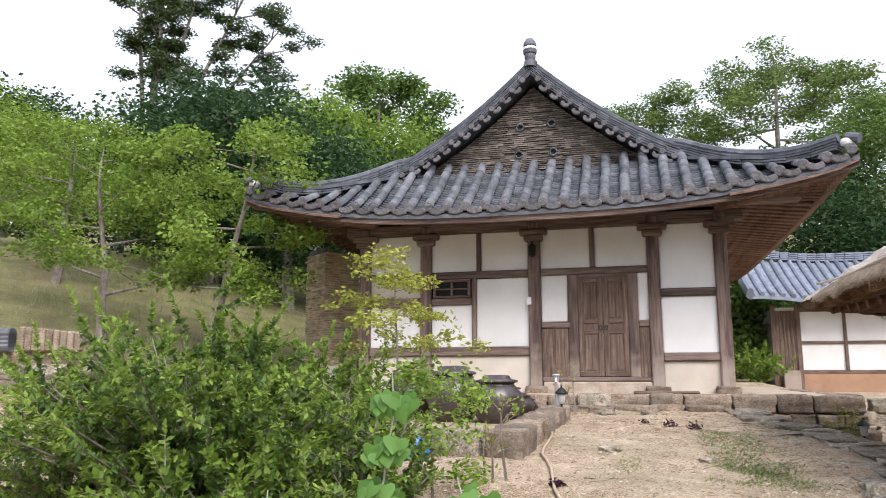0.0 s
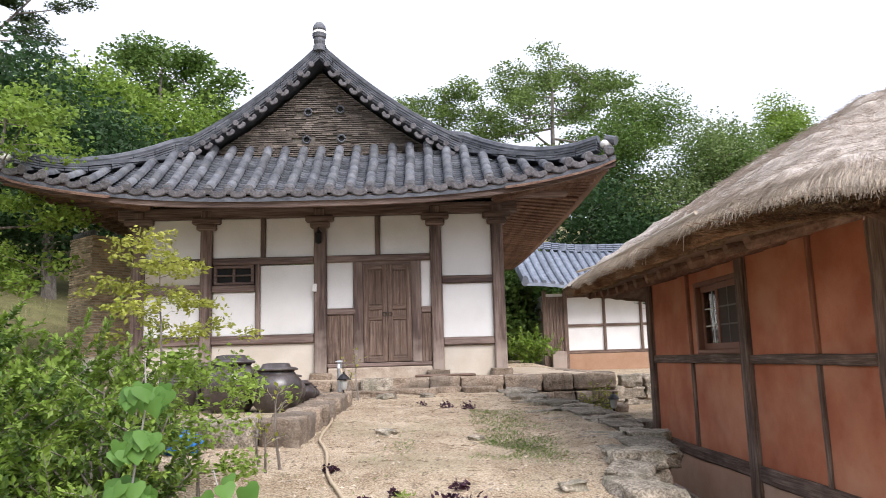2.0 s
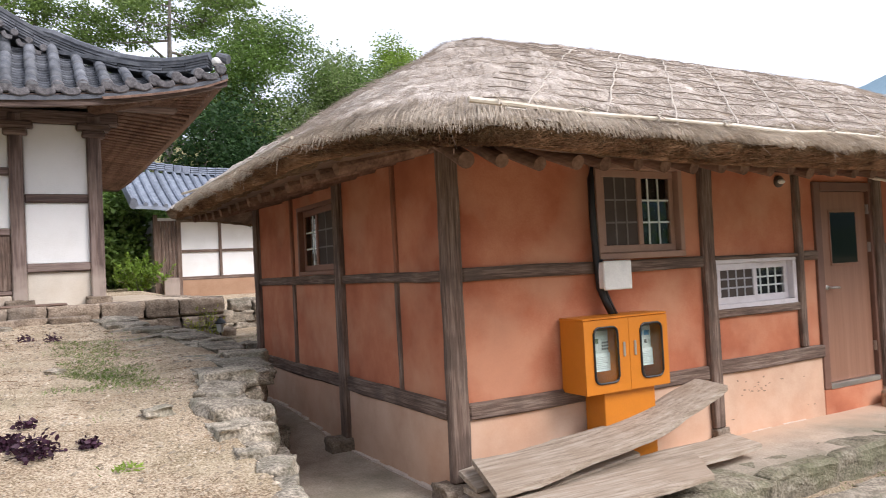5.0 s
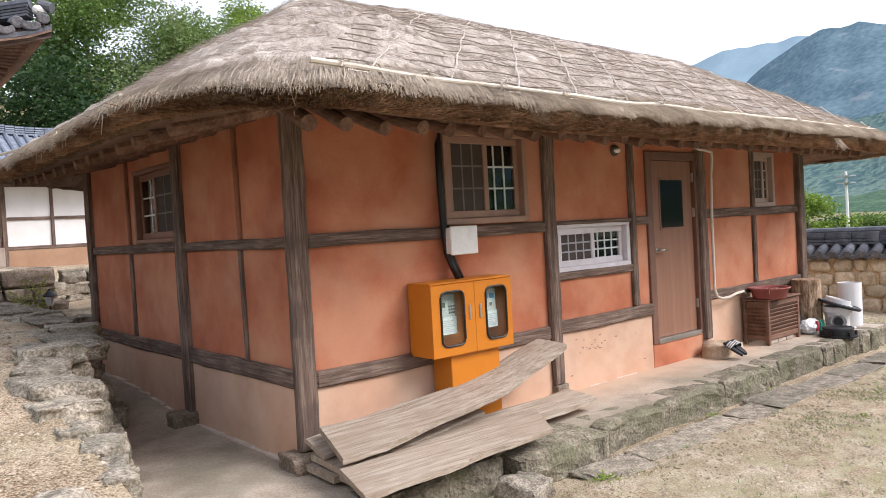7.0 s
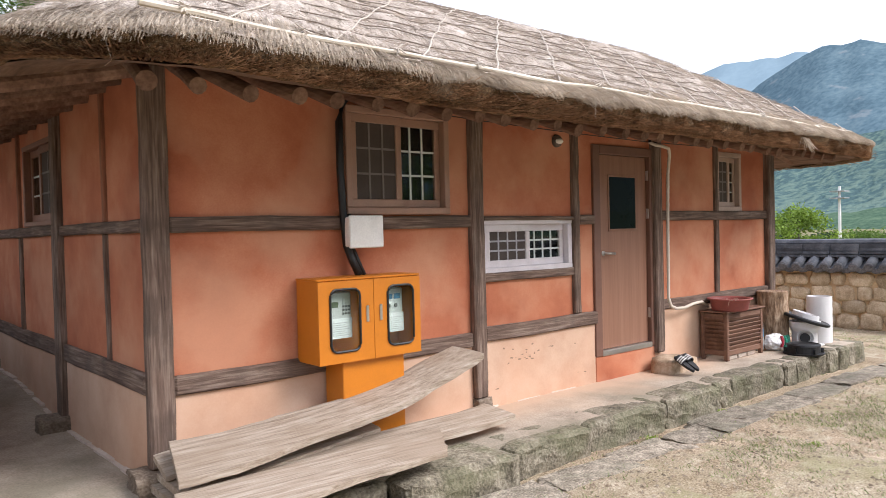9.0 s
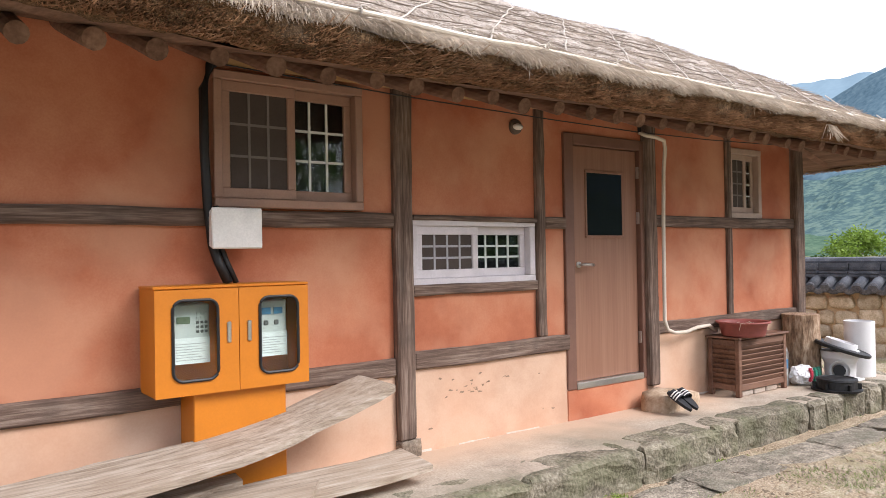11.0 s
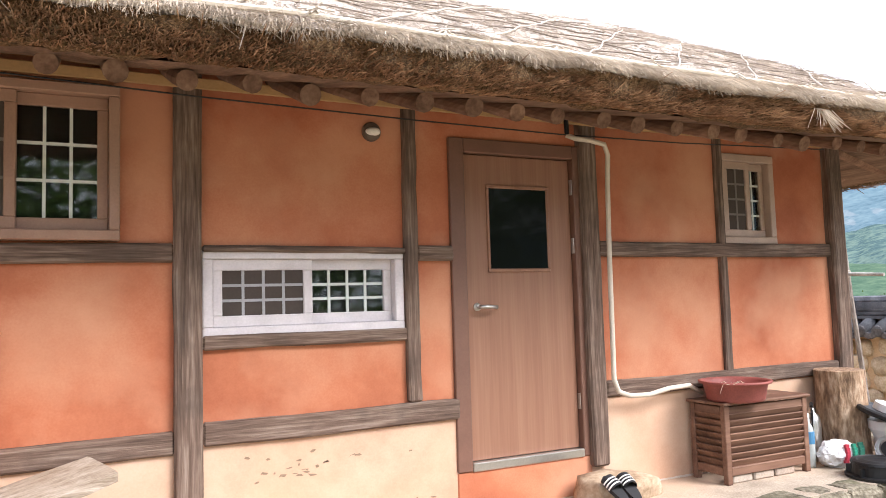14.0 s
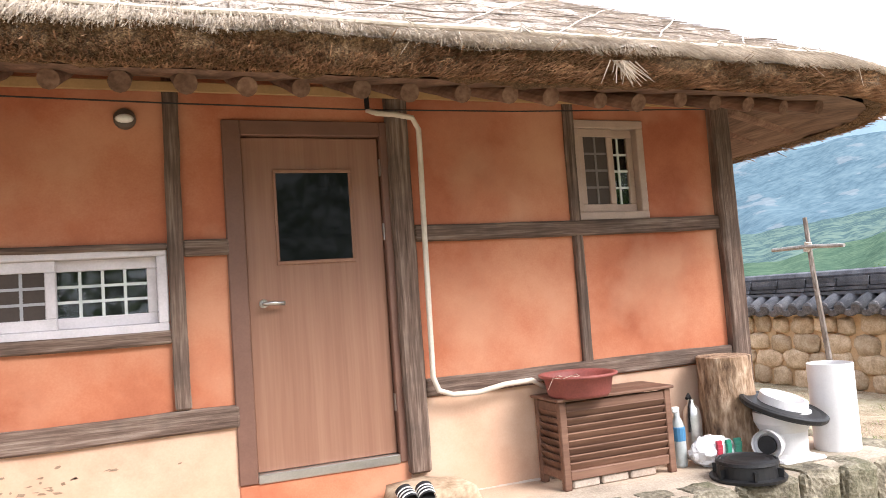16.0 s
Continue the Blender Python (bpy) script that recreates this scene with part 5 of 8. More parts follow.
tagged(part("garden_hose", bm, material("pale_tan_hose", [(0.42, 0.32, 0.21), (0.52, 0.42, 0.30)], 6, 0.5, 0.1), smooth=True), "pale tan hose trailing across the yard", "hose")


def garden_lamp(x, y, z):
    t = thing("garden_lamp", (x, y, z), "small black garden lamp on a stake", "lamp", "garden lamps")
    bm = bmesh.new()
    tube(bm, [(x, y, z - 0.05), (x, y, z + 0.22)], 0.014, 8)
    part("stake", bm, M_BLACK, t)
    bm = bmesh.new()
    lathe(bm, [(0.03, 0.2), (0.045, 0.22), (0.06, 0.33), (0.058, 0.335)], (x, y, z), 8)
    part("shade_glass", bm, material("frosted_lamp_pane", [(0.35, 0.35, 0.33), (0.45, 0.45, 0.42)], 8, 0.3, 0), t, "pale frosted pane")
    bm = bmesh.new()
    lathe(bm, [(0.085, 0.335), (0.09, 0.345), (0.04, 0.40), (0.015, 0.415), (0.012, 0.44)], (x, y, z), 12)
    part("cap", bm, M_BLACK, t)


garden_lamp(-1.02, 10.3, 0.80)
garden_lamp(2.93, 11.5, 0.36)

# chimney of stacked tiles beside the house
chim = thing("tile_chimney", (-6.1, 14.4, 1.5), "square chimney of stacked tiles and clay", "chimney")
bm = bmesh.new()
box(bm, (-6.66, 14.02, 1.0), (-5.64, 14.98, 3.85), 0.02)
part("core", bm, M_PLASTER_C, chim)
bm = bmesh.new()
z = 1.6
while z < 3.85:
    for face in range(2):
        u = 0.0
        while u < 1.08:
            w = min(rs.uniform(0.16, 0.3), 1.1 - u)
            d = rs.uniform(0.0, 0.025)
            if w > 0.03:
                if face == 0:
                    box(bm, (-6.70 + u, 13.99 - d, z), (-6.70 + u + w - 0.008, 14.1, z + 0.03))
                else:
                    box(bm, (-5.70, 14.0 + u, z), (-5.62 + d, 14.0 + min(u + w, 0.98) - 0.008, z + 0.03))
                    box(bm, (-6.70 - d, 14.0 + u, z), (-6.6, 14.0 + min(u + w, 0.98) - 0.008, z + 0.03))
            u += w
    z += 0.047
tagged(part("tile_courses", bm, material("stacked_tan_tile_courses", [(0.28, 0.195, 0.12), (0.46, 0.345, 0.235), (0.60, 0.49, 0.36)], 6, 0.9, 0.4, rand=0.35, island=True), chim, "thin tan tile courses"), kind="stuff")
bm = bmesh.new()
for k in range(9):
    lathe(bm, [(0.05, 0), (0.06, 0.05), (0.05, 0.1)], (-6.6 + k * 0.12, 14.05, 3.85), 8)
part("cap_tiles", bm, M_TILE, chim)
# the chimney stands turned to the house
turn = Matrix.Translation((-6.12, 14.45, 0)) @ Euler((0, 0, radians(-40))).to_matrix().to_4x4() @ Matrix.Diagonal((0.78, 0.78, 1, 1)) @ Matrix.Translation((6.17, -14.5, 0))
for ob in chim.children:
    ob.data.transform(turn)
# old dry-stone wall at the foot of the hill
wall_l = thing("dry_stone_wall", (-8.6, 9.0, 0.8), "old dry-stone wall topped with spare roof tiles", "stone wall")
tagged(wall_l, kind="structure")
for row in range(5):
    for i in range(9):
        stone("wall_stone", rs.choice(ROCKS if row % 2 else WSLABS), (-11.4 + i * 0.44 + rs.uniform(-0.05, 0.05) + row * 0.1, 9.1 + row * 0.04, 0.72 + row * 0.23), (0.46, 0.5, 0.27), rs.uniform(-12, 12), "", "", parent=wall_l)
for i in range(4):
    bm = bmesh.new()
    tube(bm, [(-9.35, 8.9, 1.80 + i * 0.06), (-8.75, 8.95, 1.80 + i * 0.06)], 0.09, 8)
    tagged(part("spare_roof_tile", bm, M_TILE), "grey roof tile stacked on the stone wall", "roof tile", "spare roof tiles")
for i in range(9):
    bm = bmesh.new()
    box(bm, (-8.62 + i * 0.12, 8.9, 1.72), (-8.52 + i * 0.12, 9.2, 2.08 - 0.012 * i), 0.02)
    tagged(part("spare_ridge_tile", bm, M_STONE_W), "brown tile standing on edge on the stone wall", "roof tile", "tiles on edge")

# ---- hut windows, door and fittings ----
def plain(name, c, rough=0.5, metal=0.0, bump=0.08, var=0.12, scale=6.0):
    return material(name, [tuple(v * (1 - var) for v in c), tuple(min(1, v * (1 + var)) for v in c)], scale, rough, bump, 80, metal=metal, bump_dist=0.003)


M_FRAME_T = plain("brown_window_frame", (0.33, 0.20, 0.145), 0.45)
M_FRAME_W = plain("pale_lilac_window_frame", (0.62, 0.58, 0.60), 0.4)
M_FRAME_P = plain("pinkish_beige_window_frame", (0.42, 0.31, 0.25), 0.45)
M_MUNTIN = plain("white_glazing_bar", (0.62, 0.66, 0.64), 0.45)
# dull copy of the white bar: the screen's dimming is painted into the colour
M_BAR_DIM = plain("glazing_bar_painted_dim", (0.17, 0.15, 0.135), 0.7)
M_SCREEN = plain("brown_insect_screen", (0.065, 0.05, 0.043), 0.8, 0, 0.3)
M_GLASS = glass("window_glass", (0.80, 0.90, 0.86))


def wall_part(name, a, b, mat, parent, bev=0.004, axis="x", label=""):
    """A box given along the wall (u), out of the wall (v, positive outwards) and up."""
    bm = bmesh.new()
    if axis == "x":
        box(bm, (a[0], FRONT - a[1], a[2]), (b[0], FRONT - b[1], b[2]), bev)
    else:
        box(bm, (HX0 + 0.03 - a[1], a[0], a[2]), (HX0 + 0.03 - b[1], b[0], b[2]), bev)
    return part(name, bm, mat, parent, label)


def sliding_window(hole, frame_mat, cols, rows, axis="x", split=0.5, screen_first=True, fw=0.05, dim=None, proud=0.0):
    u0, u1, z0, z1 = hole

    def wpart(name, a, b, mat, parent, bev=0.004, axis="x", label=""):
        return wall_part(name, (a[0], a[1] + proud, a[2]), (b[0], b[1] + (proud if name != "frame" else 0.0), b[2]), mat, parent, bev, axis, label)

    # this sheet, painted near-black, replaces the unlit room behind the panes
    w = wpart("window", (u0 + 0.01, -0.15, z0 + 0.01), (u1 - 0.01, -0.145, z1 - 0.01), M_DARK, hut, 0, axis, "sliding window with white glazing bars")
    for a, b in (((u0 - 0.02, 0.02, z0 - 0.02), (u1 + 0.02, -0.13, z0 + fw - 0.01)), ((u0 - 0.02, 0.02, z1 - fw + 0.01), (u1 + 0.02, -0.13, z1 + 0.02)),
                 ((u0 - 0.02, 0.018, z0 + fw - 0.01), (u0 + fw - 0.01, -0.13, z1 - fw + 0.01)), ((u1 - fw + 0.01, 0.018, z0 + fw - 0.01), (u1 + 0.02, -0.13, z1 - fw + 0.01))):
        wpart("frame", a, b, frame_mat, w, 0.006, axis)
    a0, a1 = u0 + fw - 0.01, u1 - fw + 0.01
    mid = a0 + (a1 - a0) * split
    sw = min(0.055, (a1 - a0) * 0.10)
    for s0, s1, dep, first in ((a0, mid + sw / 2, -0.005, True), (mid - sw / 2, a1, -0.045, False)):
        sash = []
        for a, b in (((s0, dep, z0 + fw - 0.01), (s1, dep - 0.035, z0 + fw + sw)), ((s0, dep, z1 - fw - sw), (s1, dep - 0.035, z1 - fw + 0.01)),
                     ((s0, dep - 0.001, z0 + fw + sw), (s0 + sw, dep - 0.035, z1 - fw - sw)), ((s1 - sw, dep - 0.001, z0 + fw + sw), (s1, dep - 0.035, z1 - fw - sw))):
            wpart("sash", a, b, frame_mat, w, 0.005, axis)
        g0, g1, gz0, gz1 = s0 + sw, s1 - sw, z0 + fw + sw, z1 - fw - sw
        wpart("pane", (g0, dep - 0.022, gz0), (g1, dep - 0.018, gz1), M_GLASS, w, 0, axis).visible_shadow = False
        bars = M_MUNTIN
        off = -0.014 if not (first and screen_first) else -0.012
        # the first sash's bars stand proud of the screen, coloured dim as if behind it
        for k in range(1, cols):
            u = g0 + (g1 - g0) * k / cols
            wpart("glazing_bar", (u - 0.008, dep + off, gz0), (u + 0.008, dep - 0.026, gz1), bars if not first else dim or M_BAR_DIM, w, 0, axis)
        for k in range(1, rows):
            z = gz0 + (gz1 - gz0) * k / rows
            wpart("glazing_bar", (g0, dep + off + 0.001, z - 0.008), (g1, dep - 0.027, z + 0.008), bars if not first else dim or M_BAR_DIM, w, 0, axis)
        if first and screen_first:
            wpart("insect_screen", (g0, dep - 0.0165, gz0), (g1, dep - 0.0172, gz1), M_SCREEN, w, 0, axis)
    return w


sliding_window(W1, M_FRAME_T, 3, 3, fw=0.045, proud=0.065)
# here the painted dimming of the first sash's lilac bars is weaker
sliding_window(W2, M_FRAME_W, 4, 3, dim=plain("lilac_glazing_bar_painted_dim", (0.36, 0.36, 0.38), 0.6))
sliding_window(W3, M_FRAME_P, 2, 4, split=0.55)
sliding_window(WL, plain("red_brown_window_frame", (0.21, 0.095, 0.058), 0.5), 2, 3, axis="y", fw=0.035)
# door
M_DOOR = material("brown_wood_grain_door_film", [(0.228, 0.112, 0.070), (0.265, 0.135, 0.086), (0.298, 0.160, 0.104)], 14, 0.45, 0.12, 70, (1, 1, 0.03), bump_dist=0.002)
M_DFRAME = plain("dark_red_brown_door_frame", (0.165, 0.085, 0.060), 0.5)
M_STEEL = plain("satin_steel", (0.55, 0.54, 0.52), 0.28, 0.9)
door = wall_part("door", (7.715, -0.02, -0.065), (8.585, -0.06, 1.97), M_DOOR, hut, 0.003, "x", "brown wood-grain steel door, shut")
for a, b in (((7.60, 0.03, -0.12), (7.71, -0.12, 2.07)), ((8.59, 0.03, -0.12), (8.645, -0.12, 2.07)), ((7.71, 0.032, 1.975), (8.59, -0.12, 2.07))):
    wall_part("frame", a, b, M_DFRAME, door, 0.006)
wall_part("sill", (7.71, 0.035, -0.125), (8.59, -0.12, -0.068), M_STEEL, door, 0.006, label="worn steel sill")
for a, b in (((7.895, -0.008, 1.17), (8.395, -0.03, 1.195)), ((7.895, -0.008, 1.745), (8.395, -0.03, 1.77)), ((7.895, -0.009, 1.195), (7.915, -0.03, 1.745)), ((8.375, -0.009, 1.195), (8.395, -0.03, 1.745))):
    wall_part("glazing_bead", a, b, M_DOOR, door, 0.004)
wall_part("pane", (7.915, -0.013, 1.195), (8.375, -0.018, 1.745), material("dark_tinted_glass", [(0.006, 0.008, 0.008), (0.008, 0.010, 0.010)], 2, 0.05, 0, spec=0.12), door, 0, label="dark tinted glass pane")
bm = bmesh.new()
lathe(bm, [(0.027, 0), (0.027, 0.01), (0.02, 0.015)], (0, 0, 0), 16)
for v in bm.verts:
    v.co = Vector((7.80 + v.co.x, FRONT + 0.02 - v.co.z, 0.94 + v.co.y))
part("rose", bm, M_STEEL, door)
bm = bmesh.new()
tube(bm, [(7.80, FRONT, 0.94), (7.80, FRONT - 0.045, 0.94), (7.84, FRONT - 0.05, 0.94), (7.92, FRONT - 0.045, 0.935)], 0.013, 8)
part("lever_handle", bm, M_STEEL, door, "satin steel lever handle", True)
for z in (0.2, 1.3, 1.72):
    wall_part("hinge", (8.585, 0.012, z), (8.598, -0.02, z + 0.11), M_STEEL, door, 0.002)
bm = bmesh.new()
box(bm, (7.60, FRONT - 0.02, FL - 0.05), (8.66, FRONT + 0.1, -0.122), 0.008)
part("door_plinth", bm, M_PLASTER_R, hut, "red clay patch below the door")
# rafters and pale board under the eave
M_LOG = material("debarked_log", [(0.09, 0.048, 0.032), (0.17, 0.098, 0.066), (0.26, 0.165, 0.115)], 9, 0.85, 0.5, 50, (1, 0.1, 1), rand=0.2)
for i in range(30):
    x = 2.86 + i * 0.3005 + random.uniform(-0.015, 0.015)
    r = random.uniform(0.047, 0.058)
    dz = random.uniform(-0.012, 0.012)
    bm = bmesh.new()
    fan = 0.25 * (x - 7.2) / 5 if abs(x - 7.2) > 3.9 else 0
    tube(bm, [(x, 4.10 + random.uniform(-0.03, 0.03), 2.045 + dz), (x - fan * 0.4, 4.5, 2.20 + dz), (x - fan, 5.3, 2.50)], [r, r * 1.02, r * 1.05], 12)
    part("rafter", bm, M_LOG, hut, smooth=False)
for side, sx in ((-1, EX0), (1, EX1)):
    y = 4.95
    while y < 10.2:
        r = random.uniform(0.045, 0.06)
        bm = bmesh.new()
        inn = HX0 if side < 0 else HX1
        up = 0.10 * sm(8.5, 11, y) if side < 0 else 0
        tube(bm, [(sx - side * 0.34, y, 2.10 + up), (inn - side * 0.1, y + random.uniform(-0.05, 0.05), 2.31 + up), (inn - side * 0.5, y, 2.5)], r, 9)
        part("rafter", bm, M_LOG, hut)
        y += random.uniform(0.34, 0.42)
bm = bmesh.new()
box(bm, (4.55, HY0 - 0.06, 2.215), (11.2, HY0 - 0.04, 2.275), 0.004)
part("yellow_board", bm, plain("yellowed_board", (0.40, 0.25, 0.115), 0.7), hut, "yellowed board under the eave")
# bamboo poles and straw ropes over the thatch
M_BAMBOO = material("sun_bleached_bamboo", [(0.46, 0.385, 0.29), (0.58, 0.51, 0.41), (0.68, 0.62, 0.53)], 8, 0.6, 0.3, 40, (0.2, 1, 1))
M_ROPE = material("pale_straw_rope", [(0.40, 0.345, 0.285), (0.60, 0.54, 0.465)], 30, 0.9, 0.5, 80)
M_ROPE_D = material("dark_weathered_rope", [(0.15, 0.12, 0.095), (0.24, 0.20, 0.165)], 30, 0.9, 0.5, 80)
ridge_off = Vector((0, 0, 0.030))


def on_front(x, h):
    """A point lying on the front slope of the thatch."""
    q = Vector((x, EY0 + (RY - EY0) * h, EAVE_Z + (RZ - EAVE_Z) * (1 - (1 - h) ** 1.28)))
    return q + ridge_off + Vector((0, 0, 0.35 * straw_relief(q, h) + 0.035 * sm(4.4, 2.8, x) * (1 - h)))


x = 2.75
while x < 10.9:
    ln = min(random.uniform(2.2, 3.2), 11.5 - x)
    bm = bmesh.new()
    n = 8
    tube(bm, [on_front(x + ln * k / n, 0.052 + 0.005 * math.sin(x * 3 + k)) + Vector((0, 0, 0.008)) for k in range(n + 1)], [0.020 - 0.005 * k / n for k in range(n + 1)], 8)
    part("bamboo_pole", bm, M_BAMBOO, hut, "bleached bamboo pole on the thatch edge")
    x += ln - 0.1
bm = bmesh.new()
tube(bm, [thatch_point(EX0, 10.2 - 0.6 * k, 0.07) + Vector((0, 0, 0.05)) for k in range(9)], 0.016, 7)
part("bamboo_pole", bm, M_BAMBOO, hut)
# pale ropes run slantwise up the slope from the pole
KNOTS = [2.98 + 0.685 * i for i in range(13)]
for i, x in enumerate(KNOTS):
    pts = [on_front(x, 0.02) - Vector((0, 0, 0.02)), on_front(x, 0.035)]
    for k in range(1, 24):
        h = 0.96 * k / 24
        xx = x + 3.7 * h
        if xx > EX1 + (RX1 - EX1) * h - 0.35:
            break
        pts.append(on_front(xx + 0.012 * math.sin(k * 1.7 + i), h) + Vector((0, 0, -0.004)))
    bm = bmesh.new()
    tube(bm, pts, 0.0065, 5)
    part("straw_rope", bm, M_ROPE, hut, "pale straw rope tied over the thatch")
# darker ropes lie level, sunk into the straw
for i in range(14):
    h = 0.095 + i * 0.062
    lo, hi = EX0 + (RX0 - EX0) * h + 0.7, EX1 + (RX1 - EX1) * h - 0.7
    bm = bmesh.new()
    tube(bm, [on_front(lo + (hi - lo) * k / 60, h + 0.006 * math.sin(k * 0.5 + i)) + Vector((0, 0, -0.012 + 0.008 * math.sin(k * 1.3))) for k in range(61)], 0.0055, 5)
    part("straw_rope", bm, M_ROPE_D, hut, "dark weathered straw rope along the thatch")
# knots where ropes meet the pole
bm = bmesh.new()
for x in KNOTS:
    p = on_front(x, 0.052) + Vector((0, 0, 0.01))
    for k in range(8):
        a = Vector((random.gauss(0, 0.03), random.gauss(0, 0.02), random.gauss(0.01, 0.015)))
        tube(bm, [p - a, p + Vector((0, 0, 0.03)) + a * 0.2, p + a * 1.6], 0.005, 4)
tagged(part("rope_knots", bm, M_ROPE, hut, "frayed straw knots"), kind="stuff")
# a loose tuft hanging from the eave
tuft = []
for k in range(40):
    p = Vector((9.62 + random.gauss(0, 0.03), 3.62, 2.12))
    tuft.append((p, p + Vector((random.gauss(0.01, 0.05), -0.05 + random.gauss(0, 0.03), -random.uniform(0.06, 0.17))), 0.004))
part("straw_tuft", mesh_of("straw_tuft", *blades(tuft)), M_STRAW, hut, "loose straw tuft hanging from the eave")

# meter box, conduits, lamp
M_ORANGE = plain("orange_painted_steel", (0.53, 0.172, 0.010), 0.45, 0, 0.1, 0.06)
M_WHITE = plain("white_plastic", (0.74, 0.73, 0.70), 0.4)
M_PAPER = plain("white_paper", (0.68, 0.69, 0.69), 0.7)
M_PANELG = plain("light_grey_meter_face", (0.50, 0.51, 0.50), 0.5)
M_INK = plain("grey_print", (0.12, 0.12, 0.12), 0.7)
M_PRINT = plain("faint_grey_print", (0.38, 0.38, 0.38), 0.7)
M_BLUE = plain("blue_print", (0.06, 0.20, 0.36), 0.6)
meter = thing("meter_cabinet", (4.56, 4.7, FL), "orange steel meter cabinet with two glazed doors", "meter cabinet")


def mbox(name, a, b, mat, parent=meter, bev=0.004, label=""):
    bm = bmesh.new()
    box(bm, a, b, bev)
    return part(name, bm, mat, parent, label)


def rounded(u0, u1, z0, z1, r, n=6):
    out = []
    for cx, cz, a0 in ((u1 - r, z1 - r, 0), (u0 + r, z1 - r, 90), (u0 + r, z0 + r, 180), (u1 - r, z0 + r, 270)):
        for k in range(n + 1):
            a = radians(a0 + 90 * k / n)
            out.append((cx + r * math.cos(a), cz + r * math.sin(a)))
    return out


MX0, MX1, MZ0, MZ1, MY = 4.15, 5.055, 0.29, 0.89, 4.57
for a, b in (((MX0, 4.59, MZ0), (MX0 + 0.012, 4.87, MZ1)), ((MX1 - 0.012, 4.59, MZ0), (MX1, 4.87, MZ1)), ((MX0 + 0.012, 4.59, MZ0), (MX1 - 0.012, 4.87, MZ0 + 0.012)), ((MX0 - 0.006, 4.575, MZ1 - 0.012), (MX1 + 0.006, 4.87, MZ1 + 0.004)), ((MX0 + 0.012, 4.84, MZ0 + 0.012), (MX1 - 0.012, 4.87, MZ1 - 0.012))):
    mbox("casing", a, b, M_ORANGE)
for d0, d1, w0, w1, hx in ((MX0, 4.618, 4.245, 4.495, 4.56), (4.622, MX1, 4.745, 4.985, 4.68)):
    loop_o = [(d0, MZ0), (d1, MZ0), (d1, MZ1 - 0.015), (d0, MZ1 - 0.015)]
    win = rounded(w0, w1, 0.37, 0.815, 0.055)
    bm = bmesh.new()
    for y in (MY, MY + 0.02):
        ov = [bm.verts.new((u, y, z)) for u, z in loop_o]
        iv = [bm.verts.new((u, y, z)) for u, z in win]
        es = [bm.edges.new((l[i], l[(i + 1) % len(l)])) for l in (ov, iv) for i in range(len(l))]
        bmesh.ops.triangle_fill(bm, edges=es, use_beauty=True)
    bm.verts.ensure_lookup_table()
    h = len(bm.verts) // 2
    no = 4
    for s, cnt in ((0, 4), (4, len(win))):
        for i in range(cnt):
            j = (i + 1) % cnt
            bm.faces.new((bm.verts[s + i], bm.verts[s + j], bm.verts[h + s + j], bm.verts[h + s + i]))
    dleaf = part("door", bm, M_ORANGE, meter)
    bm = bmesh.new()
    ring = [(u, MY - 0.004, z) for u, z in win]
    tube(bm, ring + ring[:2], 0.009, 6)
    part("gasket", bm, M_BLACK, dleaf, "black rubber gasket")
    bm = bmesh.new()
    a = [bm.verts.new((u, MY + 0.008, z)) for u, z in win]
    bm.faces.new(a)
    b = [bm.verts.new((u, MY + 0.011, z)) for u, z in win]
    bm.faces.new(b[::-1])
    for i in range(len(win)):
        j = (i + 1) % len(win)
        bm.faces.new((a[i], a[j], b[j], b[i]))
    part("pane", bm, M_GLASS, dleaf).visible_shadow = False
    mbox("handle", (hx - 0.012, MY - 0.012, 0.565), (hx + 0.012, MY, 0.685), M_STEEL, dleaf, 0.005, "steel pull handle")
for u0, u1, side in ((4.262, 4.48, 0), (4.765, 4.955, 1)):
    face = mbox("meter_unit", (u0, 4.66, 0.53), (u1, 4.83, 0.79), M_PANELG, meter, 0.01, "light grey electronic meter")
    mbox("paper", (u0 + 0.005, 4.648, 0.455), (u1 - 0.005, 4.652, 0.60), M_PAPER, meter, 0, "white printed notice")
    for k in range(7):
        mbox("print_line", (u0 + 0.02, 4.6455, 0.475 + k * 0.015), (u1 - 0.03 - 0.02 * (k % 3), 4.6475, 0.479 + k * 0.015), M_PRINT, meter, 0)
    if side == 0:
        mbox("display", (u0 + 0.03, 4.655, 0.68), (u0 + 0.105, 4.66, 0.72), plain("green_grey_display", (0.12, 0.15, 0.10), 0.2), meter, 0.003)
        for i in range(3):
            for j in range(5):
                mbox("key", (u0 + 0.14 + i * 0.024, 4.652, 0.625 + j * 0.026), (u0 + 0.156 + i * 0.024, 4.66, 0.640 + j * 0.026), M_INK if j < 3 else M_PANELG, meter, 0.002)
    else:
        for i, m in ((0, M_BLUE), (1, M_BLUE)):
            mbox("sticker", (u0 + 0.03 + i * 0.075, 4.655, 0.705), (u0 + 0.085 + i * 0.075, 4.66, 0.745), m, meter, 0)
        for i in range(2):
            mbox("button", (u0 + 0.04 + i * 0.065, 4.652, 0.64), (u0 + 0.07 + i * 0.065, 4.66, 0.67), M_INK, meter, 0.004)
mbox("pedestal", (4.37, 4.62, FL - 0.02), (4.925, 4.86, MZ0), M_ORANGE, meter, 0.006)
jbox = thing("junction_box", (4.7, 4.8, 1.1), "white plastic wall box on the hut", "junction box")
mbox("case", (4.53, 4.735, 1.11), (4.82, 4.80, 1.335), M_WHITE, jbox, 0.01)
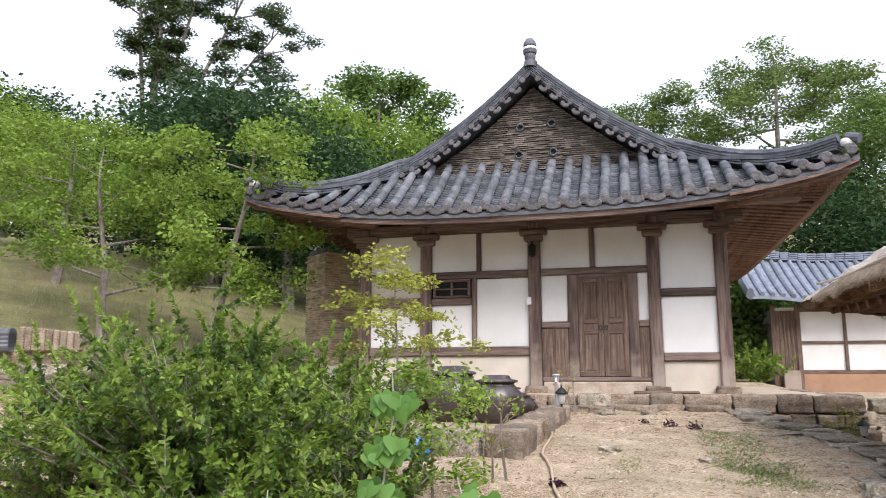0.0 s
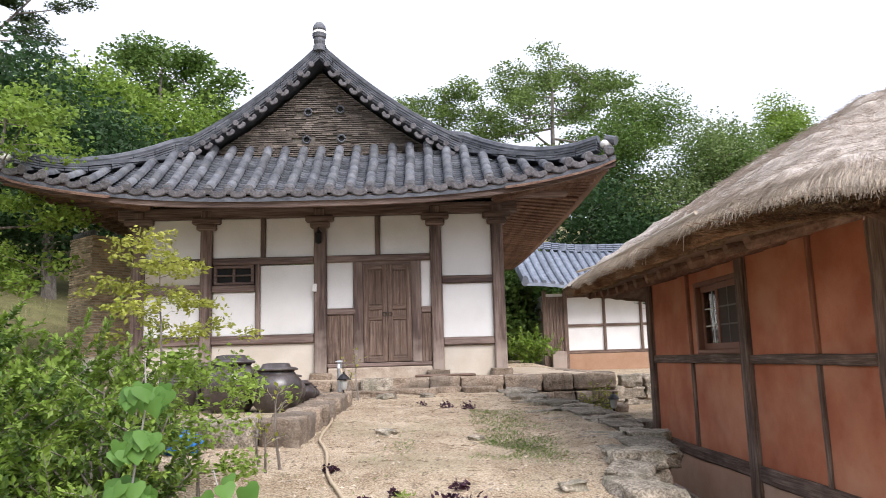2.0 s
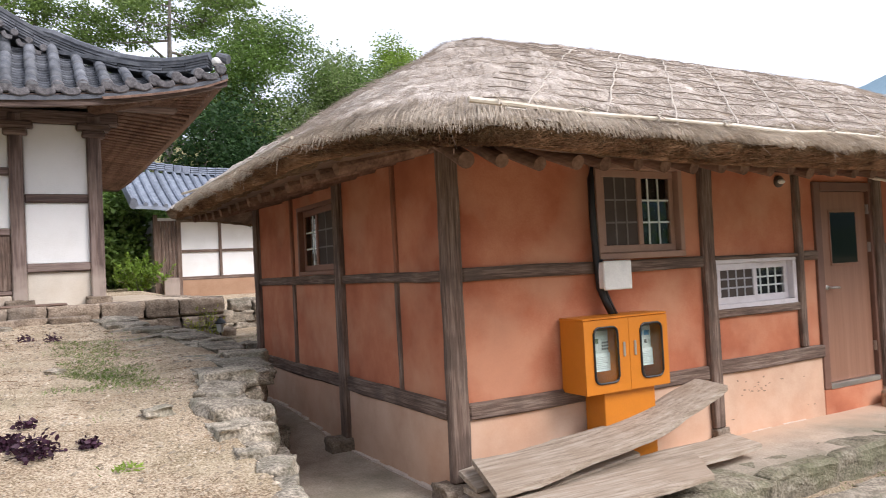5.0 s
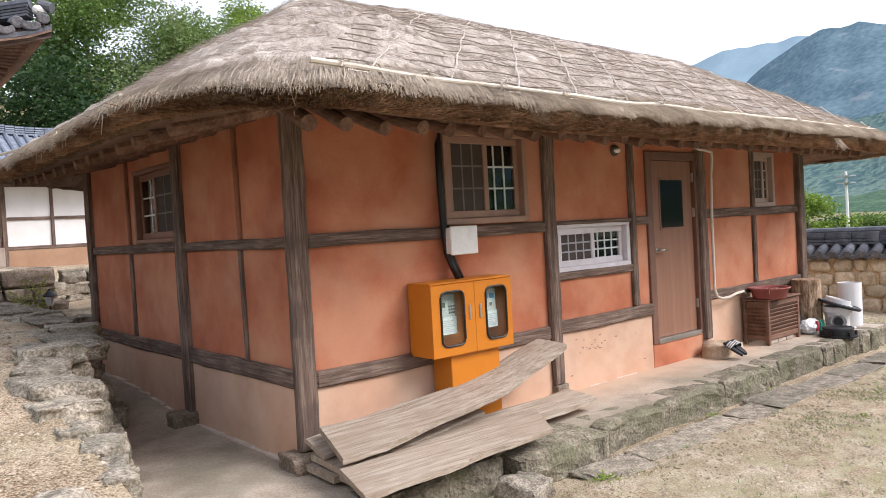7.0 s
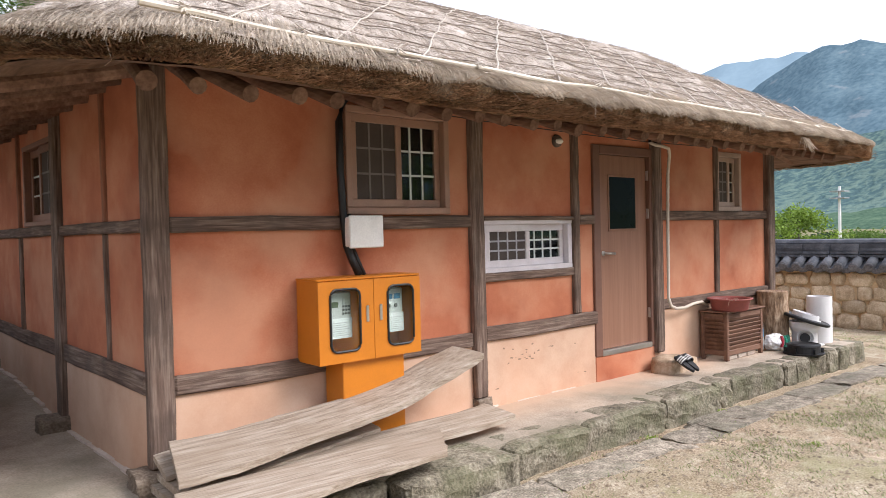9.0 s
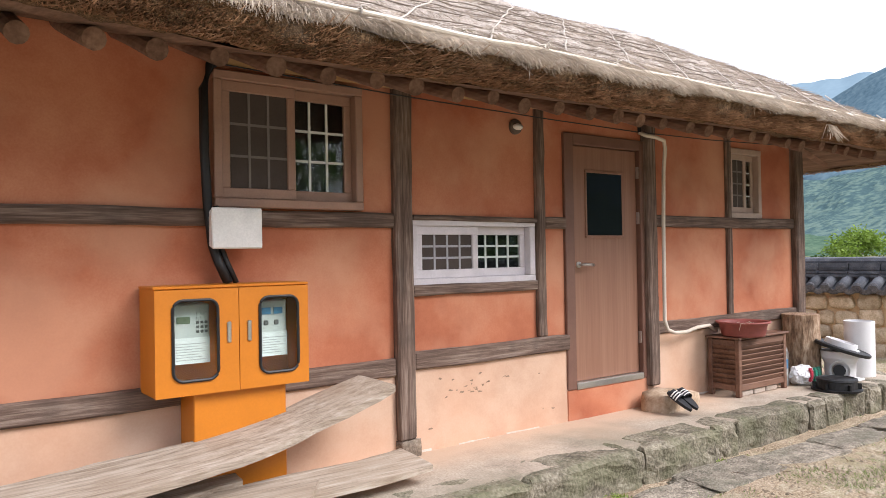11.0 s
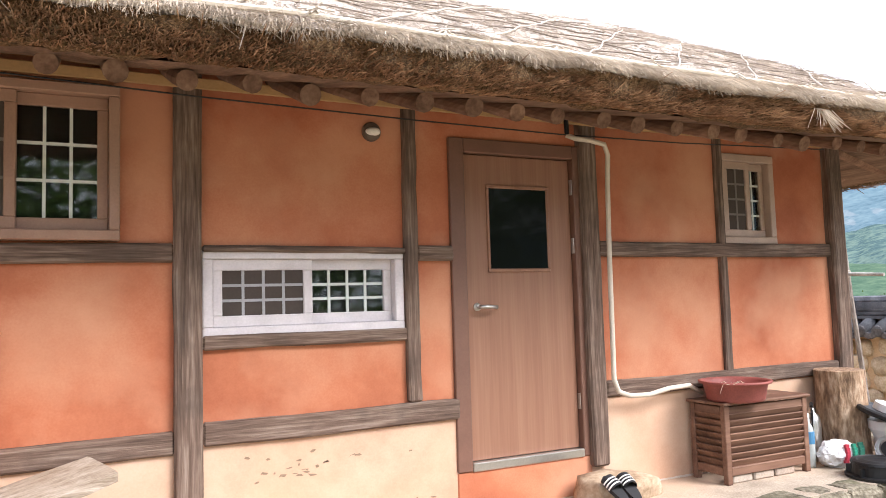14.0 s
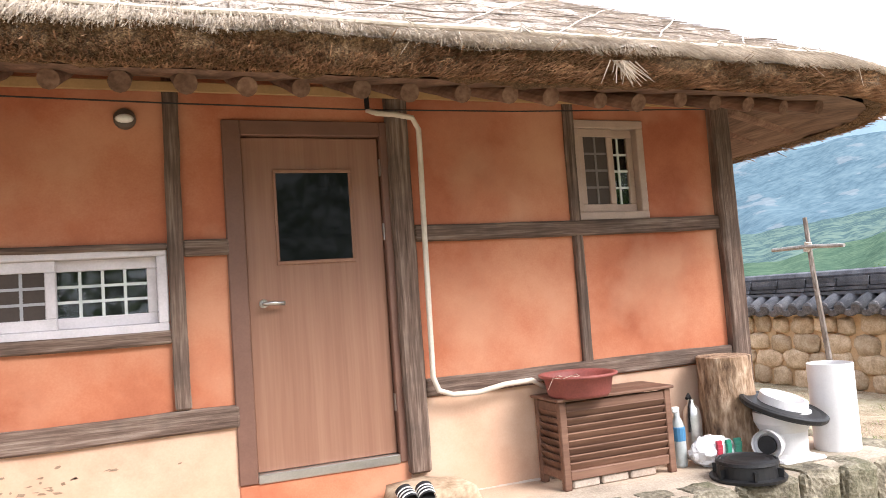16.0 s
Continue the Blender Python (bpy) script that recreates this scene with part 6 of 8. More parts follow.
mbox("lid", (4.52, 4.71, 1.10), (4.83, 4.734, 1.345), M_WHITE, jbox, 0.008)
bm = bmesh.new()
pts = [(4.64, 4.84, 2.26), (4.56, 4.82, 2.20), (4.515, 4.81, 2.05), (4.515, 4.81, 1.7), (4.53, 4.81, 1.36), (4.56, 4.82, 1.12), (4.59, 4.80, 1.02), (4.64, 4.78, 0.895)]
tube(bm, pts, 0.029, 8)
tube(bm, [(p[0] + 0.05, p[1] + 0.005, p[2]) for p in pts[4:]], 0.018, 7)
tagged(part("black_conduit", bm, M_BLACK, smooth=True), "black taped cable conduit running down the wall", "conduit")
M_PIPE = plain("white_wrapped_pipe", (0.62, 0.55, 0.46), 0.7, 0, 0.3)
bm = bmesh.new()
pts = [(8.50, 4.80, 2.13), (8.55, 4.76, 2.10), (8.66, 4.74, 2.09), (8.76, 4.74, 2.07), (8.805, 4.76, 2.0), (8.815, 4.79, 1.8), (8.81, 4.80, 1.3), (8.805, 4.80, 0.8), (8.80, 4.80, 0.40), (8.83, 4.79, 0.31), (8.92, 4.78, 0.275), (9.1, 4.78, 0.27), (9.3, 4.79, 0.30), (9.5, 4.80, 0.305), (9.62, 4.80, 0.24)]
tube(bm, [(p[0] + (0.022 if p[0] > 8.7 else 0), p[1], p[2]) for p in pts], 0.018, 9)
tagged(part("wrapped_pipe", bm, M_PIPE, smooth=True), "pale wrapped pipe running down beside the door", "pipe")
bm = bmesh.new()
tube(bm, [(8.50, 4.80, 2.29), (8.50, 4.79, 2.13)], 0.017, 8)
tagged(part("pipe_stub", bm, M_BLACK), "short black pipe stub under the eave", "pipe")
bm = bmesh.new()
tube(bm, [(4.6 + 6.6 * k / 24, 4.795, lin(k, (0, 5, 10, 14, 18, 24), (2.21, 2.165, 2.14, 2.13, 2.145, 2.20))) for k in range(25)], 0.005, 5)
tagged(part("overhead_cable", bm, M_BLACK), "thin black cable slung under the eave", "cable")
lamp = thing("wall_lamp", (7.065, 4.84, 2.06), "round bulkhead wall lamp with a white half cover", "wall lamp")
bm = bmesh.new()
lathe(bm, [(0.07, 0), (0.07, 0.02), (0.062, 0.035), (0.03, 0.05)], (0, 0, 0), 20)
for v in bm.verts:
    v.co = Vector((7.065 + v.co.x * 0.88, FRONT - v.co.z, 2.065 + v.co.y * 0.88))
part("base", bm, plain("brown_lamp_base", (0.10, 0.075, 0.06), 0.5), lamp)
bm = bmesh.new()
bmesh.ops.create_uvsphere(bm, u_segments=16, v_segments=8, radius=0.05, matrix=Matrix.Translation((7.065, FRONT - 0.04, 2.06)) @ Matrix.Diagonal((1, 0.7, 0.55, 1)))
part("cover", bm, M_WHITE, lamp, "white half cover", True)

# white mortar line where the plinth meets the walkway
bm = bmesh.new()
for x0, x1 in ((6.05, 7.6), (8.9, 10.9), (3.35, 5.8)):
    x = x0
    while x < x1:
        w = random.uniform(0.06, 0.22)
        box(bm, (x, FRONT - 0.008 - random.uniform(0, 0.012), FL - 0.01), (min(x + w, x1), FRONT, FL + random.uniform(0.003, 0.016)))
        x += w
y = 5.1
while y < 9.6:
    w = random.uniform(0.08, 0.3)
    box(bm, (HX0 - 0.01 - random.uniform(0, 0.02), y, pave_z(3.0, y) - 0.01), (HX0 + 0.03, y + w, pave_z(3.0, y) + random.uniform(0.006, 0.025)))
    y += w
tagged(part("mortar_line", bm, material("pinkish_white_mortar", [(0.52, 0.42, 0.35), (0.68, 0.60, 0.53)], 9, 0.95, 0.4, 60), hut, "white mortar smear along the wall foot"), kind="stuff")

# dirt flakes on the plinth
bm = bmesh.new()
for k in range(26):
    x, z = random.gauss(6.62, 0.14), random.gauss(0.03, 0.05)
    if k > 18:
        x, z = random.uniform(6.1, 7.5), random.uniform(-0.25, 0.15)
    w, h = random.uniform(0.006, 0.03), random.uniform(0.003, 0.010)
    c = [bm.verts.new((x + w * math.cos(q * math.pi / 3), FRONT - 0.0145, z + h * math.sin(q * math.pi / 3) + 0.4 * w * math.cos(q * math.pi / 3) * random.uniform(-1, 1))) for q in range(6)]
    bm.faces.new(c)
tagged(part("dirt_flecks", bm, material("dried_mud", [(0.22, 0.15, 0.10), (0.32, 0.23, 0.16)], 20, 0.95, 0), hut, "dried mud flecks on the plinth"), kind="stuff")

# ---- clutter on the walkway ----
M_CAB = material("red_brown_stained_wood", [(0.09, 0.043, 0.027), (0.155, 0.079, 0.05), (0.22, 0.122, 0.08)], 8, 0.6, 0.35, 50, (0.08, 1, 1), rand=0.15)
cab = thing("slatted_cabinet", (9.98, 4.68, FL), "low red-brown wooden cabinet with slatted sides", "cabinet")
CX0, CX1, CY0, CY1, CZ = 9.55, 10.41, 4.50, 4.84, 0.20


def cbox(name, a, b, mat=None, bev=0.005, parent=None, m=None):
    bm = bmesh.new()
    box(bm, a, b, bev, 1, m)
    return part(name, bm, mat or M_CAB, parent or cab)


for x in (CX0, CX1 - 0.05):
    for y in (CY0, CY1 - 0.045):
        cbox("leg", (x, y, FL), (x + 0.05, y + 0.045, CZ - 0.02))
for k in range(2):
    cbox("top_board", (CX0 - 0.02, CY0 - 0.02 + k * 0.19, CZ - 0.02), (CX1 + 0.02, CY0 + 0.165 + k * 0.19, CZ))
for z in (FL + 0.09, CZ - 0.06):
    cbox("rail", (CX0 + 0.05, CY0 + 0.005, z - 0.03), (CX1 - 0.05, CY0 + 0.035, z + 0.03))
    cbox("rail", (CX0 + 0.005, CY0 + 0.045, z - 0.03), (CX0 + 0.035, CY1 - 0.045, z + 0.03))
for k in range(8):
    z = FL + 0.145 + k * 0.047
    m = Matrix.Translation((0, CY0 + 0.02, z)) @ Euler((radians(-58), 0, 0)).to_matrix().to_4x4() @ Matrix.Translation((0, -CY0 - 0.02, -z))
    cbox("slat", (CX0 + 0.05, CY0 - 0.008, z - 0.006), (CX1 - 0.05, CY0 + 0.05, z + 0.006), bev=0.002, m=m)
    m = Matrix.Translation((CX0 + 0.02, 0, z)) @ Euler((0, radians(58), 0)).to_matrix().to_4x4() @ Matrix.Translation((-CX0 - 0.02, 0, -z))
    cbox("slat", (CX0 - 0.008, CY0 + 0.045, z - 0.006), (CX0 + 0.05, CY1 - 0.045, z + 0.006), bev=0.002, m=m)
# the shade inside the cabinet is painted as a near-black backing
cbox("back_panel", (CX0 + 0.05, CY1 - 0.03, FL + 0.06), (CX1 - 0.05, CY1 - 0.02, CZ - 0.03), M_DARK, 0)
for k in range(3):
    bm = bmesh.new()
    x = 9.62 + k * 0.22
    box(bm, (x, 4.52, FL), (x + 0.2, 4.62, FL + 0.058), 0.01)
    tagged(part("paving_brick", bm, M_CONC), "grey brick under the slatted cabinet", "brick", "bricks under the cabinet")
basin = thing("plastic_basin", (9.745, 4.57, CZ), "dusty red plastic basin on the slatted cabinet", "basin")
bm = bmesh.new()
lathe(bm, [(0.19, 0.0), (0.205, 0.02), (0.225, 0.12), (0.255, 0.13), (0.258, 0.145), (0.24, 0.148), (0.22, 0.13), (0.19, 0.02), (0.05, 0.015)], (9.745, 4.57, CZ), 32)
part("bowl", bm, plain("dusty_red_plastic", (0.25, 0.07, 0.058), 0.6, 0, 0.1, 0.25), basin, smooth=True)
bm = bmesh.new()
for k in range(14):
    a = random.uniform(0, 6.28)
    p = Vector((9.60 + 0.05 * math.cos(a), 4.46 + 0.05 * math.sin(a), CZ + 0.13))
    tube(bm, [p, p + Vector((random.gauss(0, 0.06), random.gauss(0, 0.05), random.uniform(0.0, 0.03))), p + Vector((random.gauss(0.02, 0.08), random.gauss(0, 0.06), random.uniform(-0.05, 0.02)))], 0.0018, 4)
part("dry_twigs", bm, M_STRAW, basin, "dry straw in the basin")
# log stump
bm = bmesh.new()
prof = [(0.195, 0.0), (0.19, 0.1), (0.185, 0.25), (0.19, 0.4), (0.185, 0.55), (0.19, 0.71), (0.18, 0.715)]
lathe(bm, prof, (0, 0, 0), 40)
for v in bm.verts:
    a = math.atan2(v.co.y, v.co.x)
    k = 1 + 0.06 * noise.noise(Vector((a * 2.2, v.co.z * 1.2, 1))) + 0.05 * noise.noise(Vector((a * 9, v.co.z * 3.5, 2)))
    v.co = Vector((11.06 + v.co.x * k - 0.04 * v.co.z, 4.68 + v.co.y * k, FL + v.co.z))
M_LOGBARK = material("flaky_tan_bark", [(0.08, 0.045, 0.028), (0.28, 0.18, 0.11), (0.50, 0.37, 0.26)], 17, 0.9, 1.0, 45, (1, 1, 0.3), bump_dist=0.03)
tagged(part("log_stump", bm, M_LOGBARK), "upright log with flaky tan bark against the corner post", "log")
# plastic sewage fitting with a black cover, white pipe, black drain box
M_PVC = plain("white_pvc", (0.72, 0.71, 0.71), 0.35, 0, 0.05, 0.05)
tp = thing("drain_fitting", (11.20, 4.34, FL), "white plastic drain trap with a tilted black cover ring", "drain fitting")
bm = bmesh.new()
lathe(bm, [(0.15, 0.0), (0.16, 0.02), (0.15, 0.06), (0.155, 0.2), (0.185, 0.26), (0.19, 0.33)], (11.20, 4.34, FL), 56)
box(bm, (11.02, 4.17, FL), (11.40, 4.50, FL + 0.03), 0.012)
part("body", bm, M_PVC, tp, smooth=False)
bm = bmesh.new()
d = Vector((-0.88, -0.45, 0.08)).normalized()
c = Vector((11.05, 4.28, FL + 0.14))
tube(bm, [c, c + d * 0.10, c + d * 0.101, c + d * 0.15], [0.075, 0.075, 0.098, 0.098], 20, False)
part("inlet", bm, M_PVC, tp)
# the shade inside the inlet is a solid black disc set in its mouth
bm = bmesh.new()
tube(bm, [c + d * 0.12, c + d * 0.14], [0.06, 0.06], 16)
part("inlet_hole", bm, M_BLACK, tp)
tilt = Matrix.Translation((11.20, 4.33, FL + 0.335)) @ Euler((radians(15), radians(9), 0)).to_matrix().to_4x4() @ Matrix.Diagonal((1.10, 1.10, 1.1, 1))
bm = bmesh.new()
lathe(bm, [(0.16, 0.0), (0.255, 0.0), (0.265, 0.012), (0.265, 0.03), (0.245, 0.04), (0.22, 0.032), (0.16, 0.034)], (0, 0, 0), 36)
for v in bm.verts:
    v.co = tilt @ v.co
part("cover_ring", bm, M_BLACK, tp, "black ring cover, tilted")
bm = bmesh.new()
lathe(bm, [(0.13, 0.02), (0.15, 0.035), (0.145, 0.085), (0.125, 0.085), (0.12, 0.04)], (0, 0, 0), 30)
for v in bm.verts:
    v.co = tilt @ Vector((v.co.x + 0.01, v.co.y + 0.02, v.co.z))
part("collar", bm, M_PVC, tp)
bm = bmesh.new()
px, py = 11.72, 4.37
lathe(bm, [(0.155, 0.0), (0.155, 0.61), (0.148, 0.612), (0.146, 0.605), (0.146, 0.1)], (px, py, FL), 72)
tagged(part("pvc_pipe", bm, M_PVC), "upright white plastic pipe standing on the walkway", "pipe")
bm = bmesh.new()
dc = (10.66, 4.12, FL)
lathe(bm, [(0.232, 0.0), (0.236, 0.018), (0.19, 0.022), (0.185, 0.095), (0.195, 0.10), (0.19, 0.118), (0.176, 0.122), (0.172, 0.114), (0.155, 0.122), (0.14, 0.114), (0.11, 0.122), (0.05, 0.116)], dc, 32)
for k in range(6):
    a = k * math.pi / 3
    box(bm, (dc[0] + 0.18, dc[1] - 0.008, FL + 0.01), (dc[0] + 0.222, dc[1] + 0.008, FL + 0.075), 0, 1,
        Matrix.Translation(dc) @ Euler((0, 0, a)).to_matrix().to_4x4() @ Matrix.Translation(-Vector(dc)))
tagged(part("drain_cover", bm, M_BLACK), "black plastic drain cover lying on the walkway", "drain cover")
# fire extinguisher, bottle, sack
ext = thing("fire_extinguisher", (10.76, 4.74, FL), "steel fire extinguisher standing by the wall", "extinguisher")
bm = bmesh.new()
lathe(bm, [(0.062, 0), (0.065, 0.02), (0.065, 0.30), (0.05, 0.36), (0.022, 0.39), (0.022, 0.42)], (10.76, 4.74, FL), 20)
part("cylinder", bm, M_STEEL, ext, smooth=True)
bm = bmesh.new()
tube(bm, [(10.76, 4.74, FL + 0.42), (10.72, 4.71, FL + 0.46), (10.68, 4.68, FL + 0.44)], 0.012, 6)
tube(bm, [(10.76, 4.74, FL + 0.42), (10.70, 4.69, FL + 0.38), (10.69, 4.69, FL + 0.2)], 0.009, 6)
part("valve_and_hose", bm, M_BLACK, ext)
bot = thing("spray_bottle", (10.52, 4.60, FL), "blue and white plastic spray bottle", "bottle")
bm = bmesh.new()
lathe(bm, [(0.045, 0), (0.048, 0.02), (0.048, 0.22), (0.04, 0.3), (0.02, 0.34), (0.02, 0.37)], (10.52, 4.60, FL), 16)
part("body", bm, plain("pale_blue_plastic", (0.40, 0.43, 0.42), 0.4), bot, smooth=True)
bm = bmesh.new()
lathe(bm, [(0.0485, 0.18), (0.0492, 0.185), (0.0492, 0.27), (0.0455, 0.275)], (10.52, 4.60, FL), 16)
part("label_band", bm, M_BLUE, bot, "blue label band")
bm = bmesh.new()
box(bm, (10.48, 4.585, FL + 0.37), (10.54, 4.615, FL + 0.41), 0.008)
part("trigger_head", bm, M_WHITE, bot)
sack = thing("plastic_sack", (10.74, 4.55, FL), "crumpled white sack with red and green print", "sack")
bm = bmesh.new()
bmesh.ops.create_icosphere(bm, subdivisions=4, radius=1.0)
for v in bm.verts:
    p = v.co.copy()
    p += noise.noise_vector(p * 2.3) * 0.22 + noise.noise_vector(p * 6) * 0.08
    v.co = Vector((10.72 + p.x * 0.17, 4.50 + p.y * 0.12, FL + 0.09 + max(p.z, -0.85) * 0.11))
part("bag", bm, M_PVC, sack)
for x, w, c in ((10.64, 0.04, (0.35, 0.03, 0.05)), (10.71, 0.035, (0.02, 0.22, 0.14)), (10.79, 0.05, (0.03, 0.16, 0.11))):
    bm = bmesh.new()
    for k in range(6):
        z = FL + 0.05 + k * 0.022
        y = 4.50 - 0.126 * math.sqrt(max(0.05, 1 - ((z - FL - 0.09) / 0.12) ** 2)) * math.sqrt(max(0.1, 1 - ((x - 10.72) / 0.18) ** 2)) - 0.018
        box(bm, (x + 0.006 * k, y, z), (x + w + 0.006 * k, y + 0.02, z + 0.0225))
    part("printed_patch", bm, plain("sack_print", c, 0.5), sack, "coloured print patch")
# slippers
M_SLIP = plain("black_foam", (0.018, 0.018, 0.020), 0.6)
for x, y, tz in ((8.49, 4.42, 8), (8.60, 4.42, -4)):
    sl = thing("slipper", (x, y, FL), "black rubber slipper with white stripes", "slipper", "pair of slippers")
    m = Matrix.Translation((x, y, FL + 0.115)) @ Euler((radians(32), 0, radians(tz))).to_matrix().to_4x4()
    bm = bmesh.new()
    out = []
    for k in range(20):
        a = 2 * math.pi * k / 20
        out.append((0.045 * math.cos(a) * (1 + 0.12 * math.sin(a)), 0.13 * math.sin(a)))
    lo = [bm.verts.new(m @ Vector((u, v, 0))) for u, v in out]
    hi = [bm.verts.new(m @ Vector((u, v, 0.025))) for u, v in out]
    bm.faces.new(lo[::-1])
    bm.faces.new(hi)
    for k in range(20):
        j = (k + 1) % 20
        bm.faces.new((lo[k], lo[j], hi[j], hi[k]))
    part("sole", bm, M_SLIP, sl)
    bm = bmesh.new()
    n = 10
    rows = []
    for v in (0.0, 0.035, 0.07, 0.10):
        rows.append([bm.verts.new(m @ Vector((0.052 * math.cos(math.pi * k / n), v, 0.012 + (0.062 - 0.15 * max(0, v - 0.04)) * math.sin(math.pi * k / n)))) for k in range(n + 1)])
    for a, b in zip(rows, rows[1:]):
        for k in range(n):
            bm.faces.new((a[k], a[k + 1], b[k + 1], b[k]))
    part("strap", bm, M_SLIP, sl)
    for q in range(3):
        bm = bmesh.new()
        v0 = 0.012 + q * 0.024
        r2 = [[bm.verts.new(m @ Vector((0.0545 * math.cos(math.pi * k / n), v, 0.0145 + (0.0625 - 0.15 * max(0, v - 0.04)) * math.sin(math.pi * k / n)))) for k in range(n + 1)] for v in (v0, v0 + 0.011)]
        for k in range(n):
            bm.faces.new((r2[0][k], r2[0][k + 1], r2[1][k + 1], r2[1][k]))
        part("white_stripe", bm, M_WHITE, sl)
# old planks piled at the corner
M_PLANK = material("bleached_old_plank", [(0.20, 0.15, 0.105), (0.35, 0.285, 0.22), (0.47, 0.405, 0.335)], 34, 0.85, 0.9, 150, (0.05, 1, 1), rand=0.12, blotch=(0.26, 0.19, 0.13), blotch_scale=2.2, blotch_amount=0.5, bump_dist=0.01)


def plank(a0, a1, b0, b1, thick, bow, wav, seed, label):
    """A warped board: its left end runs a0-a1 and its right end b0-b1; bow lifts it towards the right end."""
    bm = bmesh.new()
    a0, a1, b0, b1 = map(Vector, (a0, a1, b0, b1))
    n = 22
    rows = []
    for i in range(n + 1):
        k = i / n
        p, q = a0.lerp(b0, k), a1.lerp(b1, k)
        w = (q - p)
        e0 = wav * noise.noise(Vector((k * 4.0, seed, 0))) + wav * 0.3 * noise.noise(Vector((k * 17.0, seed, 0)))
        e1 = wav * noise.noise(Vector((k * 4.0, seed, 9))) + wav * 0.3 * noise.noise(Vector((k * 17.0, seed, 9)))
        dz = Vector((0, 0, bow * k ** 3 - bow * 0.12 * math.sin(math.pi * k)))
        wn2 = w.normalized()
        p2, q2 = p - wn2 * e0 + dz, q + wn2 * e1 + dz
        t = Vector((0, 0, thick))
        rows.append([bm.verts.new(p2 + t * 0.9), bm.verts.new(p2.lerp(q2, 0.08) + t), bm.verts.new(p2.lerp(q2, 0.5) + t * 1.05), bm.verts.new(p2.lerp(q2, 0.92) + t), bm.verts.new(q2 + t * 0.9), bm.verts.new(q2), bm.verts.new(p2)])
    for r, s in zip(rows, rows[1:]):
        for j in range(7):
            bm.faces.new((r[j], r[(j + 1) % 7], s[(j + 1) % 7], s[j]))
    bm.faces.new(rows[0])
    bm.faces.new(rows[-1][::-1])
    return tagged(part("old_plank", bm, M_PLANK), label, "plank", "old planks piled by the hut corner")


L1 = "bleached warped old plank on the pile"
plank((2.97, 4.12, -0.17), (3.12, 4.66, -0.08), (5.58, 4.42, -0.03), (5.45, 4.66, 0.02), 0.045, 0.21, 0.05, 1, L1)
plank((2.80, 3.62, -0.25), (2.95, 4.14, -0.23), (4.62, 3.78, -0.27), (4.95, 4.26, -0.25), 0.04, 0.0, 0.05, 2, "broad pale plank lying low on the pile")
plank((3.05, 4.05, -0.29), (3.10, 4.42, -0.27), (5.72, 4.22, -0.32), (5.70, 4.56, -0.28), 0.04, 0.02, 0.06, 3, "weathered plank beneath the others")
plank((3.02, 4.45, -0.22), (3.05, 4.74, -0.16), (4.45, 4.62, -0.10), (4.45, 4.78, -0.06), 0.035, 0.0, 0.03, 4, L1)
plank((3.02, 3.95, -0.335), (3.05, 4.35, -0.33), (4.9, 4.10, -0.35), (4.9, 4.45, -0.35), 0.035, 0.0, 0.04, 5, "weathered plank beneath the others")
plank((3.00, 4.30, -0.345), (3.02, 4.72, -0.345), (4.3, 4.48, -0.36), (4.3, 4.76, -0.36), 0.05, 0.0, 0.03, 6, "weathered plank beneath the others")
plank((3.03, 4.2, -0.285), (3.05, 4.68, -0.27), (4.6, 4.5, -0.25), (4.6, 4.74, -0.23), 0.045, 0.0, 0.03, 7, "weathered plank beneath the others")

# ---- trees and shrubs ----
def np_mesh(name, verts, quads):
    me = bpy.data.meshes.new(name)
    me.vertices.add(len(verts))
    me.vertices.foreach_set("co", np.asarray(verts, dtype=np.float32).ravel())
    q = np.asarray(quads, dtype=np.int32)
    me.loops.add(q.size)
    me.loops.foreach_set("vertex_index", q.ravel())
    me.polygons.add(len(q))
    me.polygons.foreach_set("loop_start", np.arange(0, q.size, 4, dtype=np.int32))
    me.update(calc_edges=True)
    return me


def leaf_cloud(name, points, size, rng, droop=0.3, long=1.7):
    """One small folded leaf at each point: two quads that share a midrib."""
    n = len(points)
    d = rng.normal(size=(n, 3))
    d[:, 2] = d[:, 2] * 0.5 - droop
    d /= np.linalg.norm(d, axis=1)[:, None]
    r = rng.normal(size=(n, 3))
    u = np.cross(d, r)
    u /= np.linalg.norm(u, axis=1)[:, None]
    w = np.cross(u, d)
    s = size * rng.uniform(0.6, 1.25, size=(n, 1))
    a = points
    tip = points + d * s * long
    l = points + d * s * long * 0.45 + u * s * 0.5 + w * s * 0.12
    rr = points + d * s * long * 0.45 - u * s * 0.5 + w * s * 0.12
    verts = np.stack([a, l, tip, rr], 1).reshape(-1, 3)
    quads = np.arange(4 * n).reshape(n, 4)
    return np_mesh(name, verts, quads)


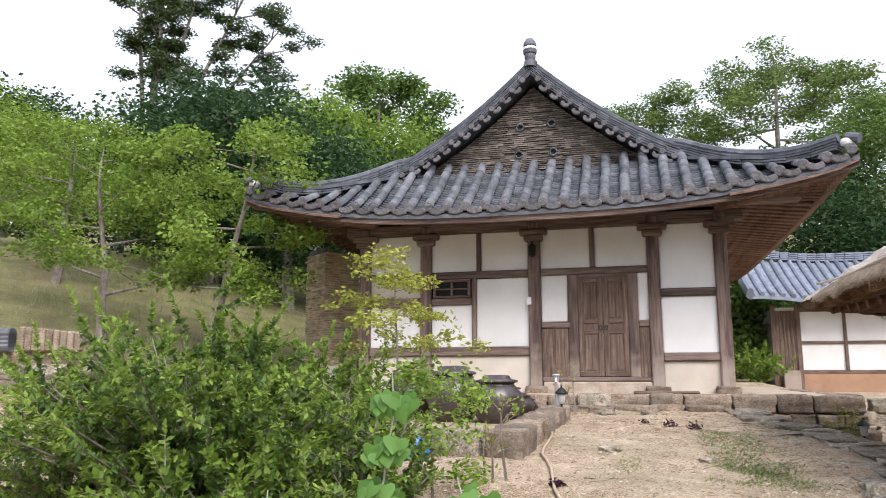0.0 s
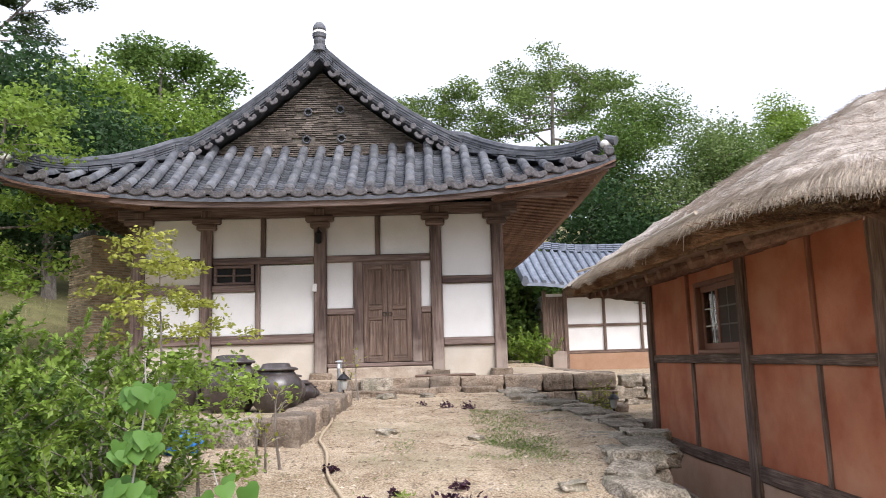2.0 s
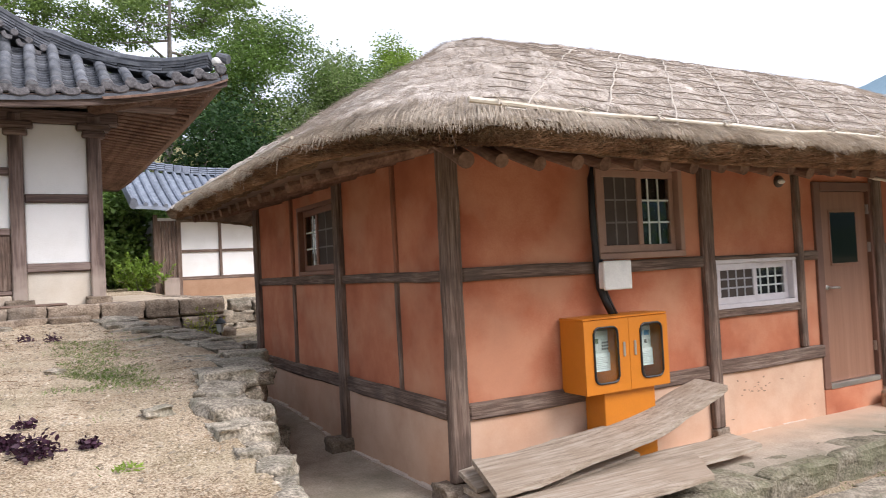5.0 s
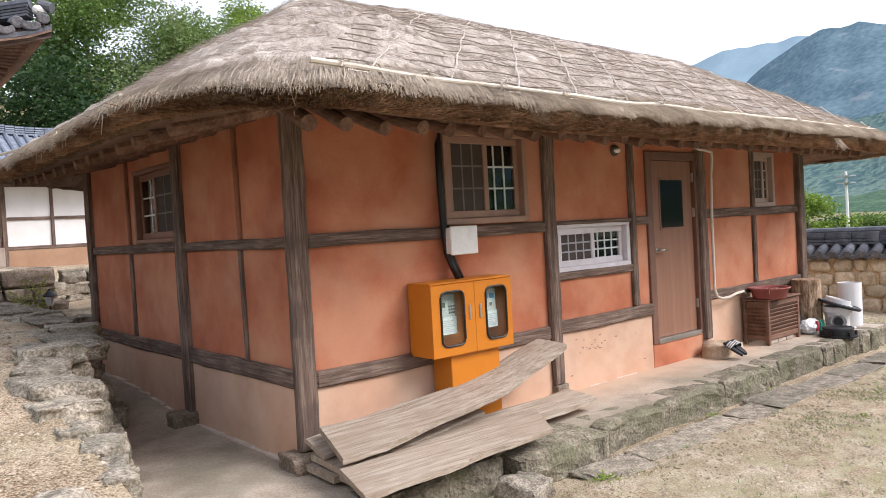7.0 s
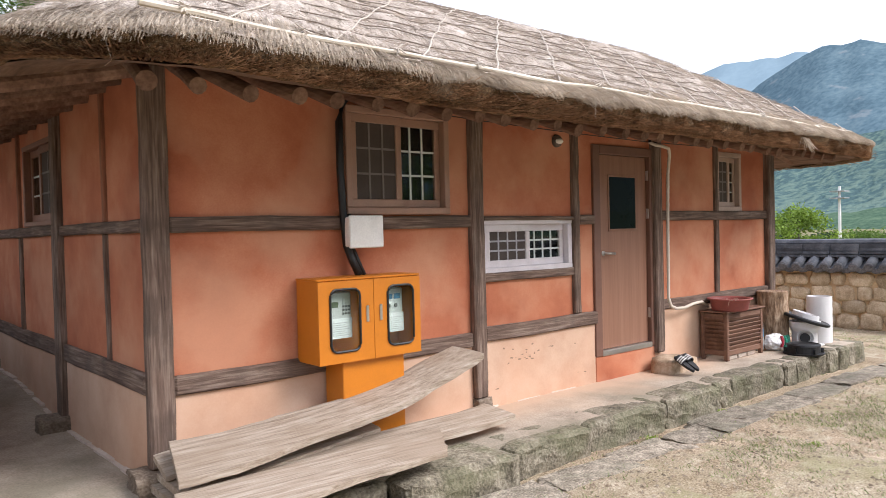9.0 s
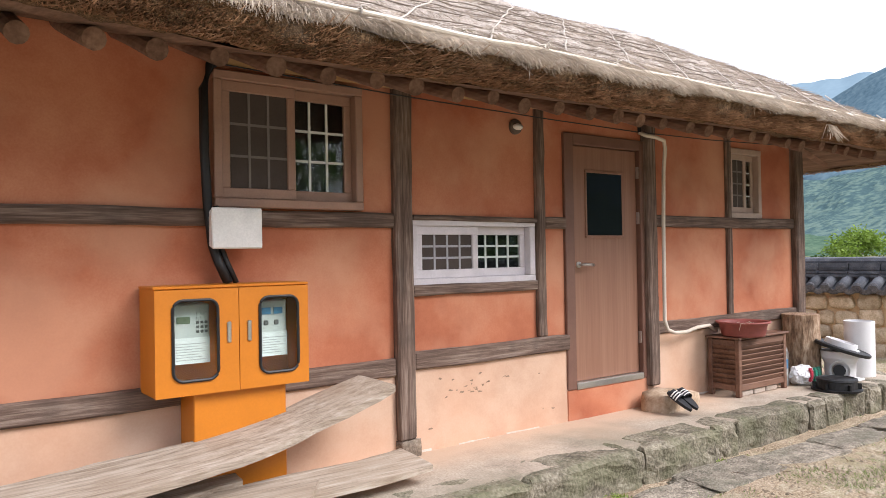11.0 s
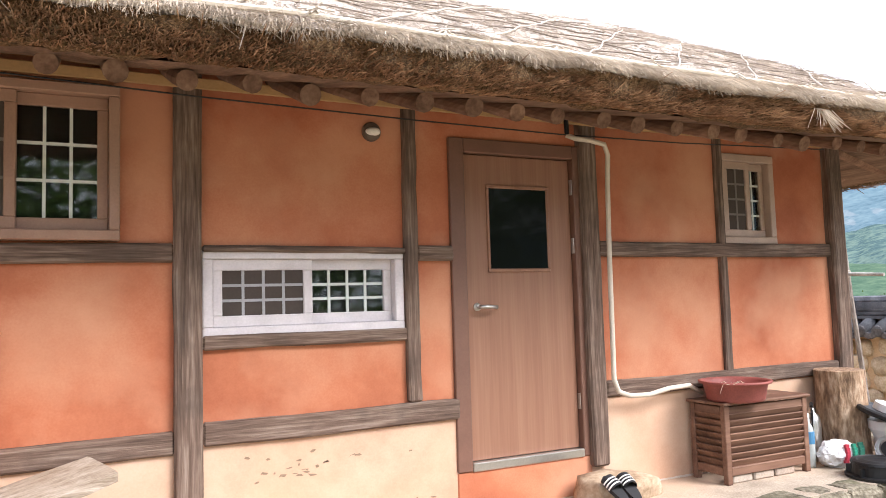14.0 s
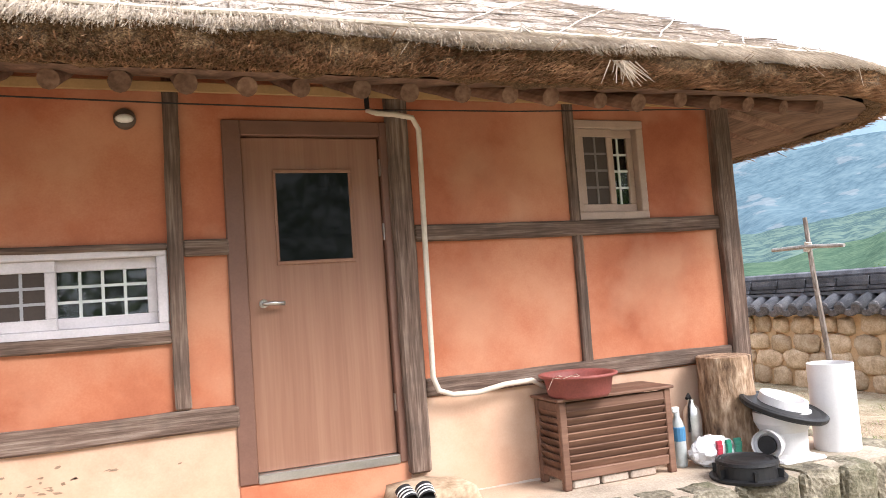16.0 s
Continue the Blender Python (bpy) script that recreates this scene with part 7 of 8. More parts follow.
def tree(name, x, y, height, radius, mat, seed, leaves=6000, leaf=0.16, trunk=0.18, label="", first=0.35, bark=None, flat=0.6, lean=(0, 0), clump=0.55, spread=1.0, sub=4, droop=0.3, group="", cat="tree", long=1.7, limbs=9, top=None):
    rng = np.random.default_rng(seed)
    if y > 10:
        leaf, leaves = leaf * 0.68, int(leaves * 2.0)
    z0 = land(x, y) - 0.1
    if top:
        height = (top - z0 - radius * clump * flat * 0.5) / 0.93
    base = Vector((x, y, z0))
    t = thing(name, base, label, cat, group)
    bm = bmesh.new()
    n = 9
    line = []
    for i in range(n + 1):
        k = i / n
        w = noise.noise_vector(Vector((seed * 3.1, k * 2.5, 0)))
        line.append(base + Vector((lean[0] * k + w.x * radius * 0.22 * k, lean[1] * k + w.y * radius * 0.22 * k, height * 0.92 * k)))
    tube(bm, line, [trunk * (1 - 0.85 * i / n) for i in range(n + 1)], 8)
    centres = []
    for i in range(limbs):
        k = first + (0.96 - first) * (i + 0.5) / limbs
        f = k * n
        p = line[int(f)].lerp(line[min(n, int(f) + 1)], f - int(f))
        a = i * 2.4 + rng.uniform(-0.4, 0.4)
        prof = math.sin(math.pi * min(1, (k - first) / (1.02 - first) * 0.75 + 0.25)) ** 0.7
        ln = radius * prof * rng.uniform(0.75, 1.1) * spread
        rise = rng.uniform(0.15, 0.5) * ln * (1.0 if flat > 0.4 else 0.4)
        e = p + Vector((math.cos(a) * ln, math.sin(a) * ln, rise))
        m = p.lerp(e, 0.5) + Vector((0, 0, -0.06 * ln)) + noise.noise_vector(p * 0.7) * 0.1 * ln
        r = trunk * (1 - 0.8 * k) * 0.55
        tube(bm, [p, m, e], [r, r * 0.6, r * 0.2], 6)
        centres += [(m.lerp(e, 0.3), 0.8), (e, 1.0)]
        for j in range(sub):
            q = m.lerp(e, rng.uniform(0.0, 0.9))
            o = Vector((rng.normal(), rng.normal(), rng.normal() * 0.4 + 0.35)) * ln * 0.38
            tube(bm, [q, q + o * 0.5 + Vector((0, 0, 0.03)), q + o], [r * 0.4, r * 0.25, r * 0.1], 5)
            centres.append((q + o, rng.uniform(0.6, 1.0)))
    centres.append((line[-1], 0.9))
    part("trunk", bm, bark or M_BARK, t)
    wts = np.array([c[1] for c in centres]) ** 2
    pick = rng.choice(len(centres), size=leaves, p=wts / wts.sum())
    cen = np.array([tuple(c[0]) for c in centres])[pick]
    rad = np.array([c[1] for c in centres])[pick]
    g = rng.normal(size=(leaves, 3))
    g /= np.linalg.norm(g, axis=1)[:, None]
    g *= (rng.uniform(0, 1, size=(leaves, 1)) ** 0.45)
    pts = cen + g * (rad[:, None] * radius * clump * 0.62) * np.array([1, 1, flat])
    pts += rng.normal(size=pts.shape) * leaf * 0.6
    part("crown", leaf_cloud("crown", pts, leaf, rng, droop, long), mat, t)
    return t


FOREST = "trees on the wooded slope"


def many_stemmed_tree(x, y, top, mat, seed, label):
    """Several bare stems fan from one foot and carry flat sprays of small leaves high up."""
    rng = np.random.default_rng(seed)
    z0 = land(x, y) - 0.1
    t = thing("tall_tree", (x, y, z0), label, "tree")
    base = Vector((x, y, z0))
    bm = bmesh.new()
    centres = []
    for sx, sy, f, r in ((-1.2, -0.5, 1.0, 0.20), (-0.3, 0.4, 1.04, 0.22), (0.7, -0.3, 1.02, 0.20), (2.3, 0.9, 0.99, 0.20), (4.4, 1.6, 0.86, 0.22), (6.2, 2.4, 0.74, 0.19)):
        tip = base + Vector((sx, sy, (top - z0) * f))
        line = []
        for k in range(11):
            q = k / 10
            p = base.lerp(tip, q)
            p.x += (q ** 1.6 - q) * sx * 0.8
            p.y += (q ** 1.6 - q) * sy * 0.8
            line.append(p + noise.noise_vector(Vector((seed + sx, q * 4, sy))) * 0.3 * q)
        tube(bm, line, [r * (1 - 0.88 * k / 10) for k in range(11)], 7)
        for k in range(15):
            q = 0.5 + 0.5 * (k + rng.random()) / 15
            p = line[int(q * 9.99)].lerp(line[min(10, int(q * 9.99) + 1)], q * 9.99 - int(q * 9.99))
            a = rng.uniform(0, 6.28)
            ln = rng.uniform(0.7, 2.1)
            e = p + Vector((math.cos(a) * ln + 0.25 * sx * ln / 3, math.sin(a) * ln, rng.uniform(0.1, 0.7) * ln))
            tube(bm, [p, p.lerp(e, 0.5) + Vector((0, 0, -0.05 * ln)), e], [r * 0.25, r * 0.15, r * 0.05], 5)
            centres += [(p.lerp(e, 0.65), 0.55), (e, 0.8)]
    part("trunk", bm, M_BARK, t)
    n = 52000
    pick = rng.integers(0, len(centres), n)
    cen = np.array([tuple(c[0]) for c in centres])[pick]
    rad = np.array([c[1] for c in centres])[pick][:, None]
    g = rng.normal(size=(n, 3))
    g /= np.linalg.norm(g, axis=1)[:, None]
    pts = cen + g * rng.uniform(0, 1, size=(n, 1)) ** 0.5 * rad * np.array([1.0, 1.0, 0.28])
    part("crown", leaf_cloud("crown", pts, 0.085, rng, 0.2, 1.8), mat, t)


many_stemmed_tree(-22.6, 30.2, 23.5, M_LEAF_OLIVE, 1, "tall open tree with many slender stems on the hillside")
tree("evergreen_tree", -12.8, 20.6, 8.2, 3.2, M_LEAF_DARK, 3, 15000, 0.15, 0.26, "dense glossy dark evergreen beside the house", 0.22, clump=0.85, flat=0.9, top=10.6)
tree("evergreen_tree", -9.6, 19.5, 6.6, 2.4, M_LEAF_DARK, 4, 9000, 0.14, 0.2, "dense glossy dark evergreen beside the house", 0.2, clump=0.9, flat=0.9, top=8.6)
tree("leafy_tree", -11.4, 27.5, 8.5, 3.6, M_LEAF_BRIGHT, 5, 13000, 0.17, 0.22, "bright green leafy tree behind the house", 0.25, clump=0.75, flat=0.8, top=12.4)
tree("leafy_tree", -8.0, 29.5, 8.0, 3.0, M_LEAF_MID, 6, 9000, 0.17, 0.22, "mid green leafy tree behind the house", 0.25, clump=0.75, flat=0.8, top=11.0)
tree("tall_tree", -13.3, 38.0, 12.2, 3.8, M_LEAF_MID, 7, 8500, 0.20, 0.25, "tall airy tree behind the house", 0.4, clump=0.55, top=18.6)
tree("tall_tree", -9.6, 44.0, 9.5, 3.0, M_LEAF_MID, 8, 5000, 0.22, 0.25, "tall airy tree behind the house", 0.4, top=16.4)
tree("fruit_tree", -9.6, 11.9, 4.3, 2.1, M_LEAF_BRIGHT, 9, 5600, 0.08, 0.09, "light green fruit tree with pale forked trunk", 0.22, M_BARK, clump=0.42, flat=0.45, lean=(-0.5, 0.1), droop=0.4, top=6.0)
tree("fruit_tree", -7.5, 12.2, 4.3, 1.9, M_LEAF_BRIGHT, 10, 5000, 0.08, 0.09, "light green fruit tree with pale leaning trunk", 0.25, M_BARK, clump=0.42, flat=0.45, lean=(0.9, -0.4), droop=0.4, top=6.0)
tree("fruit_tree", -13.4, 14.8, 4.8, 2.3, M_LEAF_BRIGHT, 11, 4600, 0.085, 0.12, "light green fruit tree on the grassy slope", 0.34, M_BARK, clump=0.45, flat=0.45, lean=(0.5, 0), droop=0.4, top=7.6)
tree("leafy_tree", -18.5, 17.5, 5.5, 2.6, M_LEAF_BRIGHT, 12, 7000, 0.10, 0.12, "light green tree on the grassy slope", 0.3, M_BARK, clump=0.75, top=9.5)
tree("leafy_tree", -29.0, 28.5, 7.5, 3.4, M_LEAF_DARK, 13, 7000, 0.2, 0.2, "dark leafy tree high on the slope", 0.25, clump=0.8, flat=0.8, top=15.5)
tree("leafy_tree", -17.5, 27.5, 7.0, 3.2, M_LEAF_MID, 14, 9000, 0.17, 0.2, "mid green leafy tree on the slope", 0.2, clump=0.8, flat=0.8, top=12.5)
tree("broad_tree", 7.0, 39.5, 15.6, 5.4, M_LEAF_SPRAY, 15, 17000, 0.15, 0.3, "broad airy tree with layered pale green foliage", 0.4, clump=0.36, flat=0.30, sub=6, limbs=15, top=18.0)
tree("broad_tree", 1.2, 45.0, 14.5, 4.6, M_LEAF_SPRAY, 16, 9000, 0.16, 0.3, "broad airy tree with layered pale green foliage", 0.5, clump=0.38, flat=0.35, sub=5, limbs=11, top=18.2)
tree("leafy_tree", 10.0, 34.5, 11.8, 3.8, M_LEAF_MID, 17, 22000, 0.12, 0.22, "mid green leafy tree behind the huts", 0.15, clump=0.75, flat=0.8, group=FOREST, top=14.0)
tree("blooming_tree", 13.0, 31.5, 10.2, 3.2, M_LEAF_PALE, 18, 9000, 0.12, 0.2, "tree with pale yellow bloom among green leaves", 0.2, clump=0.75, flat=0.8, top=12.0)
tree("leafy_tree", 13.2, 32.3, 10.6, 3.6, M_LEAF_MID, 19, 18000, 0.12, 0.2, "mid green leafy tree behind the huts", 0.15, clump=0.8, flat=0.8, group=FOREST, top=11.6)
tree("feathery_tree", 17.9, 36.0, 13.6, 3.4, M_LEAF_BRIGHT, 20, 16000, 0.11, 0.2, "tall feathery green tree behind the thatched hut", 0.2, clump=0.6, flat=0.9, long=2.6, top=14.4)
tree("dark_tree", 21.2, 36.8, 12.6, 3.2, M_LEAF_DARK, 21, 8000, 0.17, 0.2, "dark green tree behind the thatched hut", 0.2, clump=0.7, flat=0.9, top=13.2)
rg = random.Random(3)
i = 0
for x, y, h, r in ((-1, 50, 7, 4), (4, 33, 5.0, 2.6), (3.2, 30.5, 4.0, 1.9), (2.6, 27.8, 3.2, 1.3), (7.5, 33, 8, 3.4), (16.5, 32, 9, 3.4), (20.5, 33, 8.5, 3.6), (24.5, 36, 9.5, 3.8), (12, 40, 8.5, 4), (17, 42, 8.5, 4.2), (23, 42, 8.5, 4.2), (28, 42, 8, 4), (-16, 40, 4.5, 3), (-22, 39, 4, 3), (-5.5, 35, 5.5, 3.0),
                   (-15.5, 23.5, 3.6, 2.4), (-20.5, 26, 4, 2.6), (-25, 26, 4, 3), (9.5, 30.5, 6, 2.6)):
    i += 1
    tree("leafy_tree", x, y, h, r, rg.choice([M_LEAF_MID, M_LEAF_DARK, M_LEAF_MID]), 40 + i, 6500, 0.18, 0.2, "green leafy tree of the wooded slope", 0.08, clump=0.85, flat=0.9, group=FOREST, sub=3)
# trees behind the camera, seen only as reflections in the windows
for x, y, h, r in ((-6, -15, 8, 4), (1, -18, 9, 4.5), (8, -17, 8, 4), (15, -19, 9, 4.5), (22, -16, 8, 4)):
    i += 1
    tree("leafy_tree", x, y, h, r, M_LEAF_MID, 80 + i, 3500, 0.24, 0.2, "green leafy tree across the yard", 0.1, clump=0.85, flat=0.9, group="trees across the yard", sub=3)


def leaf_pairs(name, roots, dirs, size, rng, long):
    """Leaves with given root and direction, cupped along the midrib."""
    n = len(roots)
    d = np.array(dirs) + rng.normal(size=(n, 3)) * 0.35
    d /= np.linalg.norm(d, axis=1)[:, None]
    up = np.array([0, 0, 1.0]) + rng.normal(size=(n, 3)) * 0.35
    u = np.cross(d, up)
    u /= np.linalg.norm(u, axis=1)[:, None] + 1e-6
    w = np.cross(u, d)
    s = size * rng.uniform(0.65, 1.25, size=(n, 1))
    p = np.array(roots)
    a, m, tip = p, p + d * s * long * 0.5 - w * s * 0.10, p + d * s * long - w * s * 0.25
    l, r = p + d * s * long * 0.45 + u * s * 0.46, p + d * s * long * 0.45 - u * s * 0.46
    verts = np.stack([a, l, tip, m, r], 1).reshape(-1, 3)
    k = np.arange(n)[:, None] * 5
    quads = np.concatenate([k + np.array([[0, 3, 2, 1]]), k + np.array([[0, 4, 2, 3]])])
    return np_mesh(name, verts, quads)


def shrub(name, x, y, height, radius, mat, seed, leaves, leaf, label, stems=14, bark=None, lean=0.0, long=1.8, low=0.3, young=None, shoot=0.34, rise=0.55):
    """Many stems from one root; shoots rise from each stem and carry their leaves along them."""
    rng = np.random.default_rng(seed)
    z0 = land(x, y) - 0.04
    t = thing(name, (x, y, z0), label, "shrub")
    bm = bmesh.new()
    old, fresh = ([], []), ([], [])
    shoots = 9
    per = max(2, leaves // (stems * shoots))
    for s in range(stems):
        a = 2.399 * s
        out = radius * math.sqrt((s + 0.5) / stems)
        hh = height * (1 - 0.55 * (out / radius) ** 2) * rng.uniform(0.75, 1.12)
        tip = Vector((x + math.cos(a) * out + lean, y + math.sin(a) * out, z0 + hh))
        root = Vector((x + math.cos(a) * 0.1, y + math.sin(a) * 0.1, z0))
        mid = root.lerp(tip, 0.5) + Vector((0, 0, 0.12 * hh)) + noise.noise_vector(tip) * 0.08
        r = 0.010 + 0.006 * rng.random()
        tube(bm, [root, mid, tip], [r, r * 0.7, r * 0.3], 5)
        for q in range(shoots):
            k = low + (1 - low) * (q + rng.random()) / shoots
            p = root.lerp(mid, k * 2) if k < 0.5 else mid.lerp(tip, k * 2 - 1)
            o = Vector((math.cos(a) * 0.5 + rng.normal() * 0.7, math.sin(a) * 0.5 + rng.normal() * 0.7, rise + 0.5 * k * min(1, rise * 2) + rng.normal() * 0.25)).normalized() * shoot * rng.uniform(0.5, 1.15) * min(1, radius + 0.35)
            e = p + o
            tube(bm, [p, p.lerp(e, 0.5) + Vector((0, 0, 0.01)), e], [r * 0.3, r * 0.2, r * 0.1], 4)
            for c in range(per):
                f = (c + 0.6) / per
                ang = c * 2.4 + rng.random()
                side = o.cross(Vector((math.cos(ang), math.sin(ang), 0.3)))
                side.normalize()
                d = side * (1.0 - 0.55 * f) + o.normalized() * (0.35 + 0.7 * f)
                tgt = fresh if f > 0.42 and k > 0.36 and young else old
                tgt[0].append(tuple(p.lerp(e, f)))
                tgt[1].append(tuple(d))
    part("branch_frame", bm, bark or M_BARK, t)
    part("foliage", leaf_pairs("foliage", old[0], old[1], leaf, rng, long), mat, t)
    if fresh[0]:
        part("young_foliage", leaf_pairs("young_foliage", fresh[0], fresh[1], leaf * 0.85, rng, long), young, t, "paler young leaves at the shoot tips")
    return t


shrub("large_shrub", -2.95, 4.6, 1.42, 1.30, M_LEAF_MID, 101, 46000, 0.030, "large dense green shrub at the edge of the yard", 64, low=0.16, young=M_LEAF_LIME, shoot=0.40, long=1.75, rise=0.34)
shrub("large_shrub", -3.75, 4.5, 0.85, 0.85, M_LEAF_MID, 106, 12000, 0.029, "large dense green shrub at the edge of the yard", 30, low=0.16, young=M_LEAF_LIME, long=1.8, rise=0.3)
shrub("large_shrub", -2.25, 3.95, 0.55, 0.75, M_LEAF_MID, 107, 5500, 0.044, "low dark green shrub in front of the larger one", 22, low=0.08, young=M_LEAF_BRIGHT, long=1.55)
shrub("large_shrub", -2.35, 5.5, 1.05, 0.70, M_LEAF_BRIGHT, 108, 11000, 0.028, "fresh green shrub behind the large one", 22, low=0.15, young=M_LEAF_LIME, long=2.2)
shrub("green_shrub", -1.72, 4.5, 0.92, 0.50, M_LEAF_MID, 113, 9000, 0.030, "fresh green shrub beside the sapling", 26, low=0.1, young=M_LEAF_LIME, long=1.75, rise=0.4)
tree("yellow_green_sapling", -1.60, 4.9, 1.8, 0.38, M_LEAF_YEL, 102, 2500, 0.020, 0.016, "slender sapling with yellow-green young leaves", 0.62, flat=0.35, clump=0.55, sub=4, limbs=8, top=2.28, long=2.0, droop=0.1)
tree("yellow_green_sapling", -1.36, 5.0, 1.2, 0.40, M_LEAF_LIME, 103, 2200, 0.024, 0.013, "thin young tree with yellow-green leaves", 0.25, flat=0.6, clump=0.6, sub=4, limbs=8, top=1.55, long=2.0, droop=0.1)
shrub("bare_sapling", -1.12, 5.9, 0.62, 0.16, M_LEAF_YEL, 104, 54, 0.03, "almost bare young sapling in the yard", 3, low=0.6)
shrub("bare_sapling", -1.0, 11.2, 0.75, 0.2, M_LEAF_YEL, 105, 54, 0.03, "almost bare young sapling by the jars", 3, low=0.6)
shrub("small_shrub", 2.75, 11.7, 0.45, 0.25, M_LEAF_YEL, 109, 500, 0.03, "small yellow-green shrub beside the terrace", 8, low=0.1)
shrub("green_shrub", 3.5, 24.5, 1.0, 0.9, M_LEAF_BRIGHT, 110, 2500, 0.07, "bright green shrub between the houses", 14, low=0.1)
shrub("green_shrub", -7.6, 9.6, 0.5, 0.9, M_LEAF_BRIGHT, 111, 2000, 0.06, "low green weeds over the dry-stone wall", 16, low=0.1)
shrub("green_shrub", -9.0, 10.2, 0.5, 1.0, M_LEAF_BRIGHT, 112, 2200, 0.06, "low green weeds over the dry-stone wall", 16, low=0.1)
# broad heart-shaped leaves on a vine-like plant
M_HEART = leaf_material("broad_soft_green_leaf", (0.065, 0.155, 0.028), (0.125, 0.24, 0.05), 0.4)


def heart_plant(x, y, top, count, seed, size, label):
    rng = random.Random(seed)
    z0 = land(x, y)
    t = thing("broad_leaved_plant", (x, y, z0), label, "plant", "broad-leaved plants")
    bm = bmesh.new()
    line = [(x + 0.03 * math.sin(k * 1.3 + seed), y, z0 + (top - z0) * k / 6) for k in range(7)]
    tube(bm, line, [0.008 - 0.0009 * k for k in range(7)], 6)
    part("stem", bm, M_BARK_P, t)
    for k in range(count):
        f = 0.15 + 0.85 * (k + 0.5) / count
        p = Vector(line[min(6, int(f * 6))])
        a = k * 2.4 + rng.uniform(-0.4, 0.4)
        s = size * rng.uniform(0.75, 1.15)
        c = p + Vector((math.cos(a) * s * 1.2, math.sin(a) * s * 1.2, rng.uniform(0, 0.08)))
        bm = bmesh.new()
        shape = [(0, 0.18), (0.35, 0.34), (0.62, 0.22), (0.66, -0.10), (0.45, -0.45), (0.18, -0.78), (0, -1.0), (-0.18, -0.78), (-0.45, -0.45), (-0.66, -0.10), (-0.62, 0.22), (-0.35, 0.34)]
        m = Matrix.Translation(c) @ Euler((radians(rng.uniform(45, 100)), radians(rng.uniform(-25, 25)), rng.uniform(-0.9, 0.9))).to_matrix().to_4x4()
        mid = bm.verts.new(m @ Vector((0, -0.25 * s, 0.03 * s)))
        vs = [bm.verts.new(m @ Vector((u * s, v * s, -0.16 * s * abs(u) - 0.12 * s * max(0, -v)))) for u, v in shape]
        for i2 in range(len(vs)):
            bm.faces.new((mid, vs[i2], vs[(i2 + 1) % len(vs)]))
        part("leaf", bm, M_HEART, t, smooth=True)


heart_plant(-1.08, 3.2, 1.42, 110, 1, 0.062, "tall plant with broad heart-shaped pale green leaves")
heart_plant(-0.72, 3.05, 0.98, 20, 2, 0.072, "plant with broad heart-shaped leaves near the path")
heart_plant(-0.98, 2.95, 0.80, 14, 3, 0.068, "plant with broad heart-shaped leaves near the path")
heart_plant(-1.55, 3.05, 0.9, 18, 4, 0.06, "plant with broad heart-shaped leaves near the path")
# a crumpled blue tarpaulin under the sapling
bm = bmesh.new()
bmesh.ops.create_icosphere(bm, subdivisions=3, radius=1.0)
for v in bm.verts:
    p = v.co + noise.noise_vector(v.co * 2.5) * 0.3
    v.co = Vector((-2.05 + p.x * 0.2, 6.72 + p.y * 0.12, land(-2.05, 6.72) + 0.10 + max(-0.9, p.z) * 0.12))
tagged(part("blue_tarpaulin", bm, plain("blue_plastic_sheet", (0.03, 0.16, 0.42), 0.35)), "crumpled blue plastic sheet under the shrubs", "tarpaulin")
# purple leafy plants in the yard
M_PURPLE = leaf_material("dark_purple_leaves", (0.030, 0.010, 0.022), (0.075, 0.03, 0.05), 0.2)
for k, (x, y, r, n) in enumerate(((0.36, 4.66, 0.20, 300), (0.22, 4.86, 0.13, 150), (0.62, 4.66, 0.10, 100), (0.32, 5.2, 0.09, 70), (-0.12, 5.1, 0.06, 30), (-0.62, 5.75, 0.09, 60), (0.35, 9.9, 0.14, 70), (0.62, 9.6, 0.14, 70), (0.05, 10.2, 0.1, 40), (-0.3, 5.0, 0.06, 30))):
    rng = np.random.default_rng(200 + k)
    r *= 0.75
    z0 = land(x, y)
    g = rng.normal(size=(n, 3))
    g /= np.linalg.norm(g, axis=1)[:, None]
    pts = np.array([x, y, z0 + r * 0.25]) + g * np.array([r, r, r * 0.65]) * rng.uniform(0.3, 1, size=(n, 1))
    pts[:, 2] = np.maximum(pts[:, 2], z0 + 0.01)
    tagged(part("purple_plant", leaf_cloud("purple_plant", pts, 0.024, rng, -0.2, 1.6), M_PURPLE), "low dark purple leafy plant in the sandy yard", "plant", "purple plants")

# small weeds with upright narrow leaves
rng = np.random.default_rng(300)
pts = np.concatenate([np.array([x, y, land(x, y) + 0.012]) + rng.normal(size=(n, 3)) * np.array([r * 0.4, r * 0.4, 0.006])
                      for x, y, r, n in ((-0.02, 4.83, 0.10, 70), (-0.06, 5.05, 0.09, 50), (0.77, 4.23, 0.10, 60), (4.90, 3.71, 0.10, 70), (4.78, 3.43, 0.11, 80), (6.95, 3.80, 0.09, 60), (8.25, 3.84, 0.08, 50), (7.7, 2.72, 0.06, 30))])
tagged(part("weed_leaves", leaf_cloud("weed_leaves", pts, 0.011, rng, -0.8, 3.4), M_LEAF_LIME), "small bright green weeds growing from the soil", "weeds", "", "stuff")

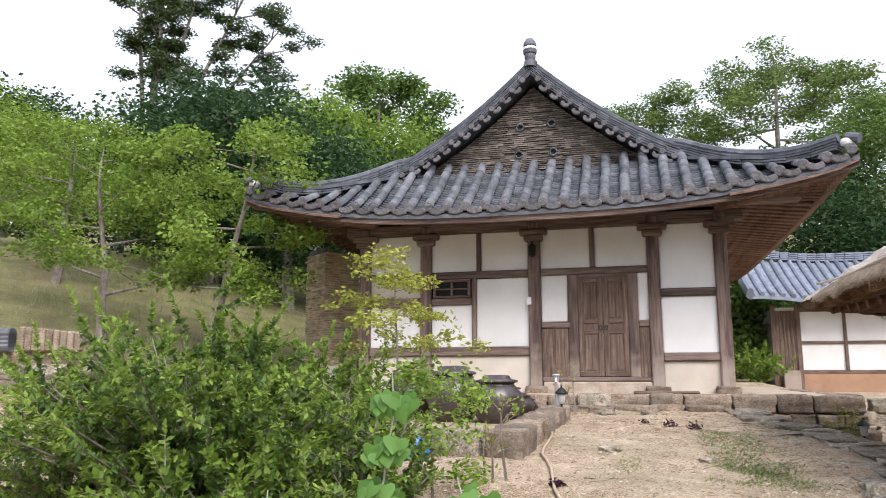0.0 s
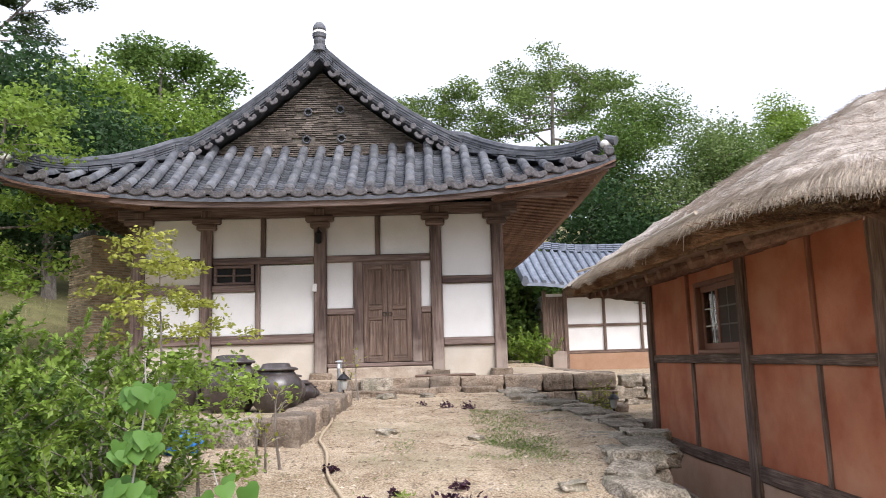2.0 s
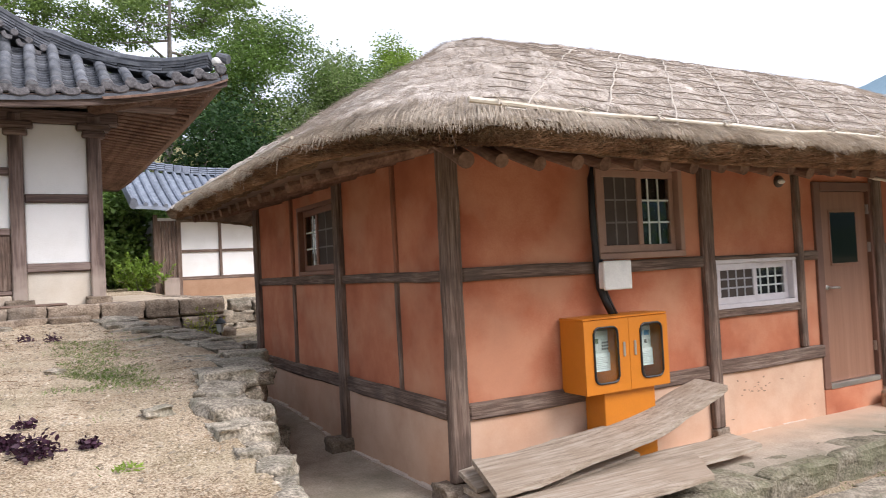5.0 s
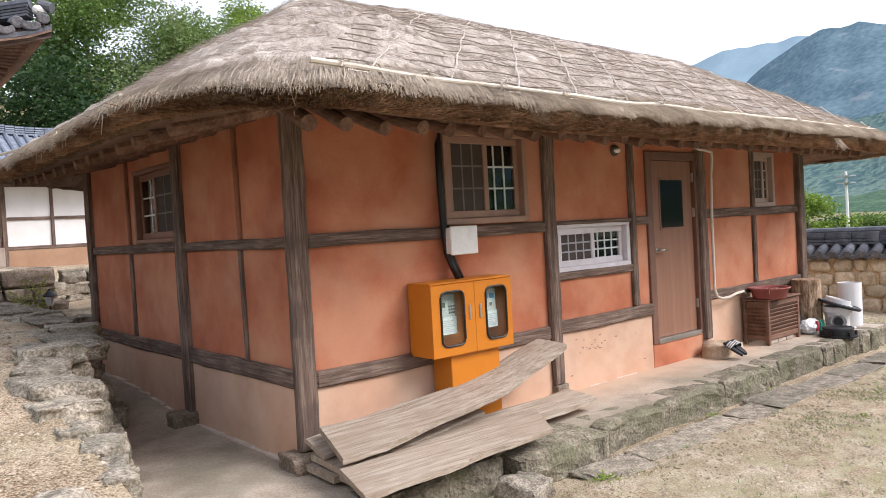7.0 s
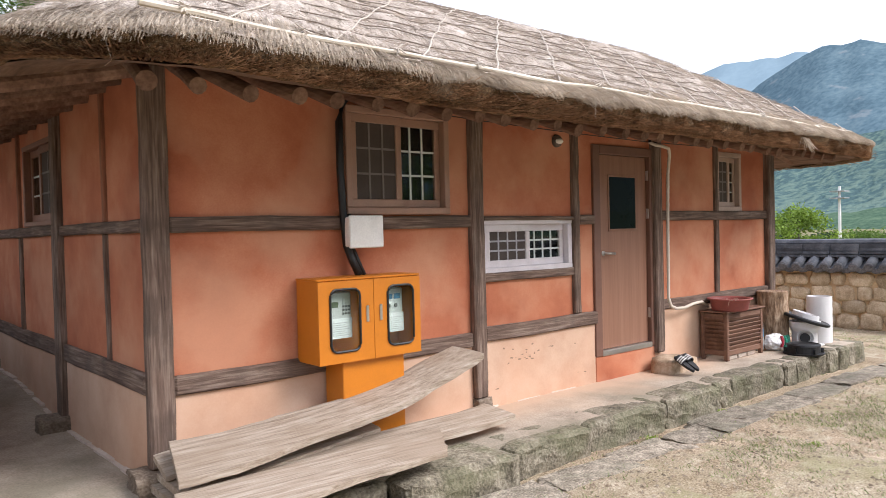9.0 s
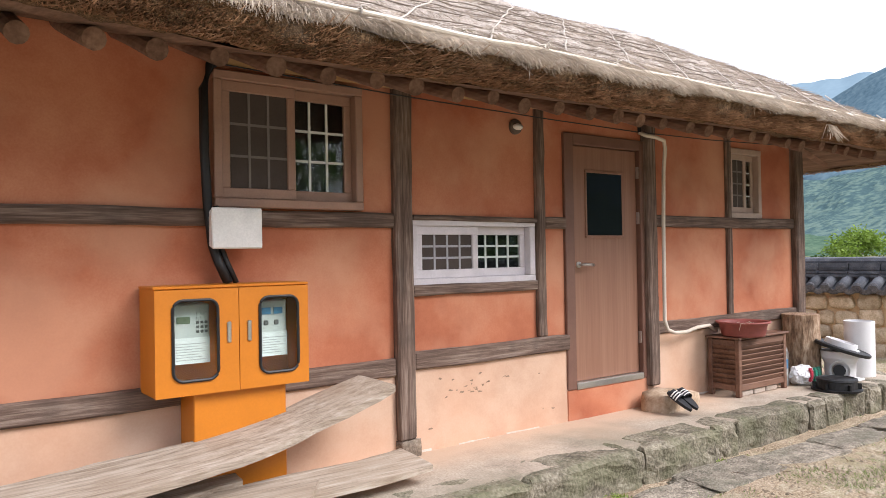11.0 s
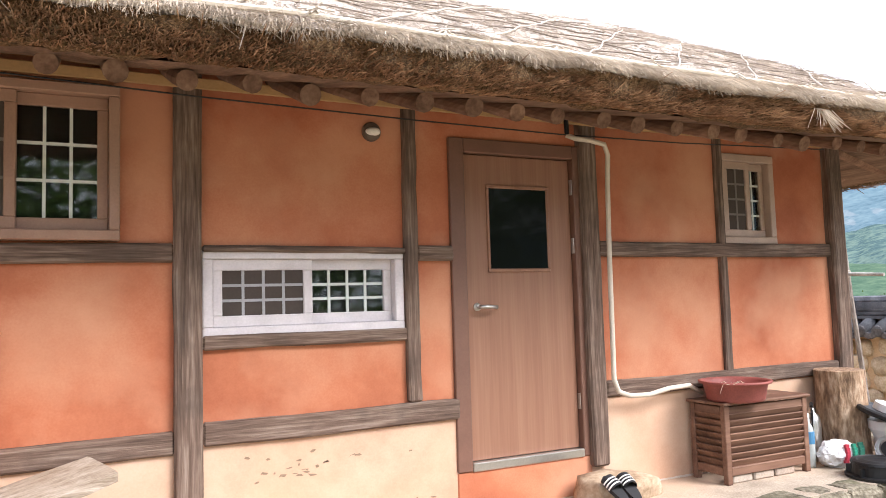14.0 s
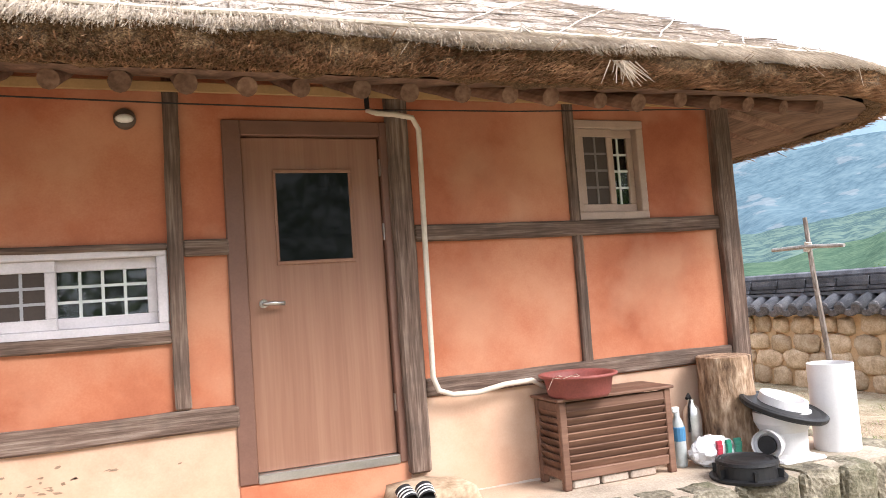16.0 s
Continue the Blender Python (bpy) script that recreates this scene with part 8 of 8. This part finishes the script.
# ---- ground cover ----
def tufts():
    rng = random.Random(21)
    specs, pale = [], []
    zones = ((0.64, 6.62, 0.5, 0.55, 520), (0.18, 6.7, 0.35, 0.4, 160), (1.1, 6.5, 0.35, 0.5, 260), (0.7, 7.6, 0.7, 1.0, 420), (0.9, 8.8, 0.6, 0.9, 260), (-0.4, 5.2, 0.9, 0.8, 30), (6.5, 1.8, 3.2, 1.5, 1300), (10.5, 2.3, 3.0, 1.2, 2400), (8.2, 2.9, 1.6, 0.5, 700), (11.0, 3.1, 1.4, 0.4, 500), (5.2, 3.35, 0.8, 0.15, 40), (6.9, 3.84, 0.25, 0.05, 14), (8.3, 3.86, 0.3, 0.05, 16), (13.6, 4.5, 2.0, 3.0, 1300), (4.2, 3.0, 1.2, 0.6, 60), (7.6, 3.75, 3.0, 0.12, 60), (-9.5, 12, 3.5, 2.5, 1200), (-13, 16, 5, 4, 2200), (3.2, 11.6, 0.6, 0.5, 60))
    for cx, cy, rx, ry, n in zones:
        for _ in range(n):
            x, y = rng.gauss(cx, rx * 0.55), rng.gauss(cy, ry * 0.55)
            if 1.98 < x < 12.1 and 4.0 < y < 10.4:
                continue
            if noise.noise(Vector((x * 1.6, y * 1.6, 5))) < -0.02 and n > 100:
                continue
            z = land(x, y)
            for _ in range(rng.randint(5, 11)):
                p = Vector((x + rng.gauss(0, 0.05), y + rng.gauss(0, 0.05), z - 0.005))
                h = rng.uniform(0.010, 0.034) if y < 10.2 or x > 2 else rng.uniform(0.06, 0.2)
                q = p + Vector((rng.gauss(0, 0.025), rng.gauss(0, 0.025), h))
                (specs if rng.random() < (0.62 if x < 2 else 0.42) else pale).append((p, q, rng.uniform(0.0018, 0.0036)))
    M_GRASS = leaf_material("thin_lawn_grass", (0.10, 0.18, 0.03), (0.21, 0.31, 0.07), 0.35)
    tagged(part("grass_tufts", mesh_of("grass_tufts", *blades(specs)), M_GRASS), "sparse green grass tufts in the yard", "grass", "", "stuff")
    tagged(part("dry_grass", mesh_of("dry_grass", *blades(pale)), M_STRAW), "dry pale grass blades in the yard", "grass", "", "stuff")


tufts()


def pebbles():
    rng = random.Random(33)
    verts, faces = [], []
    dv, df = [], []
    for _ in range(46000):
        x = rng.uniform(-4.5, 2.2) if rng.random() < 0.62 else rng.uniform(1.0, 14)
        y = rng.uniform(2.0, 12) if x < 1.7 else rng.uniform(0.8, 3.9)
        if x > edge_x(y) and y > 3.8:
            continue
        z = land(x, y)
        s = 0.005 + 0.017 * rng.random() ** 2.6
        k = len(verts)
        w = [rng.uniform(0.6, 1.3) for _ in range(5)]
        verts += [(x - s * w[0], y, z), (x, y - s * w[1], z), (x + s * w[2], y, z), (x, y + s * w[3], z), (x + s * 0.2, y, z + s * 0.6 * w[4])]
        faces += [(k, k + 1, k + 4), (k + 1, k + 2, k + 4), (k + 2, k + 3, k + 4), (k + 3, k, k + 4)]
    M_PEB = material("yard_grit", [(0.16, 0.115, 0.075), (0.33, 0.265, 0.19), (0.50, 0.43, 0.335)], 3, 0.95, 0, rand=0.4, island=True)
    tagged(part("yard_pebbles", mesh_of("yard_pebbles", verts, faces), M_PEB), "scattered grit and pebbles on the sandy yard", "pebbles", "", "stuff")
    sticks = []
    for _ in range(3200):
        x = rng.uniform(-3.5, 1.6) if rng.random() < 0.7 else rng.uniform(2, 13)
        y = rng.uniform(2.2, 11.5) if x < 1.6 else rng.uniform(1.0, 3.8)
        p = Vector((x, y, land(x, y) + 0.006))
        a = rng.uniform(0, 6.28)
        ln = rng.uniform(0.03, 0.13)
        if x > 2 and rng.random() < 0.75:
            continue
        sticks.append((p, p + Vector((math.cos(a) * ln, math.sin(a) * ln, rng.uniform(0, 0.012))), rng.uniform(0.002, 0.005)))
    tagged(part("dry_litter", mesh_of("dry_litter", *blades(sticks)), M_STRAW_D), "dry leaf and twig litter on the yard", "litter", "", "stuff")


pebbles()
for x, y, s in ((1.05, 5.1, 0.17), (-0.3, 7.6, 0.16), (0.55, 7.0, 0.12), (1.1, 3.3, 0.26), (1.0, 2.75, 0.22), (-0.1, 3.6, 0.2), (0.1, 11.3, 0.2), (-0.5, 11.2, 0.25)):
    stone("yard_stone", rs.choice(ROCKS), (x, y, land(x, y) + 0.01), (s, s * 0.8, s * 0.45), rs.uniform(0, 360), "loose stone lying on the sandy yard", "loose yard stones")

# ---- the boundary wall, cross and far hills ----
wall_far = thing("boundary_wall", (16.0, 4.0, -0.7), "clay wall set with round stones under a tile coping", "wall")
tagged(wall_far, kind="structure")
WB = lambda y: 16.0 + 0.06 * (6.0 - y)
M_CLAYW = material("ochre_clay_wall", [(0.46, 0.32, 0.185), (0.57, 0.41, 0.25), (0.64, 0.49, 0.32)], 2.5, 0.95, 0.5, 50, bump_dist=0.02)
bm = bmesh.new()
ysw = [-14 + 0.5 * k for k in range(61)]
for a, b in zip(ysw, ysw[1:]):
    box(bm, (WB(a), a, -1.1), (WB(a) + 0.45, b, 0.32))
part("clay_body", bm, M_CLAYW, wall_far)
M_WSTONE = material("ochre_round_stone", [(0.31, 0.225, 0.14), (0.49, 0.375, 0.25), (0.64, 0.53, 0.39)], 6, 0.9, 0.5, 40, rand=0.22)
ME_RND = [rock_mesh("round_stone", (1, 1, 1), s + 60, 0.18, 4, 2.0) for s in range(6)]
for me in ME_RND:
    me.materials.append(M_WSTONE)
for row in range(4):
    y = -2.0 + 0.17 * (row % 2)
    while y < 13.5:
        w = rs.uniform(0.22, 0.46)
        stone("round_stone", rs.choice(ME_RND), (WB(y) + 0.03, y + w / 2, -0.62 + row * 0.255 + rs.uniform(-0.03, 0.03)), (0.19, w * 0.98, rs.uniform(0.22, 0.29)), 0, "", "", parent=wall_far)
        y += w + rs.uniform(0.02, 0.10)
ME_CAPROW = cover_mesh(0.095, 0.42)
ME_CAPROW.materials.append(M_TILE)
for k in range(110):
    y = -12.5 + k * 0.25
    d = Vector((1, 0, 0.55))
    lay("coping_tile", ME_CAPROW, Vector((WB(y) - 0.16, y, 0.365)), d, wall_far, Vector((0, -1, 0)))
    lay("tile_end", ME_DISC, Vector((WB(y) - 0.175, y, 0.385)), Vector((1, 0, 0.15)), wall_far, Vector((0, -1, 0)))
    lay("pan_end", ME_PAN, Vector((WB(y) - 0.165, y + 0.125, 0.34)), Vector((1, 0, 0.15)), wall_far, Vector((0, -1, 0))).scale = (0.8, 1, 0.9)
bm = bmesh.new()
for q in range(4):
    for a, b in zip(ysw, ysw[1:]):
        box(bm, (WB(a) + 0.02 + 0.03 * q, a, 0.56 + q * 0.06), (WB(a) + 0.44 - 0.03 * q, b - 0.01, 0.605 + q * 0.06))
for a, b in zip(ysw, ysw[1:]):
    box(bm, (WB(a) + 0.10, a, 0.5), (WB(a) + 0.36, b, 0.80))
tube(bm, [(WB(y) + 0.23, y, 0.83) for y in ysw], 0.07, 8)
tagged(part("coping_ridge", bm, M_TILE_I, wall_far), kind="stuff")
bm = bmesh.new()
for a, b in zip(ysw, ysw[1:]):
    box(bm, (WB(a) - 0.16, a, 0.30), (WB(a) + 0.6, b, 0.345))
for a, b in zip(ysw, ysw[1:]):
    v = [bm.verts.new(p) for p in ((WB(a) - 0.15, a, 0.35), (WB(a) - 0.15, b, 0.35), (WB(a) + 0.26, b, 0.585), (WB(a) + 0.26, a, 0.585))]
    bm.faces.new(v)
tagged(part("pan_course", bm, M_TILE_I, wall_far), kind="stuff")
cross = thing("stick_scarecrow_frame", (14.5, 6.9, -0.7), "rough wooden cross of tied branches standing in the plot", "wooden frame")
bm = bmesh.new()
tube(bm, [(14.5, 6.83, -0.75), (14.5, 6.90, 0.0), (14.48, 6.97, 0.9), (14.5, 7.03, 1.55)], [0.035, 0.033, 0.03, 0.026], 7)
part("upright", bm, M_BARK, cross)
bm = bmesh.new()
tube(bm, [(14.45, 7.53, 1.20), (14.45, 7.0, 1.20), (14.45, 6.48, 1.17)], [0.024, 0.027, 0.022], 7)
part("crossbar", bm, M_BARK_P, cross)
bm = bmesh.new()
tube(bm, [(14.47, 7.02, 1.14), (14.47, 6.99, 1.25)], 0.042, 8)
part("binding", bm, M_ROPE, cross)


def hills(name, radius, az0, az1, height, mat, seed, label, relief=0.022):
    """A far mountain side: a sheet from the plain up to an uneven ridge, by azimuth east of north."""
    verts, faces = [], []
    n, rows = 220, 40
    for i in range(n + 1):
        az = az0 + (az1 - az0) * i / n
        a = radians(az)
        h = height(az) * radius
        h += radius * 0.0045 * noise.fractal(Vector((az * 0.45, seed, 0)), 1.0, 2.0, 5)
        for j in range(rows + 1):
            k = j / rows
            r = radius * (0.55 + 0.45 * k)
            z = -8 + (h + 8) * k ** 1.25
            z += radius * relief * k * (1 - k) * 2 * noise.fractal(Vector((az * 0.16, k * 2.2, seed)), 1.0, 2.0, 3)
            verts.append((7 + r * math.sin(a), r * math.cos(a), z))
    for i in range(n):
        for j in range(rows):
            faces.append((i * (rows + 1) + j, (i + 1) * (rows + 1) + j, (i + 1) * (rows + 1) + j + 1, i * (rows + 1) + j + 1))
    ob = part(name, mesh_of(name, verts, faces, True), mat)
    return tagged(ob, label, "mountain", "", "structure")


# distance haze is painted into these colours: paler and bluer the farther away
M_MOUNT_FAR = material("far_ridge_forest_painted_haze", [(0.185, 0.26, 0.31), (0.215, 0.295, 0.345)], 0.016, 1.0, 0.15, 0.12, (0.3, 1, 1), span=0.12, bump_dist=4.0, spec=0.0)
M_MOUNT = material("mountain_forest_painted_haze", [(0.072, 0.118, 0.148), (0.098, 0.152, 0.184), (0.130, 0.188, 0.215)], 0.022, 1.0, 0.4, 0.16, (0.3, 1, 1), span=0.12, blotch=(0.36, 0.345, 0.34), blotch_scale=0.022, blotch_amount=0.22, bump_dist=6.0, spec=0.0, fine_mix=0.5, blotch_from=0.61, blotch_to=0.65)
M_MOUNT_LOW = material("lower_slope_forest_painted_haze", [(0.060, 0.100, 0.104), (0.088, 0.136, 0.128), (0.120, 0.170, 0.146)], 0.05, 1.0, 0.8, 0.20, (0.35, 1, 1.2), span=0.07, bump_dist=6.0, spec=0.0, fine_mix=0.5)
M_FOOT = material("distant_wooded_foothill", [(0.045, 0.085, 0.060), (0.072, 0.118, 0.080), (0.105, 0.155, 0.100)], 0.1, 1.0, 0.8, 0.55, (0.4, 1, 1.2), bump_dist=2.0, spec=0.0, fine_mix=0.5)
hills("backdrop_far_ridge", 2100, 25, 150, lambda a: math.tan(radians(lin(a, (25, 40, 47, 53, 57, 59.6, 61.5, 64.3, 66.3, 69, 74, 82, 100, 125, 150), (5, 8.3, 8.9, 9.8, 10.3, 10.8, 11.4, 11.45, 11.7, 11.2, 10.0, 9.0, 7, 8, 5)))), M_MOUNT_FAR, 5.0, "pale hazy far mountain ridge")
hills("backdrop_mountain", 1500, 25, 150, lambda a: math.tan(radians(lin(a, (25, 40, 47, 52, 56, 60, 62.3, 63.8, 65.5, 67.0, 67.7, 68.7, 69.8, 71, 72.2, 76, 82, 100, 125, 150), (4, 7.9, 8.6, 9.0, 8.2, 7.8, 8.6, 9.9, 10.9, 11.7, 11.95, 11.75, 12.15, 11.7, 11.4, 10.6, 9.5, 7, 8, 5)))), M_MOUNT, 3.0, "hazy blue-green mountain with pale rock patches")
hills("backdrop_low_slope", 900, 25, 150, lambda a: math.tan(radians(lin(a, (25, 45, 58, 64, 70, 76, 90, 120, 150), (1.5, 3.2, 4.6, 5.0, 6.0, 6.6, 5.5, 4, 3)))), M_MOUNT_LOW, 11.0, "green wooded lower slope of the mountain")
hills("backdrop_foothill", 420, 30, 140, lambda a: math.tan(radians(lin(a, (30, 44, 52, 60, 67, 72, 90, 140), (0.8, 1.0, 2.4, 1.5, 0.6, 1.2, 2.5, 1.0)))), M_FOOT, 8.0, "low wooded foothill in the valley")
for x, y, h, r in ((33, 30, 2.2, 1.3), (38, 31, 1.7, 1.6), (60, 26, 4.0, 1.8), (30, 27, 1.6, 1.2)):
    i += 1
    tree("leafy_tree", x, y, h, r, M_LEAF_BRIGHT, 120 + i, 2500, 0.22, 0.15, "bright green tree beyond the boundary wall", 0.1, clump=0.9, flat=0.9, group="trees beyond the wall", sub=3)
for k in range(13):
    a = radians(51 + k * 1.9 + rg.uniform(-0.6, 0.6))
    d = rg.uniform(60, 85)
    tree("leafy_tree", 7 + d * math.sin(a), d * math.cos(a), rg.uniform(0.9, 1.6), rg.uniform(1.3, 2.2), rg.choice([M_LEAF_MID, M_LEAF_DARK]), 160 + k, 1500, 0.24, 0.12, "green tree in the valley beyond the boundary wall", 0.05, clump=0.9, flat=0.9, group="trees beyond the wall", sub=3)
pole = thing("utility_pole", (71, 27.3, -2), "pale concrete utility pole with crossbars", "utility pole")
for (px2, py2) in ((71, 27.3),):
    bm = bmesh.new()
    tube(bm, [(px2, py2, -3), (px2, py2, 4.4)], [0.17, 0.11], 8)
    part("shaft", bm, M_PLASTER_W, pole)
    bm = bmesh.new()
    for z in (3.3, 3.9):
        box(bm, (px2 - 0.6, py2 - 0.6, z), (px2 + 0.6, py2 + 0.6, z + 0.1), 0.0)
    part("crossbar", bm, M_GREY, pole)
shed = thing("farm_shed", (95, 40, -1.5), "low white farm shed in the valley", "shed")
bm = bmesh.new()
box(bm, (89, 36, -4), (96, 42, -0.9))
part("wall", bm, M_PLASTER_W, shed)
bm = bmesh.new()
box(bm, (88.6, 35.6, -0.9), (96.4, 42.4, -0.6), 0.1)
part("roof", bm, M_PLASTER_W, shed)
